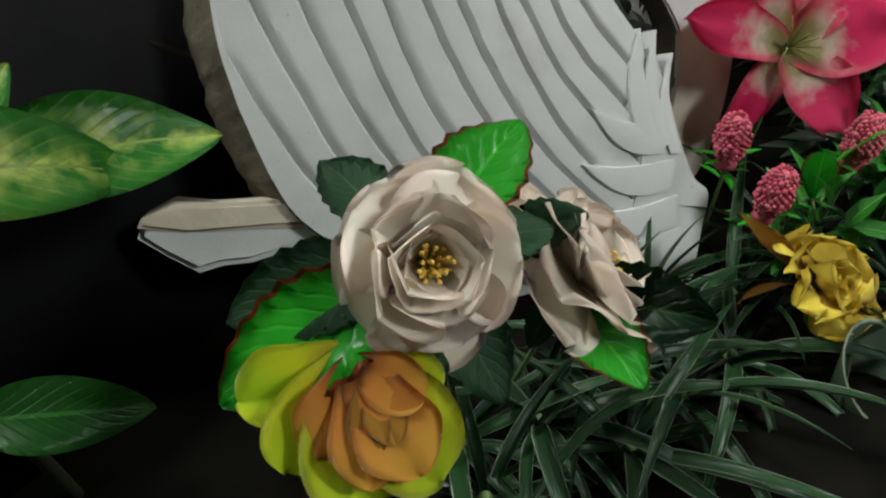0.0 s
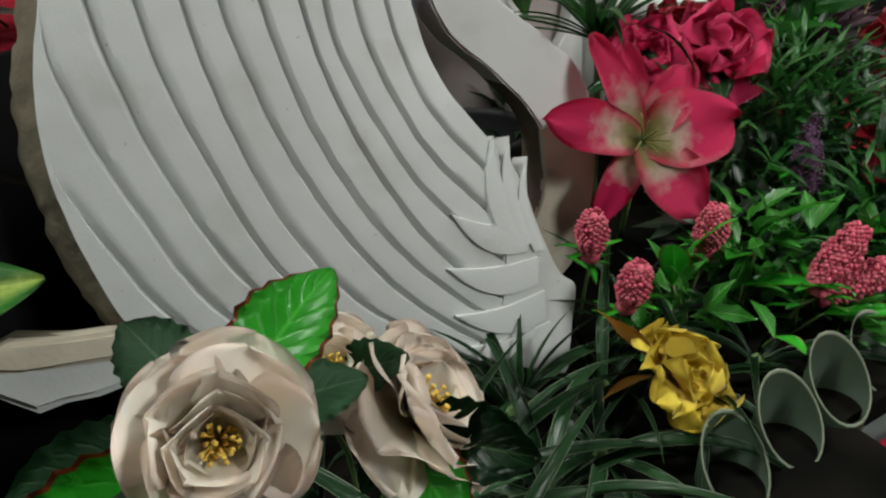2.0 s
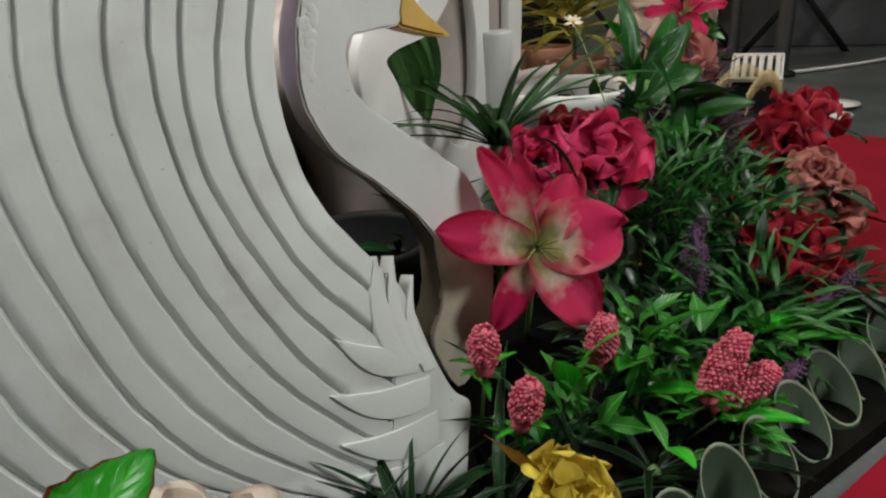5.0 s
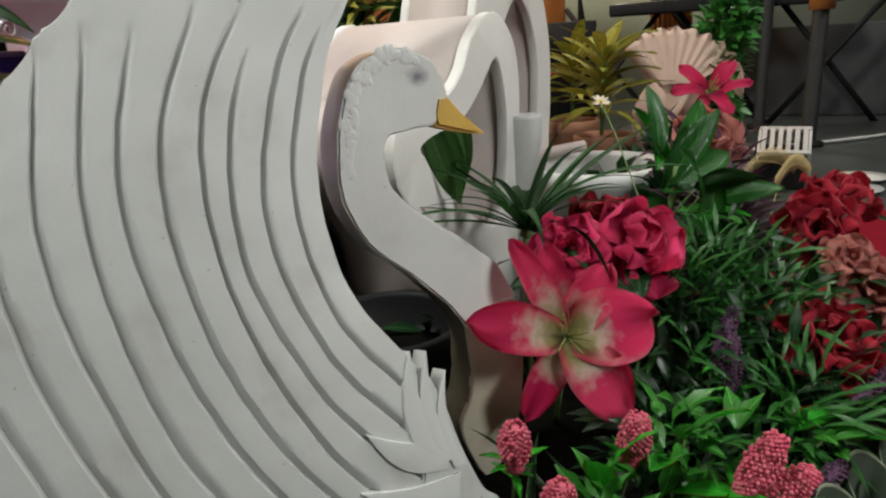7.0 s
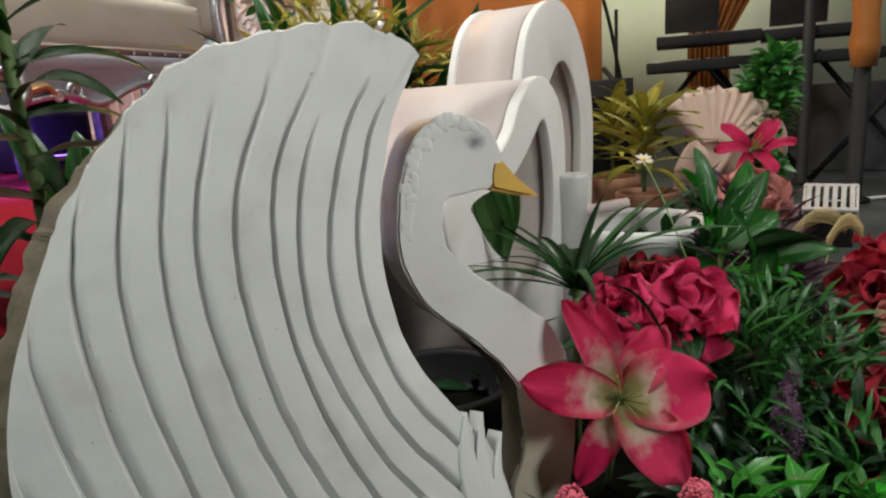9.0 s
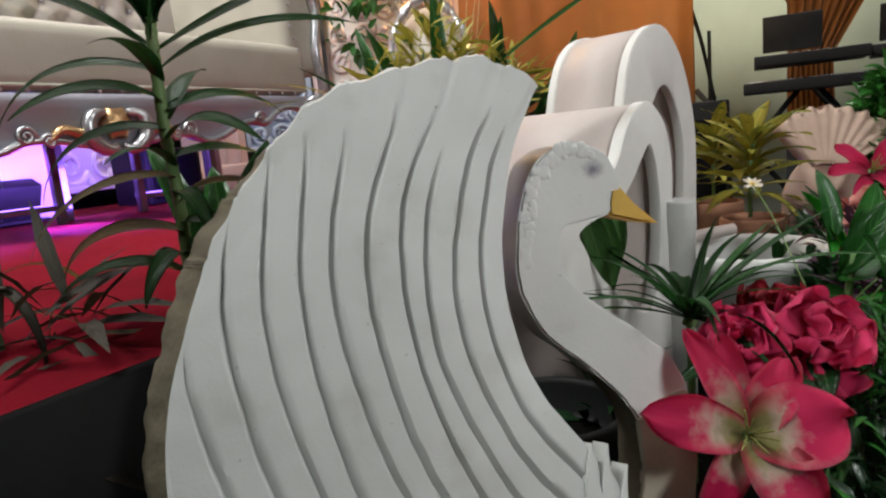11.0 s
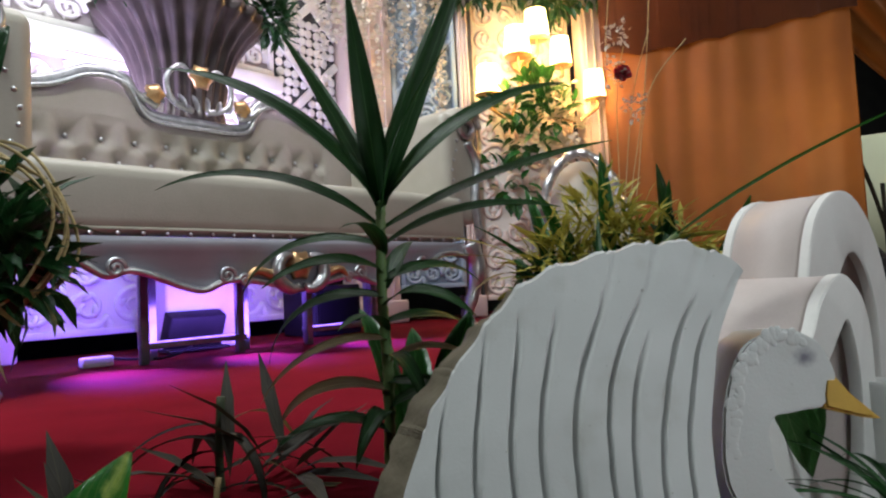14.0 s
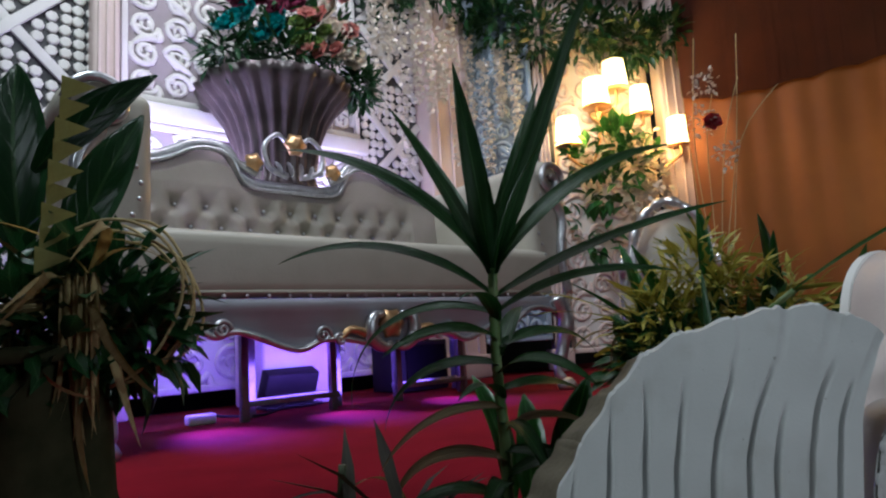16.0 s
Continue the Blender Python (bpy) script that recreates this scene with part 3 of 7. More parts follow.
            wid = w * 0.5 * math.sin(math.pi * min(0.995, 0.38 + 0.62 * f)) ** 0.9
            c = a.lerp(b, f) + side * 0.011 * math.sin(math.pi * f)
            rows.append([leaf.verts.new(c + side * (wid * s) + Vector((0, 0, -0.001 if abs(s) == 1 else (0.0085 if s == 0 else 0.0078)))) for s in (-1, -0.86, 0, 0.86, 1)])
        base = [[leaf.verts.new(v.co - Vector((0, 0, 0.02))) for v in (r[0], r[-1])] for r in rows]
        for i in range(12):
            for j in range(4):
                leaf.faces.new((rows[i][j], rows[i][j + 1], rows[i + 1][j + 1], rows[i + 1][j]))
            leaf.faces.new((base[i][0], rows[i][0], rows[i + 1][0], base[i + 1][0]))
            leaf.faces.new((rows[i][-1], base[i][1], base[i + 1][1], rows[i + 1][-1]))
        leaf.faces.new((base[12][0], rows[12][0], rows[12][1], rows[12][2], rows[12][3], rows[12][4], base[12][1]))
        bmesh.ops.recalc_face_normals(leaf, faces=leaf.faces[:])
        join(bm, leaf)
    # breast plate on which the collar lies, with a cut line
    plate = slab(smooth_line([(0.318, 0.082), (0.36, 0.058), (0.402, 0.036), (0.414, 0.055), (0.426, 0.09), (0.437, 0.125), (0.421, 0.146), (0.407, 0.195), (0.398, 0.245), (0.38, 0.28), (0.366, 0.20), (0.345, 0.13)], 66)[:-1], 0.04, 0.002)
    join(bm, plate, Matrix.Translation((0, 0, 0.0052)))
    # lower neck, covered by a browner plate
    raw = slab(smooth_line([(0.4985, 0.24), (0.530, 0.258), (0.567, 0.262), (0.5745, 0.235), (0.5785, 0.2), (0.5765, 0.152), (0.5665, 0.097), (0.5475, 0.053), (0.518, 0.028), (0.504, 0.037), (0.4885, 0.072), (0.4795, 0.11), (0.4965, 0.148), (0.5035, 0.195)], 56)[:-1], 0.01, 0.001)
    for f in raw.faces:
        f.material_index = 4
    join(bm, raw, upright @ Matrix.Translation((0, 0, 0.0025)))
    # beak
    beak = slab([(0.483, 0.517), (0.495, 0.517), (0.513, 0.496), (0.5435, 0.4695), (0.522, 0.4725), (0.5, 0.479), (0.479, 0.4855), (0.4785, 0.5)], 0.047, 0.003)
    for f in beak.faces:
        f.material_index = 2
    join(bm, beak, upright @ Matrix.Translation((0, 0, 0.002)))
    # tail board behind the wing
    tail = slab([(-0.104, 0.212), (-0.098, 0.224), (-0.07, 0.231), (-0.03, 0.222), (0.04, 0.21), (0.12, 0.19), (0.12, 0.155), (0.035, 0.172), (-0.02, 0.168), (-0.045, 0.172), (-0.066, 0.172), (-0.088, 0.19)], 0.05, 0.006)
    for v in tail.verts:
        v.co += 0.004 * noise.noise_vector(v.co * 35)
    for f in tail.faces:
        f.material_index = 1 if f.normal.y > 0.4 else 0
    join(bm, tail, Matrix.Translation((0, 0, -0.012)))
    rough_top = slab([(-0.100, 0.218), (-0.095, 0.226), (-0.07, 0.233), (-0.03, 0.224), (0.04, 0.212), (0.12, 0.193), (0.12, 0.176), (0.03, 0.190), (-0.03, 0.199), (-0.065, 0.204)], 0.03, 0.004)
    for v in rough_top.verts:
        v.co += 0.004 * noise.noise_vector(v.co * 45)
    for f in rough_top.faces:
        f.material_index = 4
    join(bm, rough_top, Matrix.Translation((0, 0, -0.0075)))
    # foot of the board, sunk in the soil
    join(bm, box(0.2, 0.13, 0.04, pose(0.30, 0.055, -0.075)))
    mesh = bpy.data.meshes.new("swan_figure")
    bm.to_mesh(mesh)
    bm.free()
    for p in mesh.polygons:
        p.use_smooth = len(p.vertices) < 20
    for mt in (FOAM, FOAM_CUT_SHADED, BEAK, FOAM_NECK_LIT, FOAM_BROWNISH):
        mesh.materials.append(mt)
    ob = new("swan_figure", mesh)
    ob.matrix_basis = WING
    mesh.set_sharp_from_angle(angle=radians(38))
    return tagged(ob, "white painted foam swan board with carved feather grooves and yellow beak", "swan figure")


swan()


# ---------------------------------------------------------------- flowers and plants
def shared(bm, name, material):
    return to_mesh(bm, name, material)


ROSE_LEAF = [shared(blade(0.062, 0.042, "oval", 0.5, 0.2, 16, 0.03, teeth=0.10, seed=i), "leaf", m) for i, m in enumerate((LEAF_BRIGHT, LEAF_GREEN, LEAF_GREY, LEAF_DARK))]
GRASS = [shared(blade(0.22, 0.016, "long", b, 0.35, 12, 0.01, across=4, twist=w, seed=i), "leaf", LEAF_STRIPE) for i, (b, w) in enumerate(((1.3, 0.2), (1.9, -0.3), (0.8, 0.3), (2.4, 0.1)))]
GREEN_BLADE = [shared(blade(0.24, 0.018, "long", b, 0.3, 12, 0.01, seed=i), "leaf", LEAF_DRAC) for i, b in enumerate((0.5, 1.0, 1.6))]
DIEFF_LEAF = [shared(blade(0.2, 0.098, "oval", b, 0.22, 16, 0.04, across=6, seed=i), "leaf", LEAF_DIEFF) for i, b in enumerate((0.5, 0.9))]
BROAD_LEAF = [shared(blade(0.13, 0.05, "oval", 0.6, 0.2, 12, 0.03, seed=i), "leaf", m) for i, m in enumerate((LEAF_GREEN, LEAF_DARK, LEAF_BRIGHT))]
CROTON_LEAF = [shared(blade(0.14, 0.035, "oval", b, 0.2, 10, 0.05, seed=i), "leaf", LEAF_CROTON) for i, b in enumerate((0.6, 1.1))]
DRY_BLADE = [shared(blade(0.3, 0.014, "long", b, 0.2, 14, 0.04, twist=0.8, seed=i), "leaf", m) for i, (b, m) in enumerate(((1.6, LEAF_DRY), (2.4, LEAF_DRY), (1.0, LEAF_CROTON)))]


def leaf(parent, mesh, at, direction, roll=0.0, scale=1.0, name="leaf", label="", up=(0, 0, 1)):
    base = parent.matrix_basis.translation
    return part(name, mesh, None, parent, label, aim(Vector(at) - base, direction, roll, scale, up))


def stem(parent, points, radius=0.0025, material=None, name="stem"):
    base = parent.matrix_basis.translation
    return part(name, tube([Vector(p) - base for p in points], radius, 7), material or STEM, parent)


def petals(head, rings, material, name="petal", seed=0, shape="petal", turns=None):
    """Rings of petals round the +z axis of a flower head. ring: count, length, width, tilt, bend, curl, lift, wave."""
    rnd = random.Random(seed)
    for k, (n, length, width, tilt, bend, curl, lift, wave, *gap) in enumerate(rings):
        variants = [shared(blade(length, width, shape, bend, 0.08, 14, wave, curl, across=8, seed=seed + 7 * k + i), name, material) for i in range(3)]
        turn = turns[k] if turns else rnd.uniform(0, 360)
        for i in range(n):
            m = pose(0, 0, lift, 0, 0, turn + 360 * i / n + rnd.uniform(-13, 13)) @ pose(0, gap[0] if gap else length * 0.06, 0, tilt + rnd.uniform(-9, 8), rnd.uniform(-10, 10), 0)
            part(name, variants[i % 3], None, head, m=m @ Matrix.Diagonal((rnd.uniform(0.9, 1.1), rnd.uniform(0.92, 1.08), 1, 1)))


def stamens(head, n, length, spread, material, radius=0.0006, seed=0, dots=True):
    rnd = random.Random(seed)
    bm = bmesh.new()
    for i in range(n):
        a, r = rnd.uniform(0, 6.28), spread * math.sqrt(rnd.random())
        tip = Vector((r * math.cos(a), r * math.sin(a), length * rnd.uniform(0.7, 1.1)))
        join(bm, tube([(0, 0, 0), tip * 0.5 + Vector((0, 0, 0.1 * length)), tip], radius, 5, 4))
        if dots:
            dot = bmesh.new()
            bmesh.ops.create_icosphere(dot, subdivisions=1, radius=radius * 2.4, matrix=Matrix.Translation(tip))
            join(bm, dot)
    part("stamen_tuft", bm, material, head)


def petals_to(ob, centre, normal, rows, material, shape="lily", name="petal", seed=0, wave=0.08, lift=0.25):
    """Petals from a flower's centre to the given tips. row: tip, width, bend."""
    base = ob.matrix_basis.translation
    nrm = Vector(normal).normalized()
    for i, (tip, width, bend) in enumerate(rows):
        d = Vector(tip) - Vector(centre)
        length = d.length * (bend / 2) / math.sin(bend / 2) if bend else d.length
        d.normalize()
        d = (d + nrm * math.tan(bend / 2 + lift * 0.2)).normalized()
        mesh = shared(blade(length, width, shape, bend, 0.12, 16, wave, 0.12, across=8, seed=seed + 3 * i), name, material)
        part(name, mesh, None, ob, m=aim(Vector(centre) - base, d, 0, 1.0, nrm))


def rose(label, at, normal, spin, size, material, stamen, seed, ground, leaves=(), crumple=0.03, group=""):
    """A cloth rose: cupped petals in rings, a stamen tuft, its stem and leaves."""
    ob = thing("rose", label, "flower", Matrix.Translation(at), group)
    head = part("flower_head", lathe([(0.001, -0.012 * size / 0.044), (0.006, -0.008), (0.008, 0.0), (0.002, 0.004)], 10), STEM, ob, m=face_to((0, 0, 0), normal, spin))
    s = size / 0.044
    rings = [(5, 0.048 * s, 0.058 * s, 10, 0.5, 0.05, 0, crumple * 1.5), (5, 0.043 * s, 0.055 * s, 22, 0.2, 0.2, 0.001 * s, crumple * 1.3, 0.002 * s), (5, 0.037 * s, 0.049 * s, 35, -0.1, 0.32, 0.002 * s, crumple * 1.2, 0.003 * s),
             (5, 0.031 * s, 0.042 * s, 47, -0.25, 0.4, 0.003 * s, crumple, 0.004 * s), (4, 0.024 * s, 0.033 * s, 56, -0.3, 0.45, 0.003 * s, crumple, 0.005 * s)]
    petals(head, rings, material, seed=seed)
    stamens(head, 30, 0.021 * s, 0.0095 * s, stamen, 0.0006 * s, seed)
    stem(ob, [Vector(at), Vector(at) - Vector(normal).normalized() * 0.03 - Vector((0, 0, 0.02)), Vector(ground).lerp(Vector(at), 0.5), ground], 0.002)
    for mesh, tip, roll, scale in leaves:
        d = Vector(tip) - Vector(at)
        start = Vector(at) - Vector(normal).normalized() * 0.014 + d * 0.18
        leaf(ob, ROSE_LEAF[mesh], start, Vector(tip) - start, roll * 0.4, min(1.5, scale * (Vector(tip) - start).length / 0.058 * 0.95), up=(-0.1, -0.7, 0.7))
    return ob


rose("large cream cloth rose with open golden centre and green leaves", (0.064, 0.240, 0.291), (-0.03, -0.86, 0.50), 20, 0.041, CREAM, STAMEN, 3, (0.11, 0.36, 0.03),
     ((0, (0.128, 0.282, 0.334), -30, 1.15), (2, (0.036, 0.312, 0.330), 35, 1.0), (2, (-0.029, 0.246, 0.291), 20, 1.0), (0, (-0.038, 0.214, 0.272), 12, 1.2), (2, (0.085, 0.19, 0.240), -25, 1.0), (2, (0.146, 0.25, 0.293), -45, 0.9)), group="cream roses")
rose("half-opened cream cloth rose among green leaves", (0.166, 0.276, 0.224), (0.55, -0.38, 0.62), 60, 0.055, CREAM, STAMEN, 11, (0.16, 0.38, 0.03),
     ((0, (0.156, 0.195, 0.228), 5, 1.0), (3, (0.196, 0.216, 0.236), -10, 1.2), (2, (0.12, 0.25, 0.205), 30, 0.8)), crumple=0.04, group="cream roses")
rose("small cream cloth rose tucked behind the large one", (0.130, 0.306, 0.250), (0.1, -0.5, 0.85), 10, 0.034, CREAM, STAMEN, 17, (0.15, 0.39, 0.03), ((2, (0.158, 0.262, 0.285), -30, 0.9),), group="cream roses")


def lime_flower():
    at = Vector((0.012, 0.222, 0.243))
    ob = thing("lily", "lime-yellow and orange cloth flower hanging under the rose", "flower", Matrix.Translation(at))
    head = part("flower_head", lathe([(0.002, -0.012), (0.007, 0.0), (0.004, 0.004)], 10), STEM, ob, m=face_to((0, 0, 0), (0.08, -0.88, 0.05), 10))
    mid, face = Vector((0.020, 0.226, 0.264)), (0.05, -0.75, 0.35)
    petals_to(ob, mid, face, [((-0.032, 0.226, 0.256), 0.036, 0.6), ((-0.020, 0.203, 0.229), 0.042, 0.5), ((0.006, 0.186, 0.209), 0.050, 0.4), ((0.044, 0.182, 0.213), 0.048, 0.4), ((0.054, 0.204, 0.240), 0.034, 0.6)], LIME, "petal", seed=21, wave=0.05)
    petals_to(ob, mid + Vector((0, -0.006, 0)), face, [((-0.006, 0.200, 0.234), 0.034, 0.3), ((0.012, 0.184, 0.222), 0.030, 0.2), ((0.036, 0.182, 0.222), 0.036, 0.3), ((0.046, 0.200, 0.248), 0.026, 0.4)], ORANGE, "petal", "inner_petal", 25, 0.05, 0.6)
    petals_to(ob, mid + Vector((0.004, -0.010, -0.006)), face, [((0.014, 0.188, 0.234), 0.018, 0.2), ((0.028, 0.190, 0.236), 0.018, 0.2)], BROWN, "petal", "inner_petal", 29, 0.05, 0.7)
    stem(ob, [at, at + Vector((-0.01, 0.04, -0.02)), (0.03, 0.34, 0.12), (0.05, 0.40, 0.03)], 0.002)


lime_flower()


def lily(label, at, normal, spin, size, material, seed, ground, tips=()):
    ob = thing("lily", label, "flower", Matrix.Translation(at))
    head = part("flower_head", lathe([(0.003, -0.03), (0.008, -0.01), (0.012, 0.0), (0.004, 0.006)], 12), STEM, ob, m=face_to((0, 0, 0), normal, spin))
    s = size / 0.13
    if tips:
        petals_to(ob, at, normal, tips, material, seed=seed)
    else:
        petals(head, [(3, 0.135 * s, 0.070 * s, 30, 0.75, 0.1, 0, 0.10), (3, 0.130 * s, 0.086 * s, 38, 0.9, 0.15, 0.004, 0.10)], material, seed=seed, shape="lily", turns=(0, 60))
    stamens(head, 14, 0.055 * s, 0.034 * s, GREEN_STAMEN, 0.0010, seed, dots=False)
    stem(ob, [at, Vector(at) - Vector(normal).normalized() * 0.05, Vector(ground).lerp(Vector(at), 0.6), ground], 0.004)
    return ob


lily("large pink cloth lily with white streaks and olive throat", (0.612, 0.578, 0.213), (-0.36, -0.74, 0.5), 24, 0.117, PINK_LILY, 31, (0.66, 0.66, 0.03),
     (((0.478, 0.588, 0.267), 0.090, 0.6), ((0.555, 0.610, 0.346), 0.056, 0.4), ((0.628, 0.640, 0.318), 0.058, 0.3), ((0.680, 0.576, 0.296), 0.082, 0.6), ((0.702, 0.520, 0.238), 0.140, 0.8), ((0.640, 0.500, 0.124), 0.104, 0.7), ((0.545, 0.578, 0.122), 0.066, 0.7)))


def peony(label, at, normal, size, material, seed, ground):
    ob = thing("cloth_flower", label, "flower", Matrix.Translation(at), "pink and red cloth flowers")
    head = part("flower_head", lathe([(0.003, -0.02), (0.01, 0.0), (0.004, 0.006)], 10), STEM, ob, m=face_to((0, 0, 0), normal, seed * 40))
    s = size / 0.05
    petals(head, [(6, 0.055 * s, 0.05 * s, 10, 0.3, 0.0, 0, 0.16), (5, 0.047 * s, 0.050 * s, 34, 0.2, 0.1, 0.003, 0.17), (4, 0.036 * s, 0.04 * s, 58, -0.1, 0.3, 0.004, 0.16)], material, seed=seed)
    stamens(head, 9, 0.03 * s, 0.012 * s, material, 0.0006, seed)
    stem(ob, [at, Vector(at) - Vector(normal).normalized() * 0.03, Vector(ground).lerp(Vector(at), 0.5), ground], 0.003)
    for i in range(3):
        leaf(ob, BROAD_LEAF[1], Vector(at) - Vector((0, 0, 0.02)), (math.cos(2 * i + seed), math.sin(2 * i + seed), 0.1), 0, 0.8)
    return ob


peony("hot pink cloth peony with ruffled petals", (0.682, 0.655, 0.288), (-0.4, -0.6, 0.6), 0.055, HOT_PINK, 1, (0.7, 0.72, 0.03))
peony("hot pink cloth flower with pale stamens", (0.775, 0.625, 0.285), (-0.1, -0.6, 0.7), 0.065, HOT_PINK, 2, (0.78, 0.70, 0.03))
peony("dark red cloth flower behind the pink ones", (0.78, 0.70, 0.300), (-0.2, -0.3, 0.9), 0.05, CRIMSON, 3, (0.8, 0.76, 0.03))
peony("crimson cloth flower over green foliage", (1.17, 0.61, 0.235), (-0.4, -0.6, 0.5), 0.065, CRIMSON, 4, (1.1, 0.66, 0.03))
peony("dark crimson cloth flower at the carpet", (1.30, 0.65, 0.262), (0.1, -0.3, 0.9), 0.06, CRIMSON, 5, (1.14, 0.7, 0.03))
peony("flat crimson cloth flower among dark leaves", (0.945, 0.445, 0.155), (-0.2, -0.5, 0.7), 0.06, CRIMSON, 6, (0.95, 0.50, 0.03))
peony("small crimson cloth flower with drooping petals", (0.99, 0.43, 0.128), (0.2, -0.6, 0.5), 0.04, CRIMSON, 7, (0.98, 0.48, 0.03))
peony("salmon pink cloth rose beside the carpet", (1.14, 0.50, 0.165), (-0.4, -0.6, 0.6), 0.05, SALMON, 8, (1.1, 0.55, 0.03))
peony("pale salmon cloth rose beside the carpet", (1.13, 0.53, 0.215), (-0.4, -0.5, 0.6), 0.04, SALMON, 9, (1.1, 0.57, 0.03))
peony("pale salmon cloth flower in brownish foliage", (1.36, 0.98, 0.33), (-0.4, -0.6, 0.5), 0.07, SALMON, 10, (1.3, 1.02, 0.03))


def yellow_flower():
    at = Vector((0.445, 0.335, 0.088))
    ob = thing("daffodil", "crumpled yellow cloth flower with amber outer petals", "flower", Matrix.Translation(at))
    head = part("flower_head", lathe([(0.003, -0.02), (0.009, 0.0), (0.004, 0.006)], 10), STEM, ob, m=face_to((0, 0, 0), (0.25, -0.5, 0.75), 10))
    petals(head, [(7, 0.052, 0.050, 24, 0.15, 0.1, 0.002, 0.17), (6, 0.044, 0.046, 46, -0.1, 0.25, 0.004, 0.17), (4, 0.032, 0.034, 64, -0.2, 0.4, 0.004, 0.15)], YELLOW_CUP, seed=41)
    amber = [shared(blade(0.075, 0.034, "oval", b, 0.15, 14, 0.04, teeth=0.06, seed=i), "outer_petal", BROWN) for i, b in enumerate((0.2, 0.9))]
    leaf(ob, amber[0], at + Vector((-0.008, 0.01, 0.01)), (-0.42, 0.62, 0.72), 60, 1.05, "outer_petal", "amber cloth petal")
    leaf(ob, amber[1], at + Vector((-0.008, 0.005, 0)), (-0.85, 0.35, 0.25), 30, 0.85, "outer_petal", "amber cloth petal")
    leaf(ob, amber[1], at + Vector((0.01, -0.01, -0.005)), (0.3, -0.7, -0.35), 0, 0.9, "outer_petal", "amber cloth petal")
    leaf(ob, ROSE_LEAF[3], at + Vector((0, -0.005, -0.01)), (0.0, -0.9, -0.1), 0, 0.9)
    leaf(ob, ROSE_LEAF[0], at + Vector((-0.01, -0.01, -0.012)), (-0.4, -0.8, -0.2), 0, 0.5)
    stem(ob, [at, at + Vector((0.005, 0.015, -0.03)), (0.46, 0.37, 0.02)], 0.003)


yellow_flower()


def bud_spike(name, height, radius, material, n, seed):
    """A spike of many small buds."""
    rnd = random.Random(seed)
    bm = bmesh.new()
    for i in range(n):
        f = (i + 0.5) / n
        a = i * 2.39996
        r = radius * math.sin(math.pi * (0.12 + 0.8 * f)) ** 0.6 * rnd.uniform(0.8, 1.1)
        ball = bmesh.new()
        bmesh.ops.create_icosphere(ball, subdivisions=1, radius=radius * rnd.uniform(0.10, 0.2), matrix=Matrix.Translation((r * math.cos(a), r * math.sin(a), height * f)) @ Matrix.Rotation(rnd.random() * 3, 4, "X"))
        join(bm, ball)
    join(bm, tube([(0, 0, -0.01), (0, 0, height * 0.5), (0, 0, height * 0.95)], radius * 0.7, 8, taper=lambda f: 1 - 0.6 * f))
    return to_mesh(bm, name, material)


SPIKE_PINK = bud_spike("bud_spike", 0.052, 0.016, PINK_BUD, 230, 1)
SPIKE_LONG = bud_spike("bud_spike", 0.075, 0.017, PINK_BUD, 280, 2)
SPIKE_PURPLE = bud_spike("bud_spike", 0.07, 0.012, PURPLE_BUD, 150, 3)
FROND = shared(blade(0.045, 0.012, "oval", 0.5, 0.3, 8, 0.02, teeth=0.35), "leaf", LEAF_BRIGHT)
for at, lean, mesh, label in (((0.465, 0.485, 0.148), (-0.1, -0.2, 1), SPIKE_PINK, "spike of coral pink buds on a leafy stem"), ((0.467, 0.425, 0.114), (0.05, -0.25, 1), SPIKE_PINK, "spike of coral pink buds on a leafy stem"),
                              ((0.578, 0.432, 0.140), (0.1, -0.1, 1), SPIKE_PINK, "spike of coral pink buds on a leafy stem"), ((0.655, 0.352, 0.108), (0.6, -0.1, 0.8), SPIKE_LONG, "long leaning spike of coral pink buds"),
                              ((0.665, 0.345, 0.096), (0.9, -0.3, 0.35), SPIKE_LONG, "long leaning spike of coral pink buds"), ((0.79, 0.47, 0.13), (0.1, 0.1, 1), SPIKE_PURPLE, "dusty purple spike of tiny buds"),
                              ((0.745, 0.335, 0.078), (0.95, 0, 0.2), SPIKE_PURPLE, "dusty purple spike of tiny buds"), ((0.93, 0.39, 0.105), (0.8, -0.1, 0.4), SPIKE_PURPLE, "dusty purple spike of tiny buds"),
                              ((0.80, 0.50, 0.16), (0.5, 0.1, 0.8), SPIKE_PURPLE, "dusty purple spike of tiny buds")):
    ob = thing("flower_spike", label, "flower", Matrix.Translation(at), "bud spikes")
    part("bud_spike", mesh, None, ob, m=face_to((0, 0, 0), lean))
    d = Vector(lean).normalized()
    stem(ob, [at, Vector(at) - d * 0.03, (at[0] + 0.01, at[1] + 0.03, 0.03)], 0.002)
    rnd = random.Random(int(at[0] * 1000))
    for i in range(9):
        a = i * 2.4
        leaf(ob, FROND, Vector(at) - d * rnd.uniform(0.0, 0.03), (math.cos(a), math.sin(a), rnd.uniform(0.2, 0.9)), 0, rnd.uniform(0.6, 1.1))


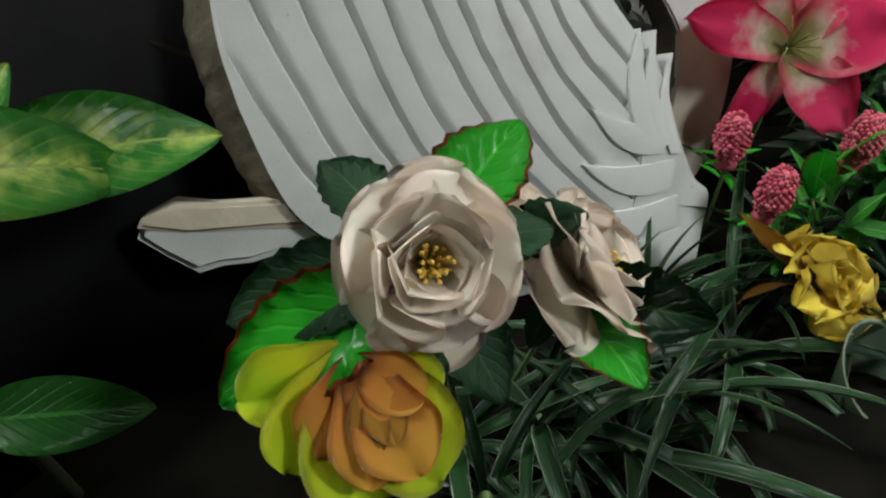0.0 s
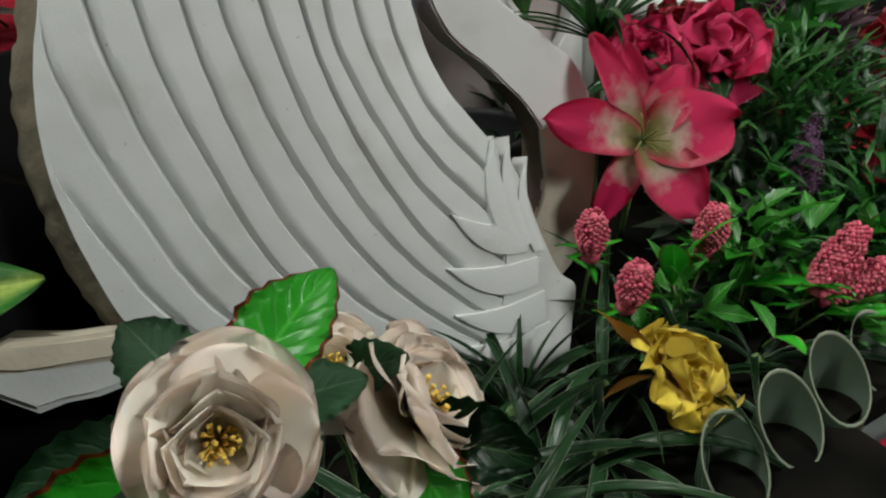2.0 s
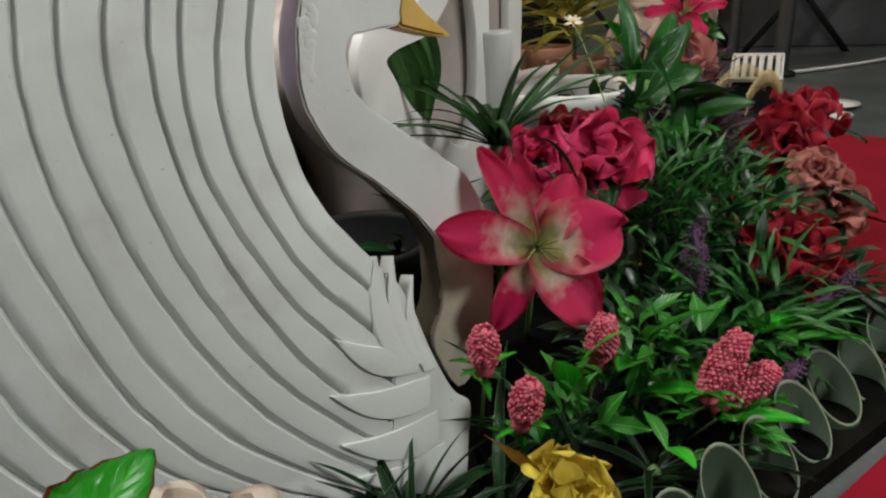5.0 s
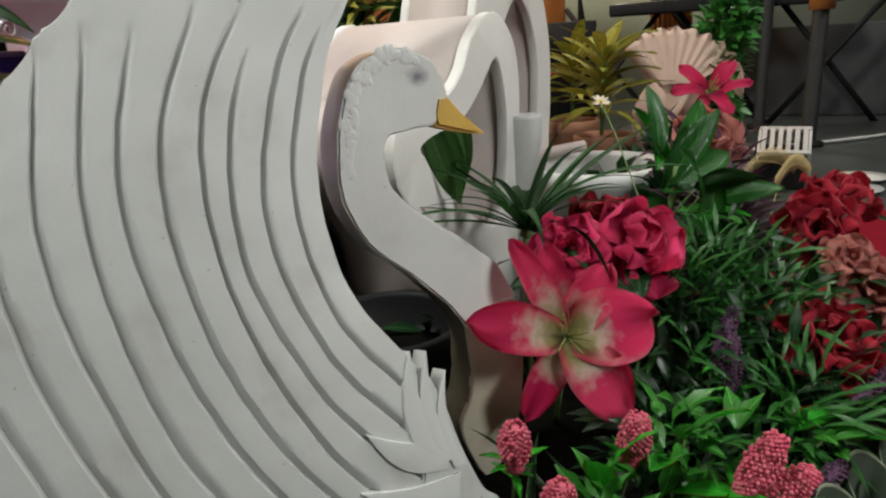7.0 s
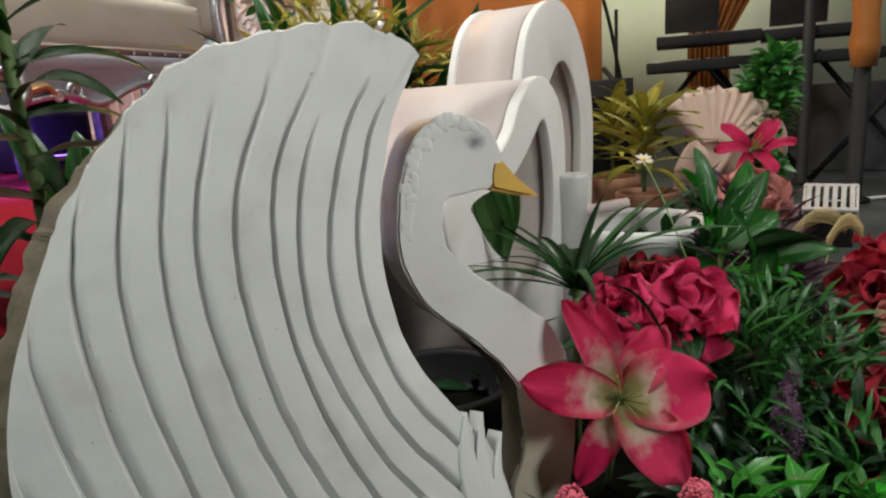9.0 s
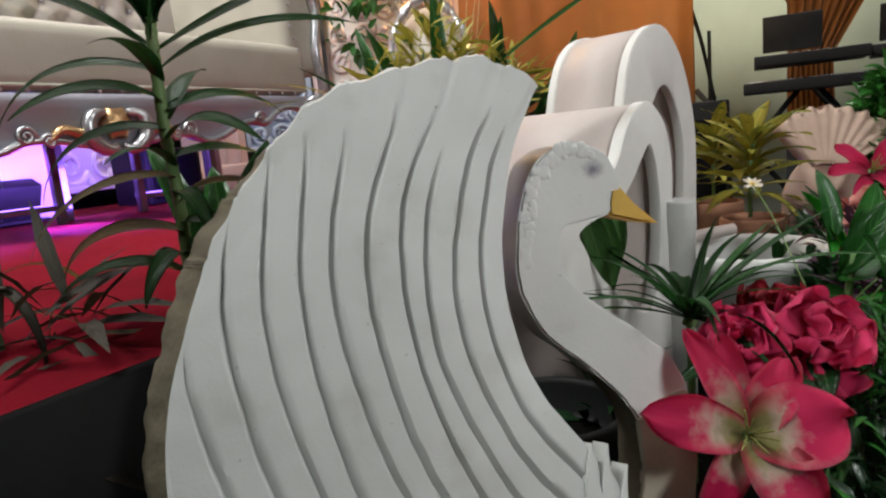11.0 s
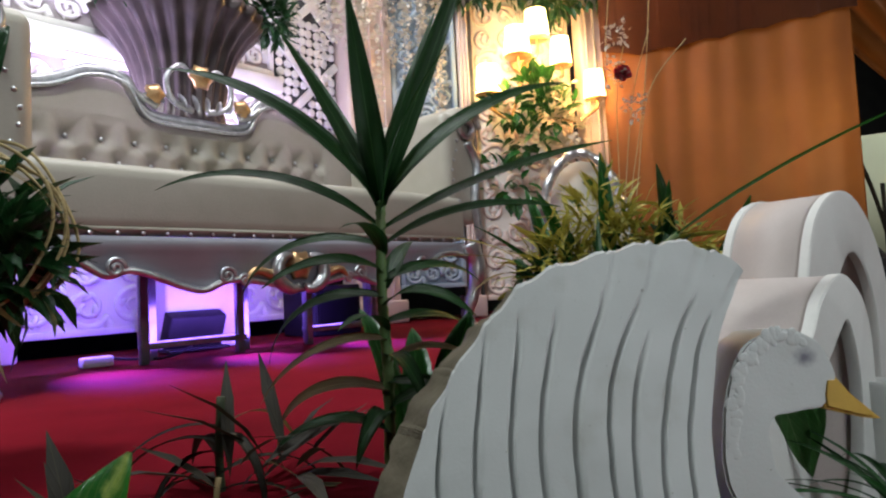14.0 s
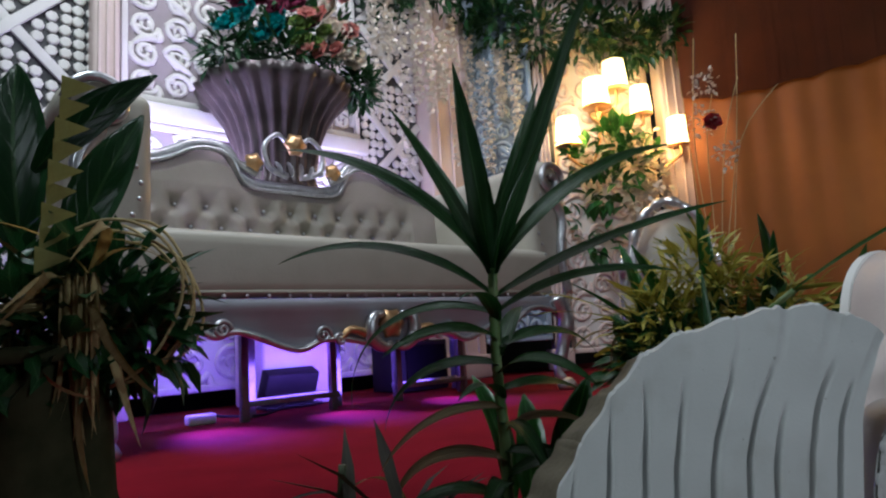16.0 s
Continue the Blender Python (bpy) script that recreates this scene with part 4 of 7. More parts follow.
def grass_plant(label, at, n, meshes, seed, reach=(0.55, 1.0), up=(0.5, 1.6), name="spider_plant", category="grass", group="pale-edged grass plants", lean=(0, 0)):
    rnd = random.Random(seed)
    ob = thing(name, label, category, Matrix.Translation(at), group)
    part("root_crown", lathe([(0.004, -0.005), (0.012, 0.0), (0.008, 0.012), (0.002, 0.02)], 8), STEM, ob)
    for i in range(n):
        a = 6.283 * (i + rnd.uniform(-0.4, 0.4)) / n
        leaf(ob, rnd.choice(meshes), Vector(at) + Vector((0, 0, 0.006)), (math.cos(a) + lean[0], math.sin(a) + lean[1], rnd.uniform(*up)), rnd.uniform(-30, 30), rnd.uniform(*reach))
    return ob


for i, (x, y, n, lean) in enumerate(((0.10, 0.34, 16, (0.1, -0.4)), (0.17, 0.33, 18, (0.3, -0.3)), (0.25, 0.36, 16, (0.2, -0.2)), (0.32, 0.42, 15, (0.1, 0.0)), (0.29, 0.31, 16, (0.2, -0.2)), (0.36, 0.33, 14, (0.3, -0.3)),
                                     (0.42, 0.40, 14, (0.2, 0)), (0.50, 0.36, 13, (0.3, -0.2)), (0.58, 0.35, 12, (0.3, -0.1)), (0.10, 0.28, 12, (0.2, -0.2)), (0.22, 0.28, 14, (0.2, -0.3)), (0.52, 0.44, 12, (0, 0)))):
    grass_plant("arching dark grass with pale leaf edges", (x, y, 0.03), max(8, round(n * 0.72)), GRASS, 50 + i, lean=lean)
grass_plant("stiff pale-edged grass against the swan breast", (0.335, 0.425, 0.03), 10, [GRASS[2]], 71, (0.5, 0.75), (2.0, 4.0))


def leaf_stuff(name, label, spots, n, length, width, material, seed, category="foliage", up=0.4, droop=0.35):
    """Dense foliage that nobody could count: many small folded leaves round the given spots (x, y, z, radius)."""
    rnd = np.random.RandomState(seed)
    verts, faces, uvs = [], [], []
    shape = ((0.0, 0.0), (0.3, 0.8), (0.62, 0.9), (1.0, 0.0))
    for i in range(n):
        x, y, z, r = spots[rnd.randint(len(spots))]
        v = rnd.normal(size=3)
        v /= np.linalg.norm(v)
        c = Vector((x, y, z)) + Vector(v) * (r * rnd.uniform(0.35, 1.0))
        if c.z < 0.03:
            c.z = 0.03 + rnd.uniform(0, 0.02)
        d = Vector(v) + Vector((0, 0, up)) + Vector(rnd.normal(size=3)) * 0.5
        m = aim(c, d, rnd.uniform(-40, 40), rnd.uniform(0.6, 1.25))
        k = len(verts)
        for f, w in shape[:3]:
            sag = -droop * length * f * f
            for s in (-1, 0, 1):
                verts.append(m @ Vector((s * w * width / 2, f * length, sag + abs(s) * w * width * 0.15)))
        verts.append(m @ Vector((0, length, -droop * length)))
        for row in (0, 1):
            for j in (0, 1):
                a = k + row * 3 + j
                faces.append((a, a + 1, a + 4, a + 3))
                uvs += [(j / 2, shape[row][0]), ((j + 1) / 2, shape[row][0]), ((j + 1) / 2, shape[row + 1][0]), (j / 2, shape[row + 1][0])]
        for j in (0, 1):
            faces.append((k + 6 + j, k + 7 + j, k + 9))
            uvs += [(j / 2, 0.62), ((j + 1) / 2, 0.62), (0.5, 1.0)]
    mesh = bpy.data.meshes.new(name)
    mesh.from_pydata(verts, [], faces)
    layer = mesh.uv_layers.new(name="UVMap")
    layer.data.foreach_set("uv", np.array(uvs, dtype=np.float32).ravel())
    mesh.polygons.foreach_set("use_smooth", [True] * len(faces))
    mesh.materials.append(material)
    return tagged(new(name, mesh), label, category, kind="stuff")


leaf_stuff("foliage", "dense dark green artificial foliage of the flower bed", [(0.86, 0.56, 0.14, 0.13), (0.92, 0.48, 0.08, 0.12), (0.78, 0.55, 0.08, 0.1), (1.02, 0.56, 0.12, 0.12), (0.98, 0.66, 0.16, 0.14), (0.7, 0.48, 0.06, 0.09), (0.88, 0.7, 0.14, 0.14), (1.06, 0.46, 0.06, 0.09)], 1350, 0.045, 0.014, LEAF_DARK, 1)
leaf_stuff("foliage", "green feathery artificial foliage round the lily", [(0.80, 0.60, 0.18, 0.1), (0.90, 0.60, 0.20, 0.1), (0.98, 0.58, 0.17, 0.1), (0.84, 0.42, 0.09, 0.09), (0.93, 0.52, 0.13, 0.09)], 850, 0.06, 0.009, LEAF_GREEN, 2)
leaf_stuff("foliage", "bright green cut-leaf artificial foliage round the bud spikes", [(0.65, 0.43, 0.135, 0.05), (0.60, 0.41, 0.10, 0.05), (0.68, 0.345, 0.06, 0.05), (0.83, 0.37, 0.09, 0.05), (0.53, 0.43, 0.08, 0.05), (0.70, 0.41, 0.11, 0.05)], 170, 0.042, 0.020, LEAF_FRESH, 3)
leaf_stuff("foliage", "dark low foliage in the shade behind the swan", [(0.30, 0.75, 0.1, 0.1), (-0.4, 0.72, 0.1, 0.14), (0.62, 0.86, 0.12, 0.1)], 350, 0.06, 0.02, LEAF_DARK, 4)
leaf_stuff("foliage", "brownish plum foliage behind the red flowers", [(1.20, 0.84, 0.22, 0.1), (1.32, 0.98, 0.26, 0.1), (1.1, 0.72, 0.2, 0.08)], 500, 0.07, 0.016, LEAF_PURPLE, 5)

bunch = thing("leaf_spray", "spray of bright green broad cloth leaves", "foliage", Matrix.Translation((0.64, 0.42, 0.03)))
for p, d, s in (((0.64, 0.43, 0.11), (-0.6, -0.3, 0.6), 0.7), ((0.66, 0.43, 0.13), (0.1, -0.5, 0.9), 0.75), ((0.62, 0.41, 0.09), (0.3, -0.7, 0.5), 0.7), ((0.545, 0.44, 0.10), (-0.25, -0.2, 1.0), 0.75), ((0.55, 0.44, 0.12), (0.15, -0.3, 1.0), 0.7),
                ((0.67, 0.345, 0.07), (0.5, -0.6, 0.35), 0.7), ((0.68, 0.345, 0.07), (0.9, -0.2, 0.3), 0.75), ((0.59, 0.34, 0.075), (-0.3, -0.6, 0.5), 0.45), ((0.80, 0.40, 0.10), (0.9, -0.2, 0.4), 0.8), ((0.83, 0.37, 0.10), (0.8, -0.5, 0.2), 0.8)):
    leaf(bunch, BROAD_LEAF[2], p, d, 0, s)
    stem(bunch, [p, (p[0] * 0.7 + 0.19, p[1] * 0.7 + 0.13, 0.03)], 0.0016)

# plant with broad upright leaves behind the flowers
broad = thing("broadleaf_plant", "glossy broad-leaved green plant behind the pink flowers", "plant", Matrix.Translation((0.97, 0.74, 0.03)))
stem(broad, [(0.97, 0.74, 0.03), (0.965, 0.74, 0.2), (0.97, 0.73, 0.36)], 0.006)
for i, (z, dx, dy, dz, s) in enumerate(((0.34, -0.5, 0.1, 0.9, 0.9), (0.34, 0.5, -0.1, 1.0, 0.95), (0.33, 0.05, -0.5, 1.0, 0.8), (0.30, -0.9, -0.3, 0.3, 0.9), (0.30, 0.9, -0.3, 0.5, 1.0), (0.27, 0.3, -0.9, 0.3, 0.9), (0.25, -0.7, -0.6, 0.1, 0.9), (0.24, 0.8, -0.6, 0.2, 0.9), (0.36, -0.2, 0.0, 1, 0.8), (0.22, 0.0, -1, 0.1, 0.9), (0.36, 0.25, 0.2, 1, 0.8))):
    leaf(broad, BROAD_LEAF[0 if i % 5 else 2], (0.967 + 0.03 * math.sin(3 * i), 0.74, z + 0.02 - 0.012 * (i % 4)), (dx + 0.2, dy, dz), 20 * math.sin(2 * i), (1.0 + 0.1 * (i * 7 % 5)) * s, up=(0, -0.6, 0.8))
for i in range(12):
    p = (1.0 + 0.03 * math.sin(5 * i), 0.71 - 0.01 * (i % 3), 0.15 + 0.016 * i)
    leaf(broad, BROAD_LEAF[0 if i % 4 else 1], p, (0.6 + math.sin(2.4 * i), -0.5 + 0.5 * math.cos(2.4 * i), 0.5), 25 * math.sin(i), 0.9 + 0.08 * (i % 4), up=(0, -0.6, 0.8))
    stem(broad, [p, (p[0] - 0.01, 0.725, p[2] - 0.05), (0.97, 0.74, max(0.05, p[2] - 0.12))], 0.0016)
# strap-leaved plant beside the beak
grass_plant("strap-leaved green plant beside the white pot", (0.70, 0.775, 0.285), 28, GREEN_BLADE, 81, (0.7, 1.15), (0.3, 1.8), "dracaena", "plant", "strap-leaved plants")
stem(bpy.data.objects["dracaena"], [(0.70, 0.775, 0.03), (0.70, 0.775, 0.15), (0.70, 0.775, 0.29)], 0.006)

# variegated leaves at the swan's tail
dieff = thing("dieffenbachia", "broad green leaves blotched with yellow, beside the swan", "plant", Matrix.Translation((-0.20, 0.42, 0.03)))
stem(dieff, [(-0.20, 0.42, 0.03), (-0.21, 0.41, 0.16), (-0.20, 0.40, 0.30)], 0.006, DARK_STEM)
LEAF_PLAIN = shared(blade(0.2, 0.098, "oval", 0.9, 0.22, 16, 0.04, across=6, seed=9), "leaf", LEAF_GREEN)
for mesh, a, b, roll, s in ((0, (-0.165, 0.41, 0.315), (-0.008, 0.427, 0.287), -20, 0.80), (1, (-0.19, 0.345, 0.345), (-0.05, 0.385, 0.300), 25, 0.78), (1, (-0.185, 0.33, 0.205), (-0.10, 0.297, 0.178), 15, 0.5), (0, (-0.19, 0.42, 0.29), (-0.125, 0.47, 0.352), 40, 0.55),
                            (0, (-0.262, 0.545, 0.365), (-0.205, 0.558, 0.50), 10, 0.82), (0, (-0.21, 0.43, 0.30), (-0.26, 0.55, 0.43), 10, 0.8)):
    leaf(dieff, LEAF_PLAIN if s == 0.5 else DIEFF_LEAF[mesh], a, Vector(b) - Vector(a) + Vector((0, 0, 0.03)), 0, s, up=(0.0, -0.75, 0.66))
    stem(dieff, [(-0.205, 0.41, 0.2), Vector(a).lerp(Vector((-0.205, 0.41, 0.2)), 0.4) - Vector((0, 0, 0.01)), a], 0.0022, DARK_STEM)


LEAF_DRY_DARK = leaf_material("withered_leaf", (0.016, 0.015, 0.009), (0.035, 0.026, 0.014), (0.04, 0.034, 0.016), 0.7, 0.02, 4)


# tall dracaena by the stage
def dracaena():
    base = Vector((0.025, 0.785, 0.41))
    ob = thing("dracaena", "tall single-stemmed dracaena with drooping strap leaves", "plant", Matrix.Translation(base))
    part("stem", tube([(0, 0, 0), (0.003, 0.0, 0.12), (0.0, 0, 0.22), (0.003, -0.005, 0.33)], 0.0066, 9, 60, taper=lambda f: 1.1 - 0.2 * f + 0.10 * math.sin(f * 150)), STEM, ob)
    lib = {}
    top = 0.735
    for i, (z, dx, dy, dz, length, bend) in enumerate((
            (0.0, -0.10, 0.0, 1.0, 0.25, 0.1), (0.0, -0.42, 0.1, 1.0, 0.25, 0.25), (0.0, 0.30, 0.1, 1.0, 0.24, 0.1), (0.0, 0.38, -0.2, 1.0, 0.33, 0.05), (0.0, -0.62, -0.2, 1.0, 0.30, 1.0), 
            (0.0, 0.62, -0.2, 0.9, 0.28, 1.0), (-0.03, -0.8, -0.2, 0.75, 0.26, 1.2), (-0.03, 0.9, -0.2, 0.5, 0.27, 0.4), (-0.05, -0.95, 0.1, 0.40, 0.26, 1.9), (-0.05, 0.8, -0.4, 0.55, 0.20, 0.9),
            (-0.08, -0.8, -0.5, 0.5, 0.18, 1.3), (-0.09, 0.8, 0.3, 0.4, 0.22, 1.2), (-0.11, -0.9, 0.1, 0.25, 0.24, 1.6), (-0.12, 0.4, -0.7, 0.5, 0.17, 1.4), (-0.14, 0.9, 0.0, 0.3, 0.20, 1.5), (-0.16, -0.9, -0.3, 0.2, 0.22, 1.5),
            (-0.18, 0.2, -0.9, 0.3, 0.17, 1.6), (-0.21, 0.8, -0.4, 0.1, 0.2, 1.3), (-0.22, -0.9, 0.0, 0.4, 0.28, 2.3), (-0.27, -0.5, -0.3, 0.5, 0.24, 2.4), (-0.015, 0.1, -0.5, 1.0, 0.2, 0.6), (-0.06, -0.2, -0.8, 0.8, 0.15, 1.2), (-0.10, 0.35, 0.5, 0.9, 0.16, 1.0), (-0.15, -0.3, -0.8, 0.7, 0.13, 1.3), (-0.19, 0.6, -0.6, 0.7, 0.15, 1.6), (-0.24, 0.7, -0.3, 0.6, 0.2, 2.2), (-0.25, -0.2, -0.8, 0.6, 0.14, 2.0))):
        key = (length, bend)
        dry = z < -0.13 and i % 3 == 0
        if key not in lib:
            lib[key] = shared(blade(length * (1.12 if z > -0.06 else 0.85), 0.036 if z > -0.02 else 0.026, "long", bend, 0.2, 16, 0.01, twist=0.3 * (-1) ** i, seed=i), "leaf", LEAF_DRY if dry else LEAF_DRAC)
        leaf(ob, lib[key], (base.x + 0.003, base.y - 0.005, top + z), (dx, dy, dz), 0, 1.0, label="withered leaf" if dry else "", up=(0, -0.45, 0.9))
    return ob


dracaena()
DARK_BLADE = [shared(blade(0.24, 0.024, "long", b, 0.3, 12, 0.01, seed=i), "leaf", LEAF_DRY_DARK) for i, b in enumerate((1.4, 2.2))]
low = thing("dracaena", "low dark dracaena with brownish hanging leaves", "plant", Matrix.Translation((-0.17, 0.80, 0.40)))
stem(low, [(-0.17, 0.80, 0.40), (-0.17, 0.79, 0.45), (-0.165, 0.785, 0.52)], 0.005, DARK_STEM)
rnd = random.Random(8)
for i in range(13):
    a = i * 2.4
    leaf(low, (DARK_BLADE + DRY_BLADE[:1])[i % 3], (-0.168, 0.785, 0.415 + 0.006 * i), (math.cos(a), 0.6 * math.sin(a), 0.3), 0, rnd.uniform(0.5, 0.8))
side = thing("heliconia", "broad green leaves standing behind the swan wing", "plant", Matrix.Translation((0.12, 0.90, 0.40)))
stem(side, [(0.12, 0.90, 0.40), (0.12, 0.90, 0.45), (0.12, 0.89, 0.52)], 0.006)
for mesh, a, b, roll, s in ((0, (0.092, 0.80, 0.485), (0.118, 0.73, 0.60), 10, 1.0), (1, (0.13, 0.82, 0.48), (0.15, 0.75, 0.59), -20, 1.0), (0, (0.035, 0.845, 0.44), (0.042, 0.83, 0.62), 75, 1.35), (0, (0.06, 0.86, 0.44), (0.085, 0.84, 0.60), 40, 1.1)):
    leaf(side, BROAD_LEAF[mesh], a, Vector(b) - Vector(a), roll, s, up=(-0.3, -1, 0.3))
    stem(side, [a, Vector(a).lerp(Vector((0.12, 0.90, 0.41)), 0.6), (0.12, 0.90, 0.41)], 0.003)
leaf_stuff("foliage", "withered dark leaves at the edge of the stage", [(-0.14, 0.74, 0.42, 0.05), (-0.20, 0.67, 0.38, 0.06), (-0.28, 0.62, 0.37, 0.07), (-0.10, 0.78, 0.43, 0.04)], 44, 0.13, 0.016, LEAF_DRY_DARK, 17)
leaf_stuff("foliage", "dark green leaves before the stage front", [(-0.30, 0.66, 0.34, 0.06), (-0.46, 0.62, 0.34, 0.08), (-0.2, 0.67, 0.36, 0.05), (-0.24, 0.64, 0.36, 0.07)], 26, 0.12, 0.022, LEAF_DRY_DARK, 18)
edge_leaf = thing("cordyline", "long bright blade leaf reaching over the arches", "plant", Matrix.Translation((0.40, 1.30, 0.03)))
stem(edge_leaf, [(0.40, 1.30, 0.03), (0.41, 1.26, 0.35), (0.45, 1.17, 0.58), (0.54, 1.04, 0.70)], 0.005)
LONG_BLADE = shared(blade(0.46, 0.03, "long", 0.3, 0.3, 16, 0.01, seed=2), "leaf", LEAF_GREEN)
leaf(edge_leaf, LONG_BLADE, (0.54, 1.04, 0.70), (0.78, -0.60, 0.64))
for d, size in (((-0.3, 0.1, 1.0), 0.8), ((0.1, 0.25, 1.0), 0.9), ((-0.5, 0.2, 0.8), 0.7)):
    leaf(edge_leaf, GREEN_BLADE[0], (0.45, 1.17, 0.58), d, 0, size)


# ---------------------------------------------------------------- arches, pots, bamboo edging
def arch(label, m, outline, opening, depth):
    """A deep arch board; outline and opening run from the bottom up the right side and down the left."""
    n = 48
    outer, inner = ([(p.x, p.y) for p in smooth_line(list(pts) + [pts[0]], n)[:-1]] for pts in (outline, opening))
    top = max(y for _, y in outer)
    cx, cy = (sum(p[k] for p in inner) / n for k in (0, 1))
    ob = thing("foam_arch", label, "arch", m, "white arches")

    def ring(bm, pts, z, grow, centre):
        return [bm.verts.new((centre[0] + (x - centre[0]) * grow, centre[1] + (y - centre[1]) * grow, z)) for x, y in pts]

    def skin(bm, a, b):
        for i in range(n):
            k = (i + 1) % n
            bm.faces.new((a[i], a[k], b[k], b[i]))
    for name, z0, z1 in (("front_board", 0.0, -0.02), ("back_board", -depth + 0.02, -depth)):
        bm = bmesh.new()
        o0, o1, o2 = ring(bm, outer, z0, 0.985, (0, top / 2)), ring(bm, outer, z0 - 0.003, 1.0, (0, top / 2)), ring(bm, outer, z1, 1.0, (0, top / 2))
        i0, i1, i2 = ring(bm, inner, z0, 1.02, (cx, cy)), ring(bm, inner, z0 - 0.003, 1.0, (cx, cy)), ring(bm, inner, z1, 1.0, (cx, cy))
        for p, q in ((i0, o0), (o0, o1), (o1, o2), (o2, i2), (i2, i1), (i1, i0)):
            skin(bm, p, q)
        bmesh.ops.recalc_face_normals(bm, faces=bm.faces[:])
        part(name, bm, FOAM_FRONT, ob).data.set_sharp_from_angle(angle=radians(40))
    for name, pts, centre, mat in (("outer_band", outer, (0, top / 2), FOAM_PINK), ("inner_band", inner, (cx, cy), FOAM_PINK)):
        bm = bmesh.new()
        s = 0.99 if name == "outer_band" else 1.03
        t = s - 0.03 if name == "outer_band" else s + 0.06
        a0, a1, b0, b1 = ring(bm, pts, -0.021, s, centre), ring(bm, pts, -depth + 0.021, s, centre), ring(bm, pts, -0.021, t, centre), ring(bm, pts, -depth + 0.021, t, centre)
        for p, q in ((a0, a1), (a1, b1), (b1, b0), (b0, a0)):
            skin(bm, p, q)
        bmesh.ops.recalc_face_normals(bm, faces=bm.faces[:])
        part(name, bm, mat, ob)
    return ob


arch("deep white foam arch with a leaning pointed opening behind the swan", pose(0.755, 0.955, 0.02, 90, 0, 26),
     [(0.0, 0.0), (0.11, 0.005), (0.115, 0.15), (0.117, 0.3), (0.118, 0.42), (0.117, 0.5), (0.095, 0.562), (0.046, 0.598), (0.0, 0.590), (-0.045, 0.556), (-0.078, 0.505), (-0.14, 0.468), (-0.24, 0.45), (-0.262, 0.37), (-0.21, 0.28), (-0.17, 0.2), (-0.16, 0.08), (-0.15, 0.005)],
     [(0.01, 0.23), (0.035, 0.25), (0.051, 0.294), (0.06, 0.335), (0.065, 0.376), (0.066, 0.42), (0.062, 0.457), (0.053, 0.495), (0.036, 0.523), (0.01, 0.505), (-0.03, 0.466), (-0.085, 0.43), (-0.16, 0.418), (-0.195, 0.405), (-0.183, 0.383), (-0.143, 0.33), (-0.075, 0.276), (-0.02, 0.24)], 0.34)
arch("taller white foam arch behind the first one", pose(1.005, 1.225, 0.02, 90, 0, 26),
     [(0.0, 0.0), (0.15, 0.005), (0.165, 0.2), (0.178, 0.32), (0.188, 0.42), (0.186, 0.54), (0.15, 0.655), (0.098, 0.73), (0.03, 0.768), (-0.05, 0.755), (-0.115, 0.7), (-0.155, 0.6), (-0.175, 0.5), (-0.18, 0.4), (-0.175, 0.25), (-0.16, 0.005)],
     [(0.02, 0.12), (0.07, 0.15), (0.095, 0.25), (0.108, 0.35), (0.116, 0.43), (0.117, 0.5), (0.1, 0.57), (0.07, 0.62), (0.036, 0.64), (-0.005, 0.62), (-0.05, 0.56), (-0.08, 0.48), (-0.095, 0.4), (-0.09, 0.3), (-0.065, 0.2), (-0.03, 0.14)], 0.19)
hung = thing("hanging_leaf", "pale green leaf blades hanging in the arch opening", "leaf", Matrix.Translation((0.70, 0.97, 0.45)))
PALE_LEAF = shared(blade(0.16, 0.05, "oval", 0.25, 0.2, 14, 0.02), "leaf", leaf_material("pale_leaf", (0.12, 0.30, 0.08), (0.18, 0.38, 0.13), (0.28, 0.46, 0.2), 0.4, 0.02, 6))
for p, d, sc in (((0.60, 0.90, 0.47), (0.42, 0.08, -1), 1.05), ((0.635, 0.92, 0.47), (0.30, 0.05, -1), 1.1), ((0.67, 0.935, 0.47), (0.12, 0.0, -1), 1.0), ((0.70, 0.95, 0.46), (-0.05, 0.0, -1), 0.9)):
    leaf(hung, PALE_LEAF, p, d, 15, sc, up=(0.1, -1, 0.1))
stem(hung, [(0.60, 0.90, 0.47), (0.66, 0.94, 0.478), (0.74, 1.0, 0.48)], 0.002)


def pot(label, at, radius, height, material, name="flower_pot", flare=1.0, group=""):
    ob = thing(name, label, "pot", Matrix.Translation(at), group)
    r = radius
    part("body", lathe([(r * 0.75 / flare, 0), (r * 0.8 / flare, 0.01), (r * 0.97, height * 0.86), (r * 1.02, height * 0.88), (r * 1.03, height * 0.985), (r * 1.0, height), (r * 0.93, height), (r * 0.91, height * 0.95), (r * 0.88, height * 0.7), (r * 0.8, height * 0.65), (0.001, height * 0.65)], 40), material, ob)
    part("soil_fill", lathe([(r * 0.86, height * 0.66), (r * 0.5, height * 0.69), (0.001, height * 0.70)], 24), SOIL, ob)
    return ob


pot("round white pot with a thick rim behind the lily", (1.195, 1.17, 0.0), 0.165, 0.282, POT_WHITE)
pot("narrow white pot beside the arches", (0.868, 1.0, 0.0), 0.03, 0.437, POT_WHITE, "vase")
solid("cardboard_roll", tube([(1.06, 1.28, 0.292), (1.15, 1.285, 0.298), (1.25, 1.27, 0.304)], 0.014, 14), FOAM_PINK, "white roll lying across the back of the pot", "roll")
solid("support_block", box(0.22, 0.12, 0.255, pose(1.15, 1.40, 0.127), 0.01), FOAM_PINK, "white foam block behind the round pot", "block")
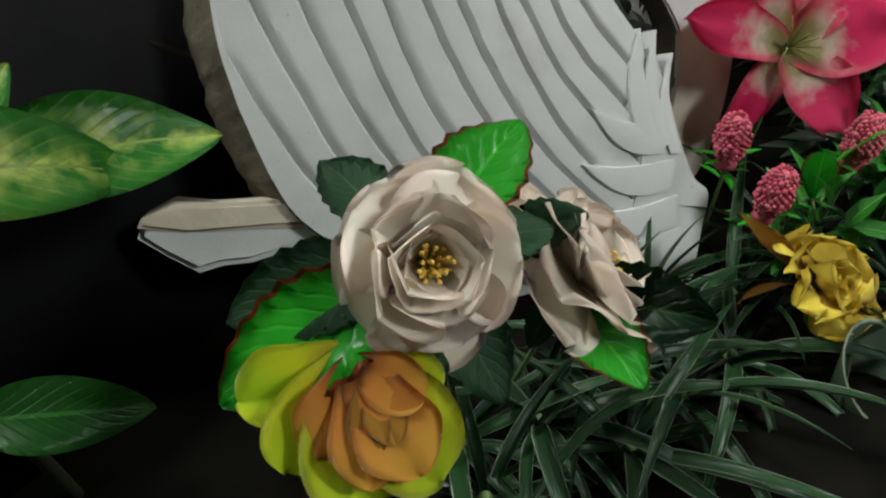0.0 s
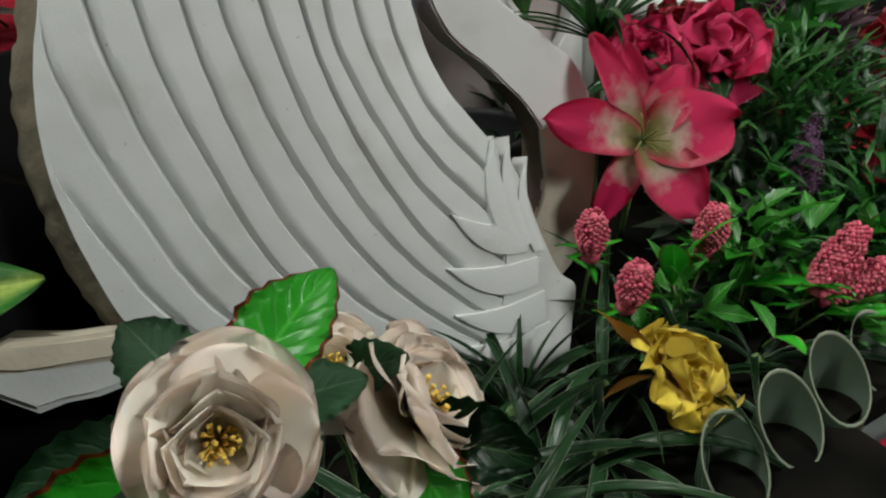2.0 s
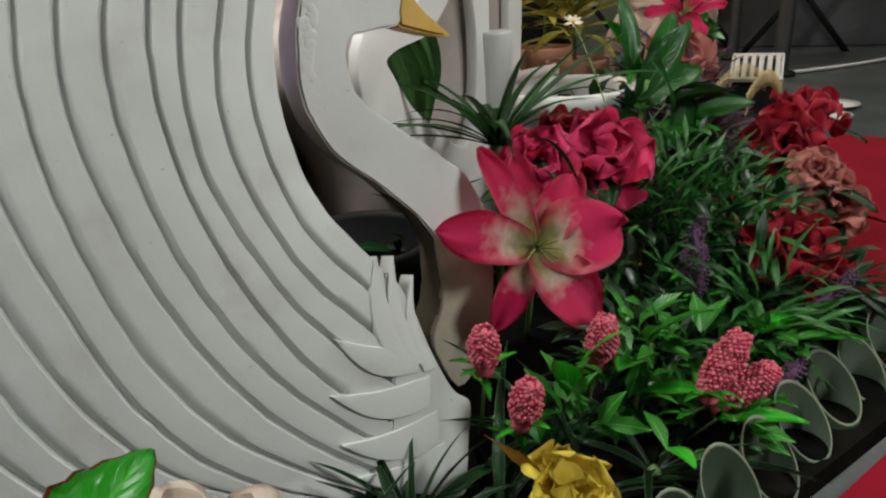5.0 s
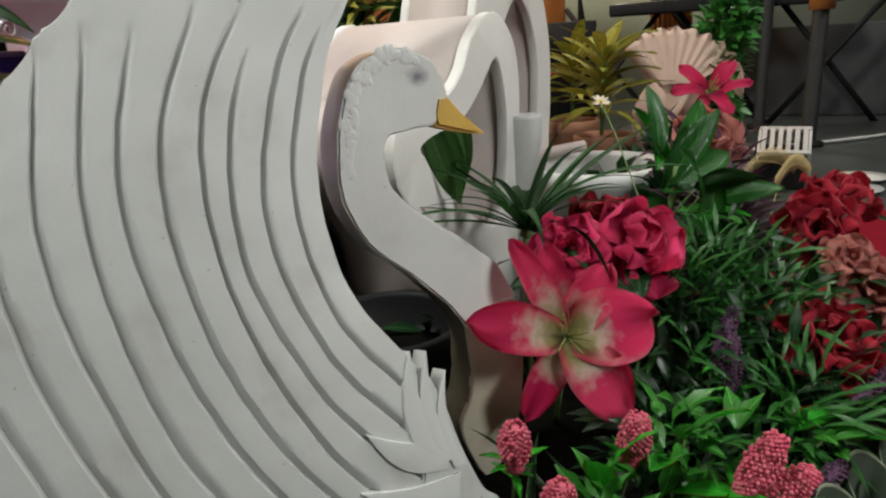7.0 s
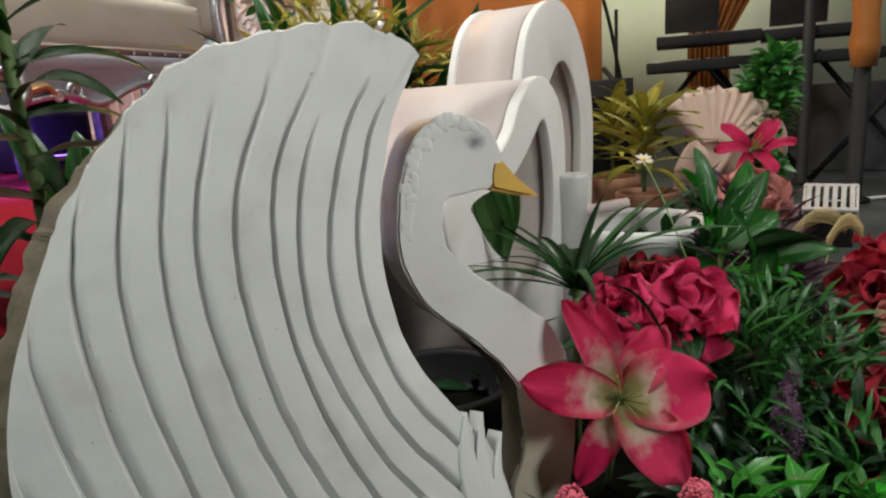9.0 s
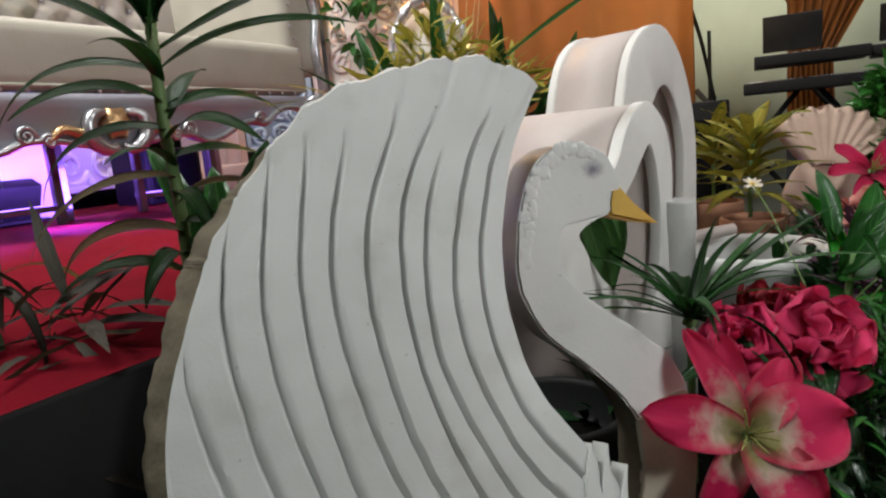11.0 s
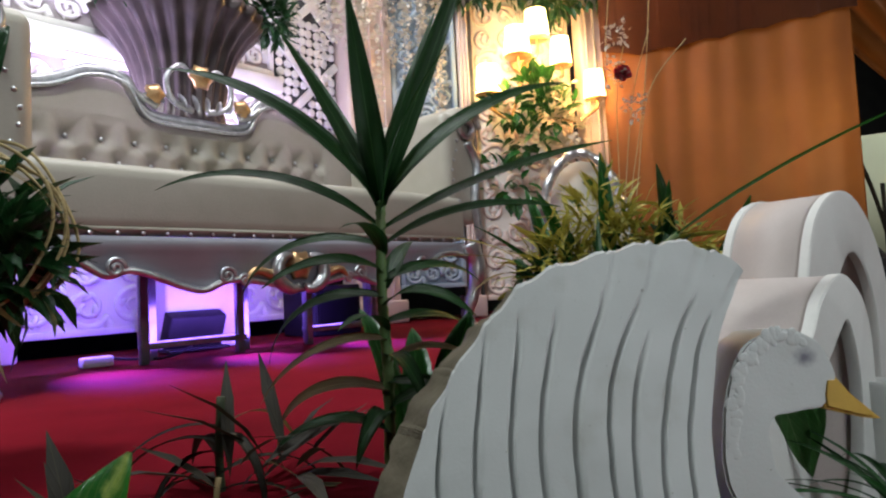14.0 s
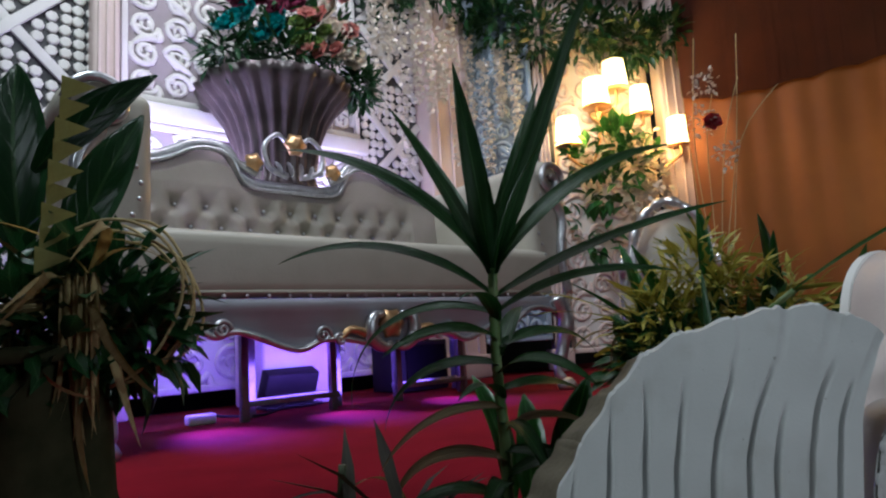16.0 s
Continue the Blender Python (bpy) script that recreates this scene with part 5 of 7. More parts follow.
inside = thing("seedling", "green leaves growing out of the white pot", "plant", Matrix.Translation((1.1, 1.08, 0.19)))
for i in range(5):
    leaf(inside, BROAD_LEAF[0], (1.12 + 0.03 * i, 1.14, 0.2), (math.cos(i * 1.3), math.sin(i * 1.3) * 0.3, 0.6), 0, 0.7)
BAMBOO = surface("green_bamboo", (0.012, 0.03, 0.012), (0.022, 0.04, 0.018), 0.6, 20, bump=0.2)
BAMBOO_CUT = surface("pale_bamboo_cut", (0.22, 0.26, 0.18), (0.13, 0.15, 0.1), 0.6, 40)


def bamboo_stake(m, h):
    ob = thing("bamboo_stake", "slant-cut dark green bamboo stake edging the bed", "bamboo", m, "bamboo edging")
    n = 24

    def ring(bm, r, cut):
        return [bm.verts.new((r * math.cos(a), r * math.sin(a), (h + 1.1 * r * math.sin(a) + 0.25 * r * math.cos(a)) * cut)) for a in (2 * math.pi * k / n for k in range(n))]
    for name, steps, mat in (("tube", ((0.030, 0), (0.030, 0.985), (0.028, 0.985), (0.027, 0.2), (0.001, 0.2)), BAMBOO), ("cut_rim", ((0.0303, 0.985), (0.0303, 1.0), (0.0288, 1.0), (0.0285, 0.985)), BAMBOO_CUT)):
        bm = bmesh.new()
        rings = [ring(bm, r, c) for r, c in steps]
        for a, b in zip(rings, rings[1:]):
            for k in range(n):
                bm.faces.new((a[k], a[(k + 1) % n], b[(k + 1) % n], b[k]))
        part(name, bm, mat, ob)


for i in range(9):
    bamboo_stake(pose(0.44 + 0.078 * i, 0.254 + 0.010 * i, 0.01, 3 * math.sin(i), 2 * math.cos(i * 2), 0), 0.045 + 0.006 * (i % 3))
bowl = pot("round black plastic pot behind the swan neck", (0.47, 0.80, 0.03), 0.11, 0.17, BLACK_PLASTIC)


# ---------------------------------------------------------------- far garden
def croton(at, n, seed, label):
    ob = thing("croton", label, "plant", Matrix.Translation(at), "croton plants")
    rnd = random.Random(seed)
    stem(ob, [at, (at[0], at[1], at[2] + 0.12), (at[0] + 0.01, at[1], at[2] + 0.22)], 0.006)
    for i in range(n):
        a = i * 2.4
        leaf(ob, rnd.choice(CROTON_LEAF), (at[0], at[1], at[2] + 0.05 + 0.17 * i / n), (math.cos(a), math.sin(a), 0.15 + 1.4 * i / n), rnd.uniform(-20, 20), rnd.uniform(0.9, 1.5))
    return ob


pot("terracotta pot under a yellow croton", (1.44, 1.40, 0.0), 0.085, 0.30, TERRACOTTA)
croton((1.43, 1.40, 0.30), 34, 1, "yellow and green croton in a terracotta pot")
pot("terracotta pot under a leafy croton", (1.62, 1.75, 0.0), 0.09, 0.3, TERRACOTTA)
croton((1.62, 1.75, 0.30), 30, 2, "green and cream croton behind the yellow one")


def far_swan(m):
    bm = bmesh.new()
    rows = []
    for i in range(121):
        f = i / 120
        a = radians(32 + 88 * f)
        col = []
        for k in range(9):
            r = 0.05 + 0.17 * k / 8
            scal = 0.008 * math.sin(f * 40 * math.pi * 0.35) * (k == 8)
            col.append(bm.verts.new(((r + scal) * math.cos(a) * 1.1, (r + scal) * math.sin(a), 0.003 * math.sin(f * 20 * math.pi) * k / 8)))
        rows.append(col)
    for a, b in zip(rows, rows[1:]):
        for k in range(8):
            bm.faces.new((a[k], a[k + 1], b[k + 1], b[k]))
    bmesh.ops.recalc_face_normals(bm, faces=bm.faces[:])
    bmesh.ops.solidify(bm, geom=bm.faces[:], thickness=0.05)
    neck = slab(smooth_line([(-0.12, -0.22), (0.12, -0.22), (0.15, -0.1), (0.1, 0.02), (0.14, 0.1), (0.19, 0.09), (0.2, 0.03), (0.235, 0.0), (0.24, 0.06), (0.215, 0.125), (0.16, 0.15), (0.1, 0.11), (0.06, 0.05), (-0.05, 0.06), (-0.12, -0.05)], 60)[:-1], 0.05, 0.003)
    join(bm, neck, Matrix.Translation((0, 0, -0.02)))
    return solid("swan_figure", bm, FOAM_BEIGE, "beige foam swan board half hidden by plants", "swan figure", m)


far_swan(pose(1.73, 1.42, 0.37, 80, 0, -30) @ Matrix.Diagonal((0.95, 0.95, 0.95, 1)))
lily("coral pink cloth lily beside the beige swan", (1.67, 1.24, 0.40), (-0.4, -0.6, 0.6), 30, 0.11, HOT_PINK, 77, (1.7, 1.3, 0.0))
leaf_stuff("foliage", "rounded bright green bush beyond the beige swan", [(1.93, 1.40, 0.54, 0.08), (1.92, 1.42, 0.45, 0.09), (1.96, 1.40, 0.62, 0.06), (1.9, 1.42, 0.33, 0.08)], 700, 0.05, 0.03, LEAF_GREEN, 6)
stalk = thing("bush_stem", "thin trunk of the rounded green bush", "plant", Matrix.Translation((1.93, 1.41, 0.0)))
stem(stalk, [(1.93, 1.41, 0), (1.93, 1.41, 0.3), (1.93, 1.41, 0.5)], 0.01, DARK_STEM)
leaf_stuff("foliage", "low green foliage round the far pots", [(1.36, 1.2, 0.15, 0.12), (1.5, 1.2, 0.2, 0.13), (1.6, 1.25, 0.15, 0.13), (1.25, 0.98, 0.16, 0.1), (1.45, 1.05, 0.14, 0.1)], 1100, 0.075, 0.03, LEAF_DARK, 7)
daisy = thing("daisy", "small white flower on a long thin stem", "flower", Matrix.Translation((1.22, 1.18, 0.42)))
dhead = part("flower_head", lathe([(0.002, -0.004), (0.006, 0), (0.002, 0.004)], 8), STAMEN, daisy, m=face_to((0, 0, 0), (-0.3, -0.5, 0.8)))
petals(dhead, [(9, 0.022, 0.010, 15, 0.2, 0.1, 0, 0.02)], CREAM, seed=5, shape="oval")
stem(daisy, [(1.22, 1.18, 0.42), (1.12, 1.02, 0.36), (1.05, 0.85, 0.20)], 0.0015)
for k, (x, y, z, dx) in enumerate(((1.22, 0.76, 0.315, 0.12), (1.30, 0.74, 0.30, 0.06))):
    spike = thing("seed_spike", "arching beige seed spike over the red flowers", "grass", Matrix.Translation((x, y, z)))
    bm = tube([(-0.06, 0, -0.1), (-0.03, 0, 0.0), (0.03, 0, 0.01), (dx, 0, -0.02)], 0.001, 6)
    for j in range(26):
        join(bm, tube([(-0.05 + (dx + 0.05) * j / 26, 0, -0.03 + 0.035 * math.sin(math.pi * j / 26)), (-0.05 + (dx + 0.05) * j / 26, 0.0, 0.0 + 0.035 * math.sin(math.pi * j / 26))], 0.0011, 5, 2))
    tagged(part("seed_head", bm, STRAW, spike), kind="stuff")

# white slatted crate leaning on a dark block
crate = thing("slatted_crate", "white plastic slatted crate tilted on a dark block", "crate", pose(2.31, 1.42, 0.175, 34, 0, -57) @ Matrix.Diagonal((0.66, 0.66, 0.66, 1)))
for k in range(6):
    part("slat", box(0.024, 0.17, 0.012, pose(-0.10 + 0.04 * k, 0, 0.0), 0.003), POT_WHITE, crate)
for k in (-1, 1):
    part("rail", box(0.25, 0.022, 0.02, pose(0, 0.092 * k, -0.004), 0.003), POT_WHITE, crate)
    part("side", box(0.014, 0.2, 0.06, pose(0.122 * k, 0, -0.03), 0.003), POT_WHITE, crate)
solid("block", box(0.17, 0.12, 0.145, pose(0, 0, 0.0725), 0.008), BLACK_PLASTIC, "dark block under the slatted crate", "block", pose(2.34, 1.45, 0, 0, 0, -57))
for k, (x, y) in enumerate(((2.42, 1.22), (2.62, 1.3))):
    solid("plate", lathe([(0.001, 0.002), (0.05, 0.0), (0.085, 0.014), (0.088, 0.018), (0.05, 0.006), (0.001, 0.006)], 24), POT_WHITE, "white plate lying on the wet floor", "plate", pose(x, y, 0.0), group="plates")

# posts, wall and stands beyond the garden
for k, (x, y, h, r) in enumerate(((3.18, 1.87, 2.6, 0.035), (3.57, 2.41, 2.6, 0.03))):
    solid("tent_post", lathe([(r * 2, 0), (r * 2, 0.02), (r, 0.03), (r, h), (r * 0.9, h)], 16), BLACK_PLASTIC, "dark steel tent post standing on the floor", "post", pose(x, y, 0), group="tent posts")
solid("cloth_tie", lathe([(0.05, 0), (0.06, 0.1), (0.05, 0.2), (0.062, 0.35), (0.055, 0.9), (0.05, 0.95)], 18, wave=lambda a, k: 1 + 0.12 * math.sin(5 * a + 7 * k)), ORANGE_CLOTH, "orange cloth wrapped round the tent post", "cloth", pose(3.18, 1.87, 0.62))
solid("low_wall", box(2.6, 0.1, 0.55, pose(4.4, 2.3, 0.275, 0, 0, -60), 0.01), GREY_BOARD, "low dark wall beyond the wet floor", "wall", kind="structure")
solid("wall_far", box(7.0, 0.12, 1.73, pose(4.6, 4.9, 0.865, 0, 0, -40)), PALE_WALL, "pale green wall of the house", "wall", kind="structure")
solid("cable", tube([(2.3, 2.1, 0.012), (2.9, 1.95, 0.012), (3.6, 1.75, 0.012), (4.3, 1.7, 0.012)], 0.008, 7, 20), POT_WHITE, "white cable lying on the wet floor", "cable")


def keyboard_stand(m):
    ob = thing("keyboard_stand", "black keyboards stacked on a black stand", "keyboard", m)
    for z, w in ((0.70, 0.66), (0.84, 0.55)):
        kb = part("keyboard", box(w, 0.3, 0.06, pose(0, 0, z), 0.008), BLACK_PLASTIC, ob)
        part("keys", box(w * 0.9, 0.12, 0.012, pose(0, 0.08, z + 0.036), 0.002), POT_WHITE, kb, "row of white keys")
    part("screen", box(0.30, 0.03, 0.2, pose(-0.08, 0.1, 1.0, 12), 0.006), BLACK_PLASTIC, ob)
    for s in (-1, 1):
        part("leg", box(0.03, 0.03, 0.95, pose(0.3 * s, 0, 0.36, 0, 38, 0)), BLACK_PLASTIC, ob)
        part("leg", box(0.03, 0.03, 0.95, pose(0.3 * s, 0.05, 0.36, 0, -38, 0)), BLACK_PLASTIC, ob)
    return ob


keyboard_stand(pose(3.25, 2.82, 0, 0, 0, -45))
keyboard_stand(pose(3.75, 2.5, 0, 0, 0, -50))
mic = thing("microphone_stand", "thin black microphone stand with boom", "microphone stand", pose(3.12, 3.44, 0))
part("pole", tube([(0, 0, 0), (0, 0, 0.6), (0, 0, 1.1)], 0.012, 8), BLACK_PLASTIC, mic)
part("boom", tube([(0.05, 0, 0.6), (-0.05, 0, 1.0), (-0.14, 0, 1.25)], 0.012, 8), BLACK_PLASTIC, mic)
part("base", lathe([(0.14, 0), (0.14, 0.02), (0.02, 0.03)], 20), BLACK_PLASTIC, mic)
amp = thing("amplifier", "black amplifier box on the floor", "amplifier", pose(2.9, 3.3, 0, 0, 0, -40))
part("cabinet", box(0.34, 0.26, 0.66, pose(0, 0, 0.33), 0.012), BLACK_PLASTIC, amp)
part("speaker_grille", box(0.28, 0.012, 0.45, pose(0, -0.134, 0.33), 0.004), BLACK_CLOTH, amp)


# ---------------------------------------------------------------- stage: sofa
def sofa():
    ob = thing("sofa", "beige tufted leather sofa with silver carved frame", "sofa", STAGE)
    # apron with a carved, waving lower edge
    low = smooth_line([(-0.02, 0.34), (0.10, 0.36), (0.18, 0.335), (0.25, 0.295), (0.33, 0.31), (0.44, 0.265), (0.53, 0.245), (0.62, 0.275), (0.74, 0.26), (0.87, 0.235), (1.0, 0.26), (1.12, 0.275), (1.21, 0.245), (1.30, 0.265), (1.41, 0.31), (1.49, 0.295), (1.56, 0.335), (1.64, 0.36), (1.76, 0.34)], 72)
    part("apron", slab([(1.76, 0.405), (-0.02, 0.405)] + [(p.x, p.y) for p in low], 0.05, 0.003), APRON, ob, "grey satin apron", pose(0, -0.02, 0, 90))
    part("apron_trim", tube([(p.x, -0.026, p.y) for p in low[::3]], 0.011, 8, 96), SILVER, ob, "silver carved moulding")
    for x, z, r, turn in ((0.27, 0.315, 0.028, 1), (0.60, 0.285, 0.028, 1), (0.66, 0.27, 0.02, -1), (1.14, 0.285, 0.028, -1), (1.08, 0.27, 0.02, 1), (1.47, 0.315, 0.028, -1)):
        line = [(x + turn * r * (1 - k / 22) * math.cos(k * 0.55), -0.034, z + r * (1 - k / 22) * math.sin(k * 0.55)) for k in range(20)]
        part("scroll", tube(line, 0.007, 6, 40), SILVER, ob)
    # crest on the apron: rosette between leaves
    crest = part("crest", lathe([(0.001, 0.03), (0.02, 0.028), (0.045, 0.012), (0.05, 0.0)], 18, pose(0.87, -0.03, 0.315, 90), lambda a, k: 1 + 0.14 * math.cos(6 * a)), GOLD, ob, "gilded rosette")
    for s in (-1, 1):
        part("acanthus_leaf", tube([(0.87 + s * 0.035, -0.04, 0.35), (0.87 + s * 0.085, -0.045, 0.335), (0.87 + s * 0.09, -0.04, 0.27), (0.87 + s * 0.04, -0.04, 0.235), (0.87 + s * 0.01, -0.04, 0.25)], 0.016, 8, 20, taper=lambda f: 0.5 + math.sin(math.pi * f)), SILVER, crest)
        part("acanthus_leaf", tube([(0.87 + s * 0.11, -0.03, 0.285), (0.87 + s * 0.17, -0.036, 0.30), (0.87 + s * 0.21, -0.03, 0.27), (0.87 + s * 0.24, -0.03, 0.28)], 0.016, 8, 16, taper=lambda f: 1.1 - 0.8 * f), GOLD, crest)
    # studs along the seat
    studs = to_mesh(lathe([(0.0075, 0), (0.006, 0.004), (0.001, 0.006)], 8), "stud", SILVER)
    for i in range(26):
        part("stud", studs, None, ob, m=pose(0.0 + 0.07 * i, -0.026, 0.412, 90))
    part("seat_cushion", box(1.80, 0.72, 0.20, pose(0.87, 0.33, 0.51), 0.045, 4), LEATHER, ob)
    part("seat_welt", tube([(-0.02, -0.02, 0.425), (0.8, -0.026, 0.425), (1.76, -0.02, 0.425)], 0.007, 6, 12), LEATHER, ob)
    # tufted back
    def top(u):
        pts = smooth_line([(-0.1, 0.98), (0.27, 1.0), (0.45, 1.075), (0.58, 1.06), (0.66, 0.945), (0.87, 0.93), (1.08, 0.945), (1.16, 1.06), (1.29, 1.075), (1.47, 1.0), (1.86, 0.9)], 60)
        for a, b in zip(pts, pts[1:]):
            if a.x <= u <= b.x:
                return a.y + (b.y - a.y) * (u - a.x) / max(1e-6, b.x - a.x)
        return pts[-1].y
    bm = bmesh.new()
    nu, nv = 190, 60
    rows = []
    for i in range(nu + 1):
        u = -0.08 + 1.92 * i / nu
        zt = top(u)
        col = []
        for j in range(nv + 1):
            z = 0.58 + (zt - 0.58) * j / nv
            tuft = 0.0
            if 0.25 < u < 1.5 and z < 0.91:
                gx, gz = u / 0.1225, (z - 0.66) / 0.085
                for k in (int(gz) - 1, int(gz), int(gz) + 1):
                    if 0 <= k <= 2:
                        cx = round(gx - 0.5 * (k % 2)) + 0.5 * (k % 2)
                        d = math.hypot((gx - cx) * 0.1225, (gz - k) * 0.085)
                        tuft = min(tuft, -0.046 * math.exp(-(d / 0.032) ** 1.2))
                a = abs(((gx + gz * 0.5) % 1) - 0.5) * 2
                b = abs(((gx - gz * 0.5) % 1) - 0.5) * 2
                tuft -= 0.007 * (max(0, 1 - (1 - a) * 4) + max(0, 1 - (1 - b) * 4)) * min(1.0, (0.91 - z) / 0.05, (u - 0.25) / 0.08, (1.5 - u) / 0.08)
            edge = min(1.0, j / 7, (nv - j) / 8)
            col.append(bm.verts.new((u, 0.66 + 0.06 * (z - 0.6) - 0.05 * edge - tuft, z)))
        rows.append(col)
    for a, b in zip(rows, rows[1:]):
        for j in range(nv):
            bm.faces.new((a[j], b[j], b[j + 1], a[j + 1]))
    bmesh.ops.solidify(bm, geom=bm.faces[:], thickness=0.08)
    back = part("backrest", bm, LEATHER, ob, "buttoned beige leather back")
    button = to_mesh(lathe([(0.008, 0), (0.006, 0.004), (0.001, 0.006)], 10), "button", SILVER)
    for k in range(3):
        for i in range(3, 13):
            u = (i + 0.5 * (k % 2)) * 0.1225
            if 0.28 < u < 1.48:
                part("button", button, None, back, m=pose(u, 0.652, 0.66 + 0.085 * k, 90))
    line = [(-0.08 + 1.92 * i / 60, 0.655, top(-0.08 + 1.92 * i / 60) + 0.012) for i in range(61)]
    frame_ob = part("back_frame", tube(line, 0.024, 8, 120), SILVER, ob, "silver carved back frame")
    part("bead", tube([(x, y - 0.03, z - 0.025) for x, y, z in line], 0.009, 6, 120), SILVER, frame_ob)
    for s in (-1, 1):
        part("rosette", lathe([(0.001, 0.03), (0.02, 0.026), (0.036, 0.01), (0.04, 0)], 16, pose(0.87 + s * 0.19, 0.62, 1.03 + 0.0 * s, 90), lambda a, k: 1 + 0.14 * math.cos(5 * a)), GOLD, frame_ob, "gilded rose")
        part("acanthus_leaf", tube([(0.87 + s * 0.03, 0.63, 0.99), (0.87 + s * 0.12, 0.62, 1.02), (0.87 + s * 0.14, 0.62, 1.11), (0.87 + s * 0.08, 0.62, 1.17), (0.87 + s * 0.03, 0.62, 1.13)], 0.012, 8, 24, taper=lambda f: 1.2 - 0.5 * f), SILVER, frame_ob)
        for k in range(5):
            part("acanthus_leaf", blade(0.075 - 0.006 * k, 0.03, "oval", 0.7, 0.3, 8, 0.06), SILVER, frame_ob, m=aim((0.87 + s * (0.02 + 0.045 * k), 0.61, 0.985 + 0.004 * k), (s * (0.15 + 0.22 * k), -0.12, 1.0 - 0.1 * k), 0, 1.0, (0, -1, 0.2)))
        part("acanthus_leaf", tube([(0.87 + s * 0.18, 0.63, 0.985), (0.87 + s * 0.24, 0.62, 1.01), (0.87 + s * 0.29, 0.63, 1.06)], 0.016, 8, 12, taper=lambda f: 1.1 - 0.7 * f), SILVER, frame_ob)
    part("rosette", lathe([(0.001, 0.035), (0.025, 0.03), (0.045, 0.012), (0.05, 0)], 18, pose(0.87, 0.61, 1.13, 90), lambda a, k: 1 + 0.14 * math.cos(6 * a)), GOLD, frame_ob, "gilded rose")
    # rolled arms
    for x, s in ((-0.02, -1), (1.77, 1)):
        arm = part("arm", box(0.22, 0.70, 0.50, pose(x, 0.33, 0.74), 0.05, 4), LEATHER, ob)
        part("arm_roll", lathe([(0.07, 0), (0.095, 0.02), (0.1, 0.1), (0.1, 0.6), (0.09, 0.68), (0.001, 0.69)], 24, pose(x + 0.03 * s, -0.02, 0.93, -90)), LEATHER, arm)
        part("arm_scroll", tube([(x + 0.03 * s + (0.085 - 0.0042 * k) * math.cos(k * 0.5) * s, -0.035, 0.93 + (0.085 - 0.0042 * k) * math.sin(k * 0.5)) for k in range(18)], 0.014, 8, 50), SILVER, arm)
        part("arm_post", tube([(x + 0.03 * s, -0.03, 0.86), (x + 0.085 * s, -0.035, 0.76), (x + 0.06 * s, -0.035, 0.6), (x + 0.085 * s, -0.035, 0.42)], 0.02, 8, 24), SILVER, arm)
        for k in range(9):
            part("stud", studs, None, arm, m=pose(x - 0.055 * s + 0.02 * s * math.sin(k), -0.024, 0.5 + 0.045 * k, 90))
        # cabriole feet
        foot = part("foot", tube([(x + 0.02 * s, -0.01, 0.40), (x + 0.05 * s, -0.03, 0.30), (x + 0.03 * s, -0.02, 0.18), (x + 0.0 * s, -0.01, 0.08), (x + 0.02 * s, -0.03, 0.02), (x + 0.02 * s, -0.04, 0.0)], 0.045, 10, 30, taper=lambda f: 1.2 - 1.5 * f + 1.0 * f ** 3 + 0.05 * math.sin(f * 30)), SILVER, ob, "silver carved cabriole foot")
        part("toe", lathe([(0.035, 0), (0.045, 0.015), (0.035, 0.035), (0.02, 0.05)], 14, pose(x + 0.02 * s, -0.035, 0.0)), SILVER, foot)
        part("foot", box(0.06, 0.06, 0.41, pose(x, 0.64, 0.205), 0.008), SILVER, ob)
    return ob


sofa()
# steel trestles that carry the sofa
for k, u in enumerate((0.53, 1.22)):
    tr = thing("trestle", "dark steel trestle standing under the sofa", "trestle", STAGE @ pose(u, 0.42, 0), "steel trestles")
    for x, y in ((0, 0), (0.08, 0.12), (0.38, 0.02), (0.46, 0.12)):
        part("leg", box(0.028, 0.028, 0.39, pose(x, y, 0.195), 0.003), STEEL, tr)
    part("rail", box(0.4, 0.025, 0.02, pose(0.2, 0.01, 0.06), 0.003), STEEL, tr)
    part("rail", box(0.4, 0.025, 0.02, pose(0.26, 0.12, 0.06), 0.003), STEEL, tr)
flood = thing("led_floodlight", "black LED floodlight on the carpet under the sofa", "lamp", STAGE @ pose(0.86, 0.72, 0))
part("housing", box(0.24, 0.07, 0.15, pose(0, 0, 0.09, 25), 0.008), BLACK_PLASTIC, flood)
part("bracket", box(0.26, 0.12, 0.012, pose(0, 0, 0.012), 0.003), BLACK_PLASTIC, flood)
part("lens", box(0.20, 0.012, 0.12, pose(0, 0.036, 0.105, 25), 0.003), glow("violet_led", (0.25, 0.22, 1.0), 9), flood, "violet glowing lens")
box2 = thing("loudspeaker", "black loudspeaker box under the sofa", "loudspeaker", STAGE @ pose(1.62, 0.85, 0))
part("cabinet", box(0.3, 0.26, 0.25, pose(0, 0, 0.125), 0.01), BLACK_PLASTIC, box2)
part("speaker_grille", box(0.25, 0.012, 0.2, pose(0, -0.134, 0.125), 0.004), BLACK_CLOTH, box2)
solid("extension_socket", box(0.1, 0.05, 0.035, pose(0.42, 0.55, 0.018), 0.006), POT_WHITE, "white extension socket on the carpet", "socket", STAGE)
solid("cable", tube([(0.45, 0.55, 0.03), (0.55, 0.6, 0.01), (0.65, 0.5, 0.01), (0.8, 0.62, 0.03)], 0.005, 6, 20), BLACK_PLASTIC, "black cable from socket to floodlight", "cable", STAGE)
lamp("led_glow", "AREA", STAGE @ look((0.85, 0.50, 0.12), (0.85, 1.3, 0.30)), 24.0, (0.28, 0.13, 1.0), 1.3, 0.15)
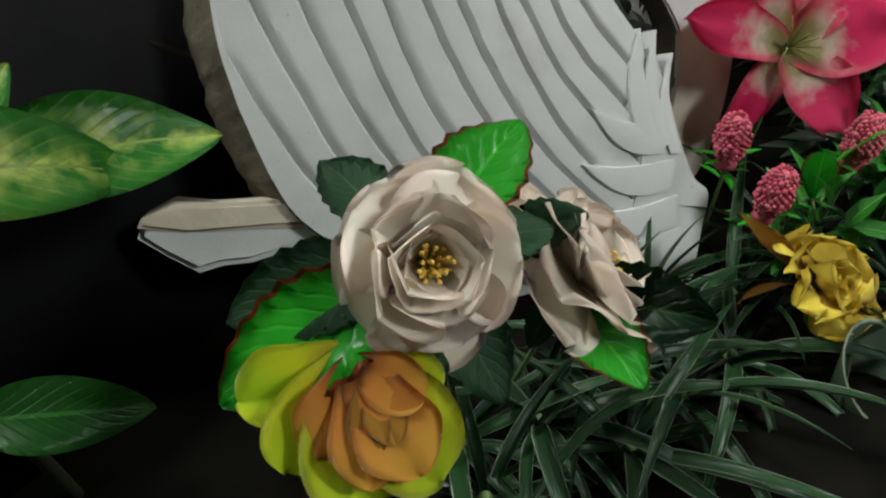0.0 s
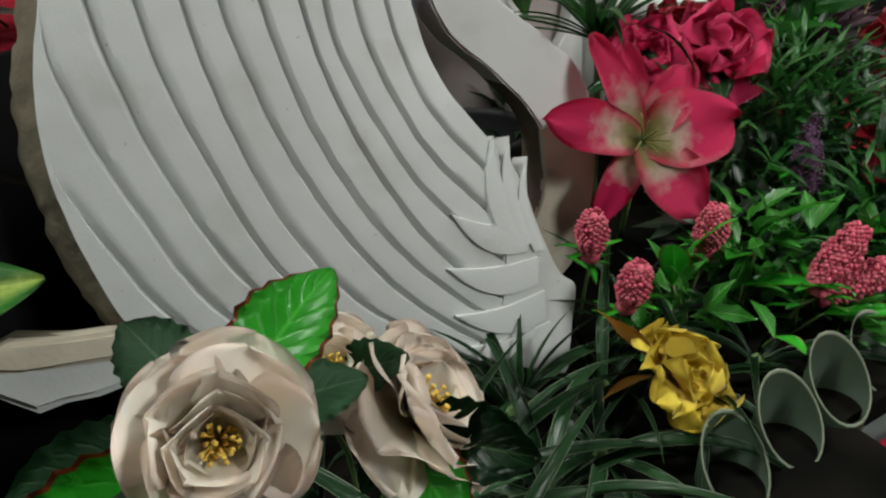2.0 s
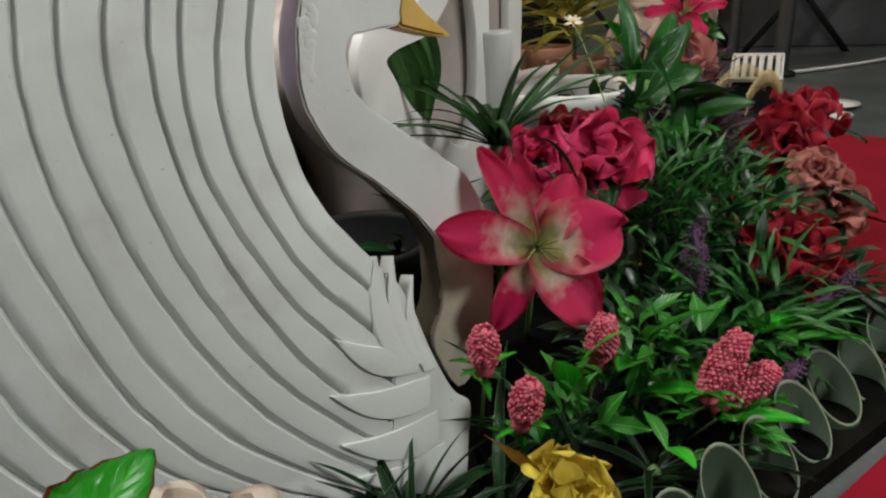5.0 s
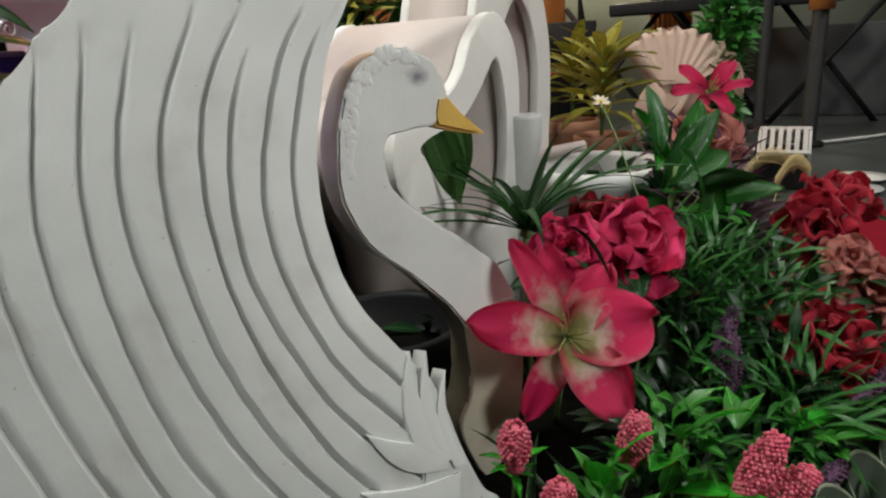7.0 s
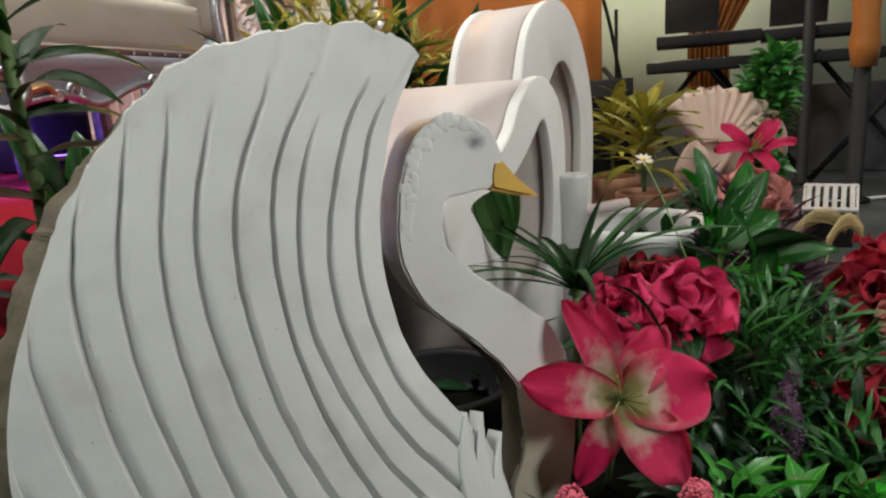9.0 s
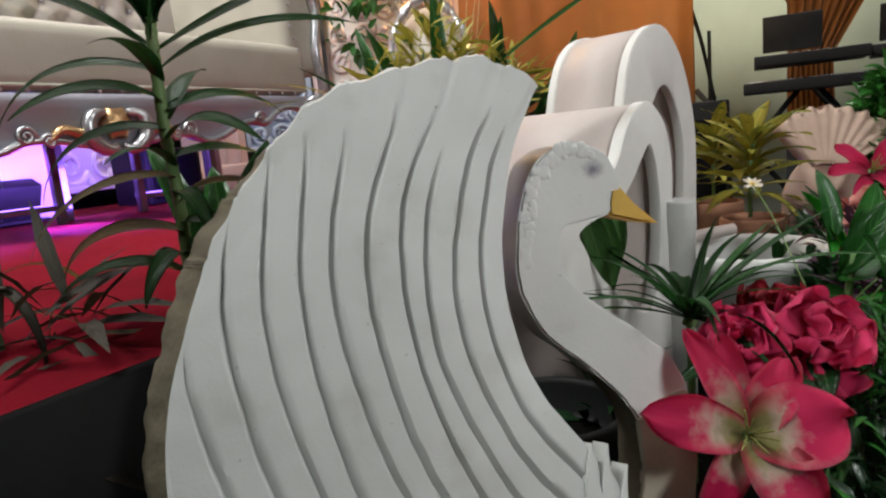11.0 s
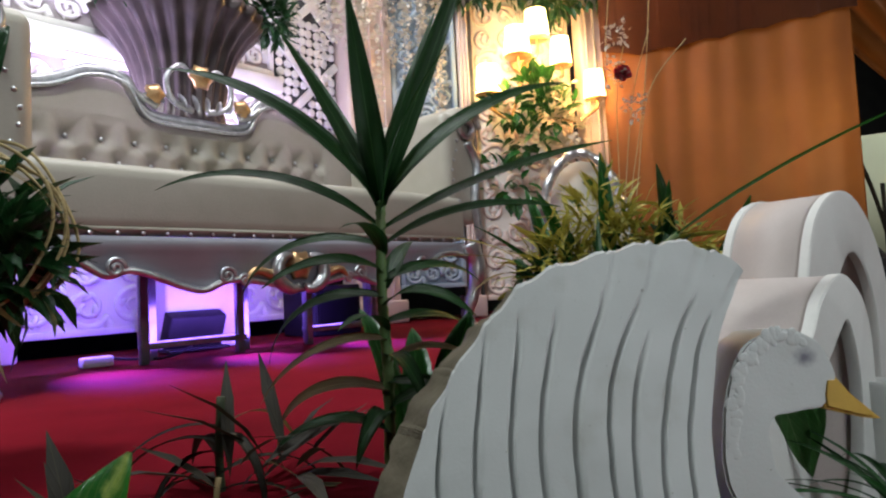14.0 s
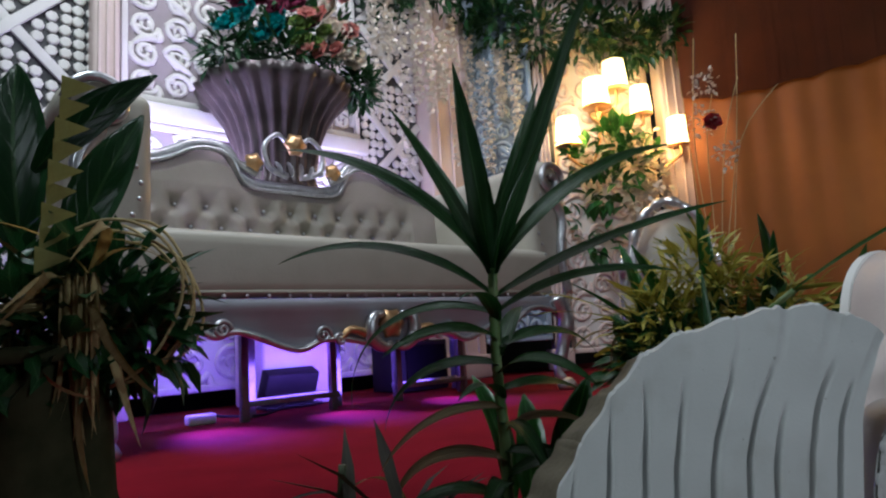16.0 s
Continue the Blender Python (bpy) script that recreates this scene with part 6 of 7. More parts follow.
for u, aim_u, power in ((0.50, 0.72, 26.0), (1.36, 1.18, 17.0)):
    lamp("led_glow", "AREA", STAGE @ look((u, 0.90, 0.86), (aim_u, 1.2, 1.35)), power, (0.82, 0.68, 1.0), 0.25)
for u in (0.35, 0.85, 1.35):
    led_spot = lamp("led_glow", "SPOT", STAGE @ look((u, 0.55, 0.28), (u, 0.16, 0.0)), 130.0, (0.36, 0.07, 1.0), 0.05)
    led_spot.data.spot_size, led_spot.data.spot_blend = radians(44), 0.9


# ---------------------------------------------------------------- stage: backdrop
def spiral(cx, cy, r, turn, start, n=16, loops=1.6):
    return [(cx + r * (1 - 0.82 * k / n) * math.cos(start + turn * loops * 6.283 * k / n), cy + r * (1 - 0.82 * k / n) * math.sin(start + turn * loops * 6.283 * k / n), 0) for k in range(n + 1)]


def carving(w, h, cell, seed, radius):
    """Carved scrollwork for a panel of that size: curling vines with leaf buds, on the xy plane."""
    rnd = random.Random(seed)
    bm = bmesh.new()
    nx, ny = max(1, round(w / cell)), max(1, round(h / cell))
    for i in range(nx):
        for j in range(ny):
            cx, cy = (i + 0.5) * w / nx, (j + 0.5) * h / ny
            turn = 1 if (i + j) % 2 else -1
            start = rnd.uniform(-0.5, 0.5) + (j % 2) * 2.6
            line = spiral(cx, cy, cell * 0.46, turn, start)
            join(bm, tube(line, radius, 6, 26, taper=lambda f: 1.15 - 0.5 * f))
            a = line[0]
            join(bm, tube([a, ((a[0] + cx) / 2 + cell * 0.25, a[1] + cell * 0.3 * turn, 0), (cx + cell * 0.5, cy + cell * 0.5 * turn, 0)], radius * 1.1, 6, 8, taper=lambda f: 0.4 + math.sin(math.pi * f)))
            for q in range(3):
                ball = bmesh.new()
                b = line[4 + 3 * q]
                bmesh.ops.create_icosphere(ball, subdivisions=1, radius=1, matrix=Matrix.Translation((b[0] * 0.8 + cx * 0.2, b[1] * 0.8 + cy * 0.2, 0)) @ Matrix.Rotation(q + start, 4, "Z") @ Matrix.Diagonal((radius * 2.6, radius * 1.2, radius, 1)))
                join(bm, ball)
    return bm


def panel(name, label, m, w, h, board, relief, cell, seed, radius=0.012, border=0.03):
    ob = thing(name, label, "wall panel", m, kind="structure")
    part("board", box(w, 0.03, h, pose(w / 2, 0, h / 2), 0.003), board, ob)
    part("carving", carving(w - 2 * border, h - 2 * border, cell, seed, radius), relief, ob, "carved scrollwork", pose(border, -0.018, border, 90))
    for x, z, sx, sz in ((w / 2, border / 2, w, border), (w / 2, h - border / 2, w, border), (border / 2, h / 2, border, h - 2 * border - 0.004), (w - border / 2, h / 2, border, h - 2 * border - 0.004)):
        part("moulding", box(sx, 0.035, sz, pose(x, -0.022, z), 0.006), relief, ob)
    return ob


def at_wall(u, z, v=1.18):
    return STAGE @ pose(u, v, z)


panel("wall_panel_1", "white carved wainscot panel behind the sofa", at_wall(-0.30, 0.08), 2.0, 0.42, WHITE_WOOD, WHITE_WOOD, 0.2, 1, 0.014)
panel("wall_panel_2", "white carved panel behind the sofa back", at_wall(0.30, 0.62), 1.28, 0.70, GREY_PINK_SHADED, WHITE_WOOD, 0.17, 2, 0.014)
panel("wall_panel_3", "tall white carved panel behind the urn", at_wall(0.30, 1.42), 1.28, 1.6, GREY_PINK_SHADED, WHITE_WOOD, 0.145, 3, 0.0135)
solid("wall_rail", box(1.36, 0.07, 0.09, pose(0.94, 1.15, 1.37), 0.012), WHITE_WOOD, "white moulded rail across the backdrop", "rail", STAGE, kind="structure")


def lattice(m, w, h, seed, label):
    """Dark board with white diagonal bars and pierced lace fields."""
    ob = thing("wall_lattice", label, "wall panel", m, kind="structure")
    part("board", box(w, 0.03, h, pose(w / 2, 0, h / 2), 0.003), GREY_BOARD, ob)
    rnd = random.Random(seed)
    lace = bmesh.new()
    step = 0.052
    for i in range(int(w / step)):
        for j in range(int(h / step)):
            x, z = (i + 0.5) * step + rnd.uniform(-0.006, 0.006), (j + 0.5) * step
            d = min(abs(((x + z) / 0.5) % 1 - 0.5), abs(((x - z) / 0.5) % 1 - 0.5))
            if d > 0.1:
                join(lace, lathe([(0.014, 0), (0.025, 0), (0.025, 0.012), (0.014, 0.012)], 7, pose(x, -0.016, z, 90)))
    tagged(part("lace", lace, WHITE_WOOD, ob, "pierced white lace field"), kind="stuff")
    for s in (-1, 1):
        for k in range(-6, 9):
            # bars at 45 degrees, clipped to the board
            c = 0.25 + 0.5 * k
            x0, x1 = (max(0, -c), min(w, h - c)) if s > 0 else (max(0, c - h), min(w, c))
            if x1 - x0 > 0.05:
                z0, z1 = (x0 + c, x1 + c) if s > 0 else (c - x0, c - x1)
                mid = ((x0 + x1) / 2, (z0 + z1) / 2)
                part("bar", box(math.hypot(x1 - x0, z1 - z0), 0.02 + 0.004 * s, 0.045, pose(mid[0], -0.03, mid[1], 0, -45 * s, 0), 0.003), WHITE_WOOD, ob)
    return ob


lattice(at_wall(1.60, 0.4), 0.42, 2.6, 5, "dark lattice panel with white diagonal bars")
lattice(at_wall(-0.62, 0.4), 0.84, 2.6, 6, "dark lattice panel with white diagonal bars")


def column(name, label, m, w, h):
    ob = thing(name, label, "column", m, kind="structure")
    part("shaft", box(w, 0.14, h, pose(w / 2, 0, h / 2), 0.02, 3), PINK_BOARD, ob)
    for k in range(3):
        part("fillet", box(0.012, 0.02, h - 0.3, pose(w * (0.2 + 0.3 * k), -0.075, h / 2), 0.004), PINK_BOARD, ob)
    part("plinth", box(w + 0.06, 0.2, 0.14, pose(w / 2, 0, 0.07), 0.012), PINK_BOARD, ob)
    return ob


column("column_1", "pinkish white square column of the backdrop", at_wall(2.03, 0, 1.12), 0.36, 3.1)
column("column_2", "pinkish white narrow pilaster beside the carved panel", at_wall(0.17, 0, 1.14), 0.11, 3.1)
SIDE = pose(0.27, 4.12, 0.41, 0, 0, 4)
panel("wall_panel_4", "tall blue-grey carved panel beside the column", SIDE @ pose(0.0, 0, 0.2), 0.43, 2.5, surface("blue_grey_ground", (0.2, 0.26, 0.32), (0.15, 0.2, 0.26), 0.7, 6, bump=0.15, grain=120), BLUE_GREY, 0.13, 4, 0.012)
panel("wall_panel_5", "carved white panel behind the wall lamps", SIDE @ pose(0.56, 0.12, 0.1), 0.72, 2.9, WHITE_WOOD, PINK_BOARD, 0.17, 7, 0.012)
column("column_3", "slim white post beside the lamp panel", SIDE @ pose(0.45, 0.06, 0), 0.08, 3.0)
column("column_4", "slim carved post at the end of the backdrop", SIDE @ pose(1.30, 0.0, 0), 0.20, 3.0)
solid("trim", box(0.03, 0.05, 3.0, pose(0.545, 0.04, 1.5), 0.004), GREY_BOARD, "dark edge strip beside the lamp panel", "trim", SIDE, kind="structure")
solid("canopy_edge", box(1.4, 0.3, 0.12, pose(0.9, -0.06, 2.62, 0, 4, 0), 0.02), WHITE_WOOD, "white moulded head board over the lamps", "canopy", SIDE, kind="structure")

# wall lamps with warm shades
SHADE_GLOW = glow("lit_lamp_shade", (1.0, 0.68, 0.25), 16)
sconce = thing("wall_lamp", "gilded wall lamp with four lit warm shades", "lamp", SIDE @ pose(0, -0.06, 0))
part("back_plate", lathe([(0.09, 0), (0.08, 0.02), (0.02, 0.04)], 20, pose(0.92, 0.12, 1.72, 90)), GOLD, sconce)
for x, z, s in ((0.62, 1.52, 1.0), (0.83, 1.78, 1.05), (0.97, 1.90, 1.0), (1.13, 1.72, 0.85), (1.36, 1.50, 0.85)):
    part("arm", tube([(0.92, 0.08, 1.70), ((x + 0.92) / 2, -0.05, z - 0.22), (x, -0.06, z - 0.16), (x, -0.06, z - 0.08)], 0.011, 8, 18), GOLD, sconce)
    sh = part("shade", lathe([(0.085 * s, -0.09), (0.068 * s, 0.10), (0.066 * s, 0.10), (0.083 * s, -0.09)], 24, pose(x, -0.06, z)), SHADE_GLOW, sconce, "lit cream lamp shade")
    part("rim", lathe([(0.086 * s, -0.093), (0.088 * s, -0.09), (0.086 * s, -0.084)], 24, pose(x, -0.06, z)), GOLD, sh)
for x, z in ((0.66, 1.45), (0.95, 1.68), (1.24, 1.42)):
    m = SIDE @ pose(x, -0.24, z)
    lamp("lamp_bulb", "POINT", m, 22, (1.0, 0.50, 0.12), 0.07)
# added fill lamps, not seen, that brighten the urn panel and the side panels
for eye, target, power in (((-0.3, 2.2, 3.3), (-0.55, 3.25, 1.9), 34), ((0.1, 2.9, 3.3), (0.35, 4.1, 1.7), 34)):
    lamp("backdrop_fill", "AREA", look(eye, target), power, (1.0, 0.88, 0.84), 0.3)

# dark roof and enclosing walls, added to block stray light
solid("ceiling", box(13, 11.4, 0.08, pose(1.9, 1.9, 3.75)), surface("dark_roof", (0.05, 0.03, 0.025), (0.07, 0.04, 0.03), 0.8, 3), "dark roof added over stage and yard", "ceiling", kind="structure")
for nm, m, w in (("wall_left", pose(-3.6, 1.9, 1.8, 0, 0, 90), 10.9), ("wall_right", pose(7.4, 1.9, 1.8, 0, 0, 90), 10.9), ("wall_front", pose(1.5, -3.6, 1.8), 11.5), ("wall_back", pose(1.9, 7.4, 1.8), 13.0)):
    solid(nm, box(w, 0.1, 3.7, m), GREY_BOARD, "dark wall added to close the yard", "wall", kind="structure")


# orange curtain between backdrop and house
def curtain(name, label, m, w, h, folds, depth, material, sweep=0.0):
    bm = bmesh.new()
    rows = []
    for i in range(121):
        f = i / 120
        col = []
        for j in range(21):
            g = j / 20
            gather = 1 - sweep * math.sin(math.pi * min(1, g * 1.3)) * f
            fold = depth * math.sin(f * folds * 6.283 + 1.3 * math.sin(3 * g)) * (0.5 + 0.5 * g) + 0.4 * depth * math.sin(f * folds * 2.7 * 6.283 + 2 * g)
            col.append(bm.verts.new((w * f * gather, fold, h * (1 - g) - 0.03 * math.sin(f * 5 * 3.14) * (1 - g))))
        rows.append(col)
    for a, b in zip(rows, rows[1:]):
        for j in range(20):
            bm.faces.new((a[j], a[j + 1], b[j + 1], b[j]))
    bmesh.ops.solidify(bm, geom=bm.faces[:], thickness=0.006)
    return solid(name, bm, material, label, "curtain", m)


curtain("curtain", "orange satin curtain hanging beside the backdrop", pose(1.68, 4.05, 0.06, 0, 0, -32), 1.42, 3.3, 3, 0.014, ORANGE_CLOTH)
sweep = bmesh.new()
rows = []
for j in range(41):
    z = 0.45 + 2.0 * j / 40
    x0 = 0.69 - max(0.0, z - 1.27) * 0.75
    x1 = 0.96 + max(0.0, z - 0.9) * 0.55 + 0.05 * max(0.0, 0.9 - z)
    rows.append([sweep.verts.new((x0 + (x1 - x0) * i / 60, 0.025 * math.sin(i * 0.95 + 0.6 * math.sin(3 * z)) + 0.012 * math.sin(i * 2.3 + z), z)) for i in range(61)])
for a, b in zip(rows, rows[1:]):
    for i in range(60):
        sweep.faces.new((a[i], a[i + 1], b[i + 1], b[i]))
bmesh.ops.solidify(sweep, geom=sweep.faces[:], thickness=0.006)
solid("curtain", sweep, ORANGE_CLOTH, "orange satin drape gathered and swept to the side", "curtain", pose(3.25, 3.9, 0, 0, 0, -40))
# added lamp, out of sight, that brightens the orange curtain
lamp("curtain_fill", "AREA", look((2.4, 2.75, 1.25), (2.6, 3.5, 1.9)), 10, (1.0, 0.72, 0.32), 0.3)
# unseen fill lamp added to lift the pale house wall
lamp("house_wall_fill", "AREA", look((3.9, 3.6, 3.3), (4.0, 4.6, 1.4)), 52, (1.0, 0.98, 0.8), 0.5)


# maroon sheet with a scalloped hem, added for the shadow across the curtain's top
hem = bmesh.new()
lower = [hem.verts.new((1.45 * k / 72, -0.03 + 0.006 * math.sin(k * 0.5), 2.02 + 0.07 * (k / 72) - 0.10 * math.exp(-k / 6) * -1 + 0.022 * abs(math.sin(k * 0.26)))) for k in range(73)]
upper = [hem.verts.new((1.45 * k / 72, -0.03, 3.4)) for k in range(73)]
for k in range(72):
    hem.faces.new((lower[k], lower[k + 1], upper[k + 1], upper[k]))
bmesh.ops.solidify(hem, geom=hem.faces[:], thickness=0.004)
solid("shade_sheet", hem, surface("maroon_shade", (0.10, 0.022, 0.010), (0.07, 0.016, 0.008), 0.7, 4, bump=0.15, grain=200), "dark maroon sheet standing in for shade on the curtain top", "curtain", pose(1.68, 4.05, 0, 0, 0, -32), kind="structure")


# ---------------------------------------------------------------- stage: urn, plants, second chair
urn = thing("urn", "tall fluted silver-grey urn behind the sofa", "urn", STAGE @ pose(0.94, 0.92, -0.05))
part("pedestal", box(0.34, 0.3, 0.97, pose(0, 0, 0.535), 0.015), WHITE_WOOD, urn)
flute = lambda a, k: 1 + 0.06 * math.cos(24 * a) * math.sin(math.pi * min(1, k * 1.2))
part("body", lathe([(0.19, 1.02), (0.20, 1.04), (0.175, 1.08), (0.18, 1.16), (0.195, 1.26), (0.232, 1.36), (0.285, 1.44), (0.345, 1.50), (0.37, 1.545), (0.34, 1.545), (0.2, 1.45), (0.001, 1.44)], 144, wave=flute), surface("pewter_glaze", (0.085, 0.066, 0.066), (0.045, 0.036, 0.038), 0.34, 14, metal=0.3, bump=0.2), urn)


def small_flowers(label, spots, size, material, seed, name="bouquet"):
    """Heads of cloth flowers set close together; each is a part."""
    rnd = random.Random(seed)
    ob = thing(name, label, "flowers", Matrix.Translation(spots[0]))
    base = Vector(spots[0])
    variants = []
    for i in range(2):
        bm = bmesh.new()
        for n, l, w, tilt, bend in ((6, 1.0, 0.9, 10, -0.5), (5, 0.8, 0.8, 40, -0.5), (3, 0.5, 0.6, 66, -0.3)):
            for k in range(n):
                join(bm, blade(size * l, size * w, "petal", bend, 0.1, 5, 0.08, 0.3, across=2, seed=k + i), pose(0, 0, 0, 0, 0, 360 * k / n + 30 * i + tilt) @ pose(0, 0, 0, tilt))
        variants.append(to_mesh(bm, "flower_head", material))
    for p in spots:
        part("flower_head", rnd.choice(variants), None, ob, m=face_to(Vector(p) - base, (rnd.uniform(-0.8, 0.4), -1, rnd.uniform(0.0, 0.9)), rnd.uniform(0, 360)))
    return ob


TEAL = petal_material("teal_cloth", (0.01, 0.26, 0.27), (0.02, 0.36, 0.36))
LIMEG = petal_material("lime_green_cloth", (0.2, 0.32, 0.06), (0.28, 0.4, 0.1))
PLUM = petal_material("plum_cloth", (0.2, 0.02, 0.06), (0.28, 0.03, 0.1))
rnd = random.Random(12)
in_urn = lambda du, dv, dz: tuple(STAGE @ Vector((0.92 + du, 0.92 + dv, 1.55 + dz)))
small_flowers("teal cloth flowers in the urn", [in_urn(-0.30 + 0.055 * k, -0.20 + 0.02 * (k % 2), 0.10 + 0.06 * (k % 3)) for k in range(6)], 0.075, TEAL, 1)
small_flowers("lime green and yellow cloth flowers in the urn", [in_urn(0.02 + 0.05 * (k % 4), -0.24, 0.12 + 0.07 * (k // 3)) for k in range(7)], 0.05, LIMEG, 2)
small_flowers("plum red cloth flowers in the urn", [in_urn(-0.22 + 0.09 * k, -0.18, 0.27 + 0.04 * (k % 2)) for k in range(5)], 0.07, PLUM, 3)
small_flowers("pale pink cloth flowers in the urn", [in_urn(0.06 + 0.08 * (k % 4), -0.26, 0.06 + 0.1 * (k // 3) + 0.02 * k) for k in range(8)], 0.055, SALMON, 4)
small_flowers("cream cloth flowers in the urn", [in_urn(0.22 + 0.06 * (k % 3), -0.22, 0.10 + 0.12 * (k // 3)) for k in range(7)], 0.075, CREAM, 5)
leaf_stuff("foliage", "dark green leaves spilling over the urn rim", [in_urn(-0.25, -0.1, 0.05) + (0.14,), in_urn(0.0, -0.15, 0.06) + (0.16,), in_urn(0.28, -0.12, 0.06) + (0.17,), in_urn(0.42, -0.15, 0.0) + (0.1,), in_urn(0, 0, 0.3) + (0.22,), in_urn(0.3, 0, 0.3) + (0.2,)], 1500, 0.075, 0.022, LEAF_DARK, 8)
# garlands: greenery and white hanging blossom over the columns
wall_pt = lambda u, z, v=0.98: tuple(STAGE @ Vector((u, v, z)))
side_pt = lambda u, z, v=-0.12: tuple(SIDE @ Vector((u, v, z)))
leaf_stuff("garland", "dark green leaf garland along the top of the backdrop", [wall_pt(1.7, 2.35) + (0.2,), wall_pt(2.1, 2.5) + (0.25,), wall_pt(2.4, 2.45) + (0.2,), side_pt(0.2, 2.3) + (0.22,), side_pt(0.5, 2.2) + (0.22,), side_pt(0.85, 2.25) + (0.2,), side_pt(1.1, 2.15) + (0.2,), side_pt(1.35, 2.2) + (0.16,)], 2600, 0.085, 0.034, LEAF_DARK, 9)
BLOSSOM = leaf_material("white_blossom", (0.68, 0.64, 0.56), (0.78, 0.74, 0.66), (0.78, 0.74, 0.66), 0.8, 0.01, 2)
strands = []
for k in range(11):
    top_z, length = 2.2 + 0.1 * math.sin(k * 2.1), (0.75, 0.45, 0.95, 0.6)[k % 4]
    for j in range(12):
        p = wall_pt(1.55 + 0.1 * k, top_z - length * j / 12, 0.92) if k < 7 else side_pt(0.0 + 0.1 * (k - 7), top_z - 0.1 - length * j / 12)
        strands.append(p + (0.028,))
leaf_stuff("wisteria", "hanging strands of white cloth wisteria", strands, 2800, 0.03, 0.024, BLOSSOM, 10, "flowers")
leaf_stuff("vine", "leafy vine with pale leaves round the wall lamps", [side_pt(0.72, 1.35) + (0.14,), side_pt(0.85, 1.15) + (0.18,), side_pt(0.95, 1.45) + (0.14,), side_pt(0.7, 0.85) + (0.2,), side_pt(1.05, 1.3) + (0.16,)], 230, 0.11, 0.06, LEAF_GREEN, 11)
leaf_stuff("vine", "white and cream cloth blossoms on the lamp panel", [side_pt(1.08, 1.42) + (0.13,), side_pt(1.15, 1.2) + (0.15,), side_pt(1.05, 1.05) + (0.14,)], 420, 0.05, 0.04, BLOSSOM, 12)


def arm_chair(m):
    """The crest of a second silver chair that shows over the plants."""
    ob = thing("armchair", "silver carved armchair with beige back beside the sofa", "chair", m)
    part("backrest", slab(smooth_line([(-0.2, 0.45), (0.2, 0.45), (0.22, 0.8), (0.14, 1.0), (0.0, 1.08), (-0.14, 1.0), (-0.22, 0.8)], 40)[:-1], 0.08, 0.01), LEATHER, ob, m=pose(0, 0.25, 0, 84))
    part("back_frame", tube([(-0.22, 0.22, 0.45), (-0.24, 0.23, 0.8), (-0.15, 0.25, 1.02), (0, 0.25, 1.11), (0.15, 0.25, 1.02), (0.24, 0.23, 0.8), (0.22, 0.22, 0.45)], 0.028, 8, 60, taper=lambda f: 1 + 0.2 * math.sin(f * 60)), SILVER, ob)
    part("seat_cushion", box(0.56, 0.52, 0.14, pose(0, 0, 0.46), 0.04, 3), LEATHER, ob)
    for x in (-0.26, 0.26):
        part("arm", tube([(x, 0.24, 0.72), (x, 0.0, 0.74), (x, -0.22, 0.70), (x, -0.25, 0.62), (x, -0.18, 0.6)], 0.026, 8, 30), SILVER, ob)
        for y in (-0.22, 0.22):
            part("leg", tube([(x, y, 0.62), (x * 1.05, y, 0.3), (x, y, 0.12), (x * 1.04, y * 1.05, 0.0)], 0.028, 8, 20, taper=lambda f: 1.1 - 0.4 * f), SILVER, ob)
    return ob


arm_chair(pose(1.12, 3.1, 0.41, 0, 0, -22) @ Matrix.Diagonal((0.8, 0.8, 0.8, 1)))

# plants between sofa and chair
tub = pot("terracotta pot of the mixed plants beside the sofa", (0.60, 1.66, 0.41), 0.11, 0.17, TERRACOTTA)
mixed = thing("mixed_plant", "yellowing grass and green leaves in a pot", "plant", Matrix.Translation((0.60, 1.66, 0.52)))
rnd = random.Random(33)
for i in range(46):
    a = i * 2.4
    mesh = (DRY_BLADE + CROTON_LEAF + BROAD_LEAF[:1] + GREEN_BLADE[:1])[rnd.choice((0, 1, 2, 2, 3, 4, 5, 6))]
    leaf(mixed, mesh, (0.60 + 0.05 * math.cos(a), 1.66 + 0.05 * math.sin(a), 0.55 + 0.002 * i), (math.cos(a), math.sin(a), rnd.uniform(0.2, 1.6)), rnd.uniform(-40, 40), rnd.uniform(0.8, 1.5))
leaf_stuff("foliage", "yellow-green fern leaves beside the sofa", [(0.56, 1.62, 0.68, 0.14), (0.68, 1.55, 0.68, 0.13), (0.5, 1.6, 0.64, 0.1), (0.78, 1.5, 0.66, 0.12), (0.62, 1.6, 0.78, 0.1)], 850, 0.08, 0.014, LEAF_CROTON, 13)
leaf_stuff("foliage", "dark green leaves under the yellow ferns", [(0.58, 1.58, 0.58, 0.14), (0.72, 1.5, 0.58, 0.13), (0.48, 1.6, 0.56, 0.1)], 500, 0.08, 0.025, LEAF_DARK, 14)
heli = thing("heliconia", "upright broad green leaves in the mixed pot", "plant", Matrix.Translation((0.60, 1.55, 0.5)))
TALL_LEAF = shared(blade(0.30, 0.055, "oval", 0.25, 0.25, 14, 0.02), "leaf", LEAF_GREEN)
for d, s, p in (((0.1, -0.1, 1), 1.3, (0.60, 1.55, 0.56)), ((-0.25, 0, 1), 1.0, (0.55, 1.57, 0.58)), ((0.35, -0.1, 1), 1.1, (0.68, 1.5, 0.55)), ((-0.1, 0.1, 1), 1.1, (0.5, 1.6, 0.56)), ((0.2, 0.2, 1), 1.3, (0.72, 1.45, 0.55)), ((0.6, -0.2, 0.9), 1.0, (0.75, 1.4, 0.55))):
    leaf(heli, TALL_LEAF, p, d, 20, s, up=(0.1, -1, 0.2))
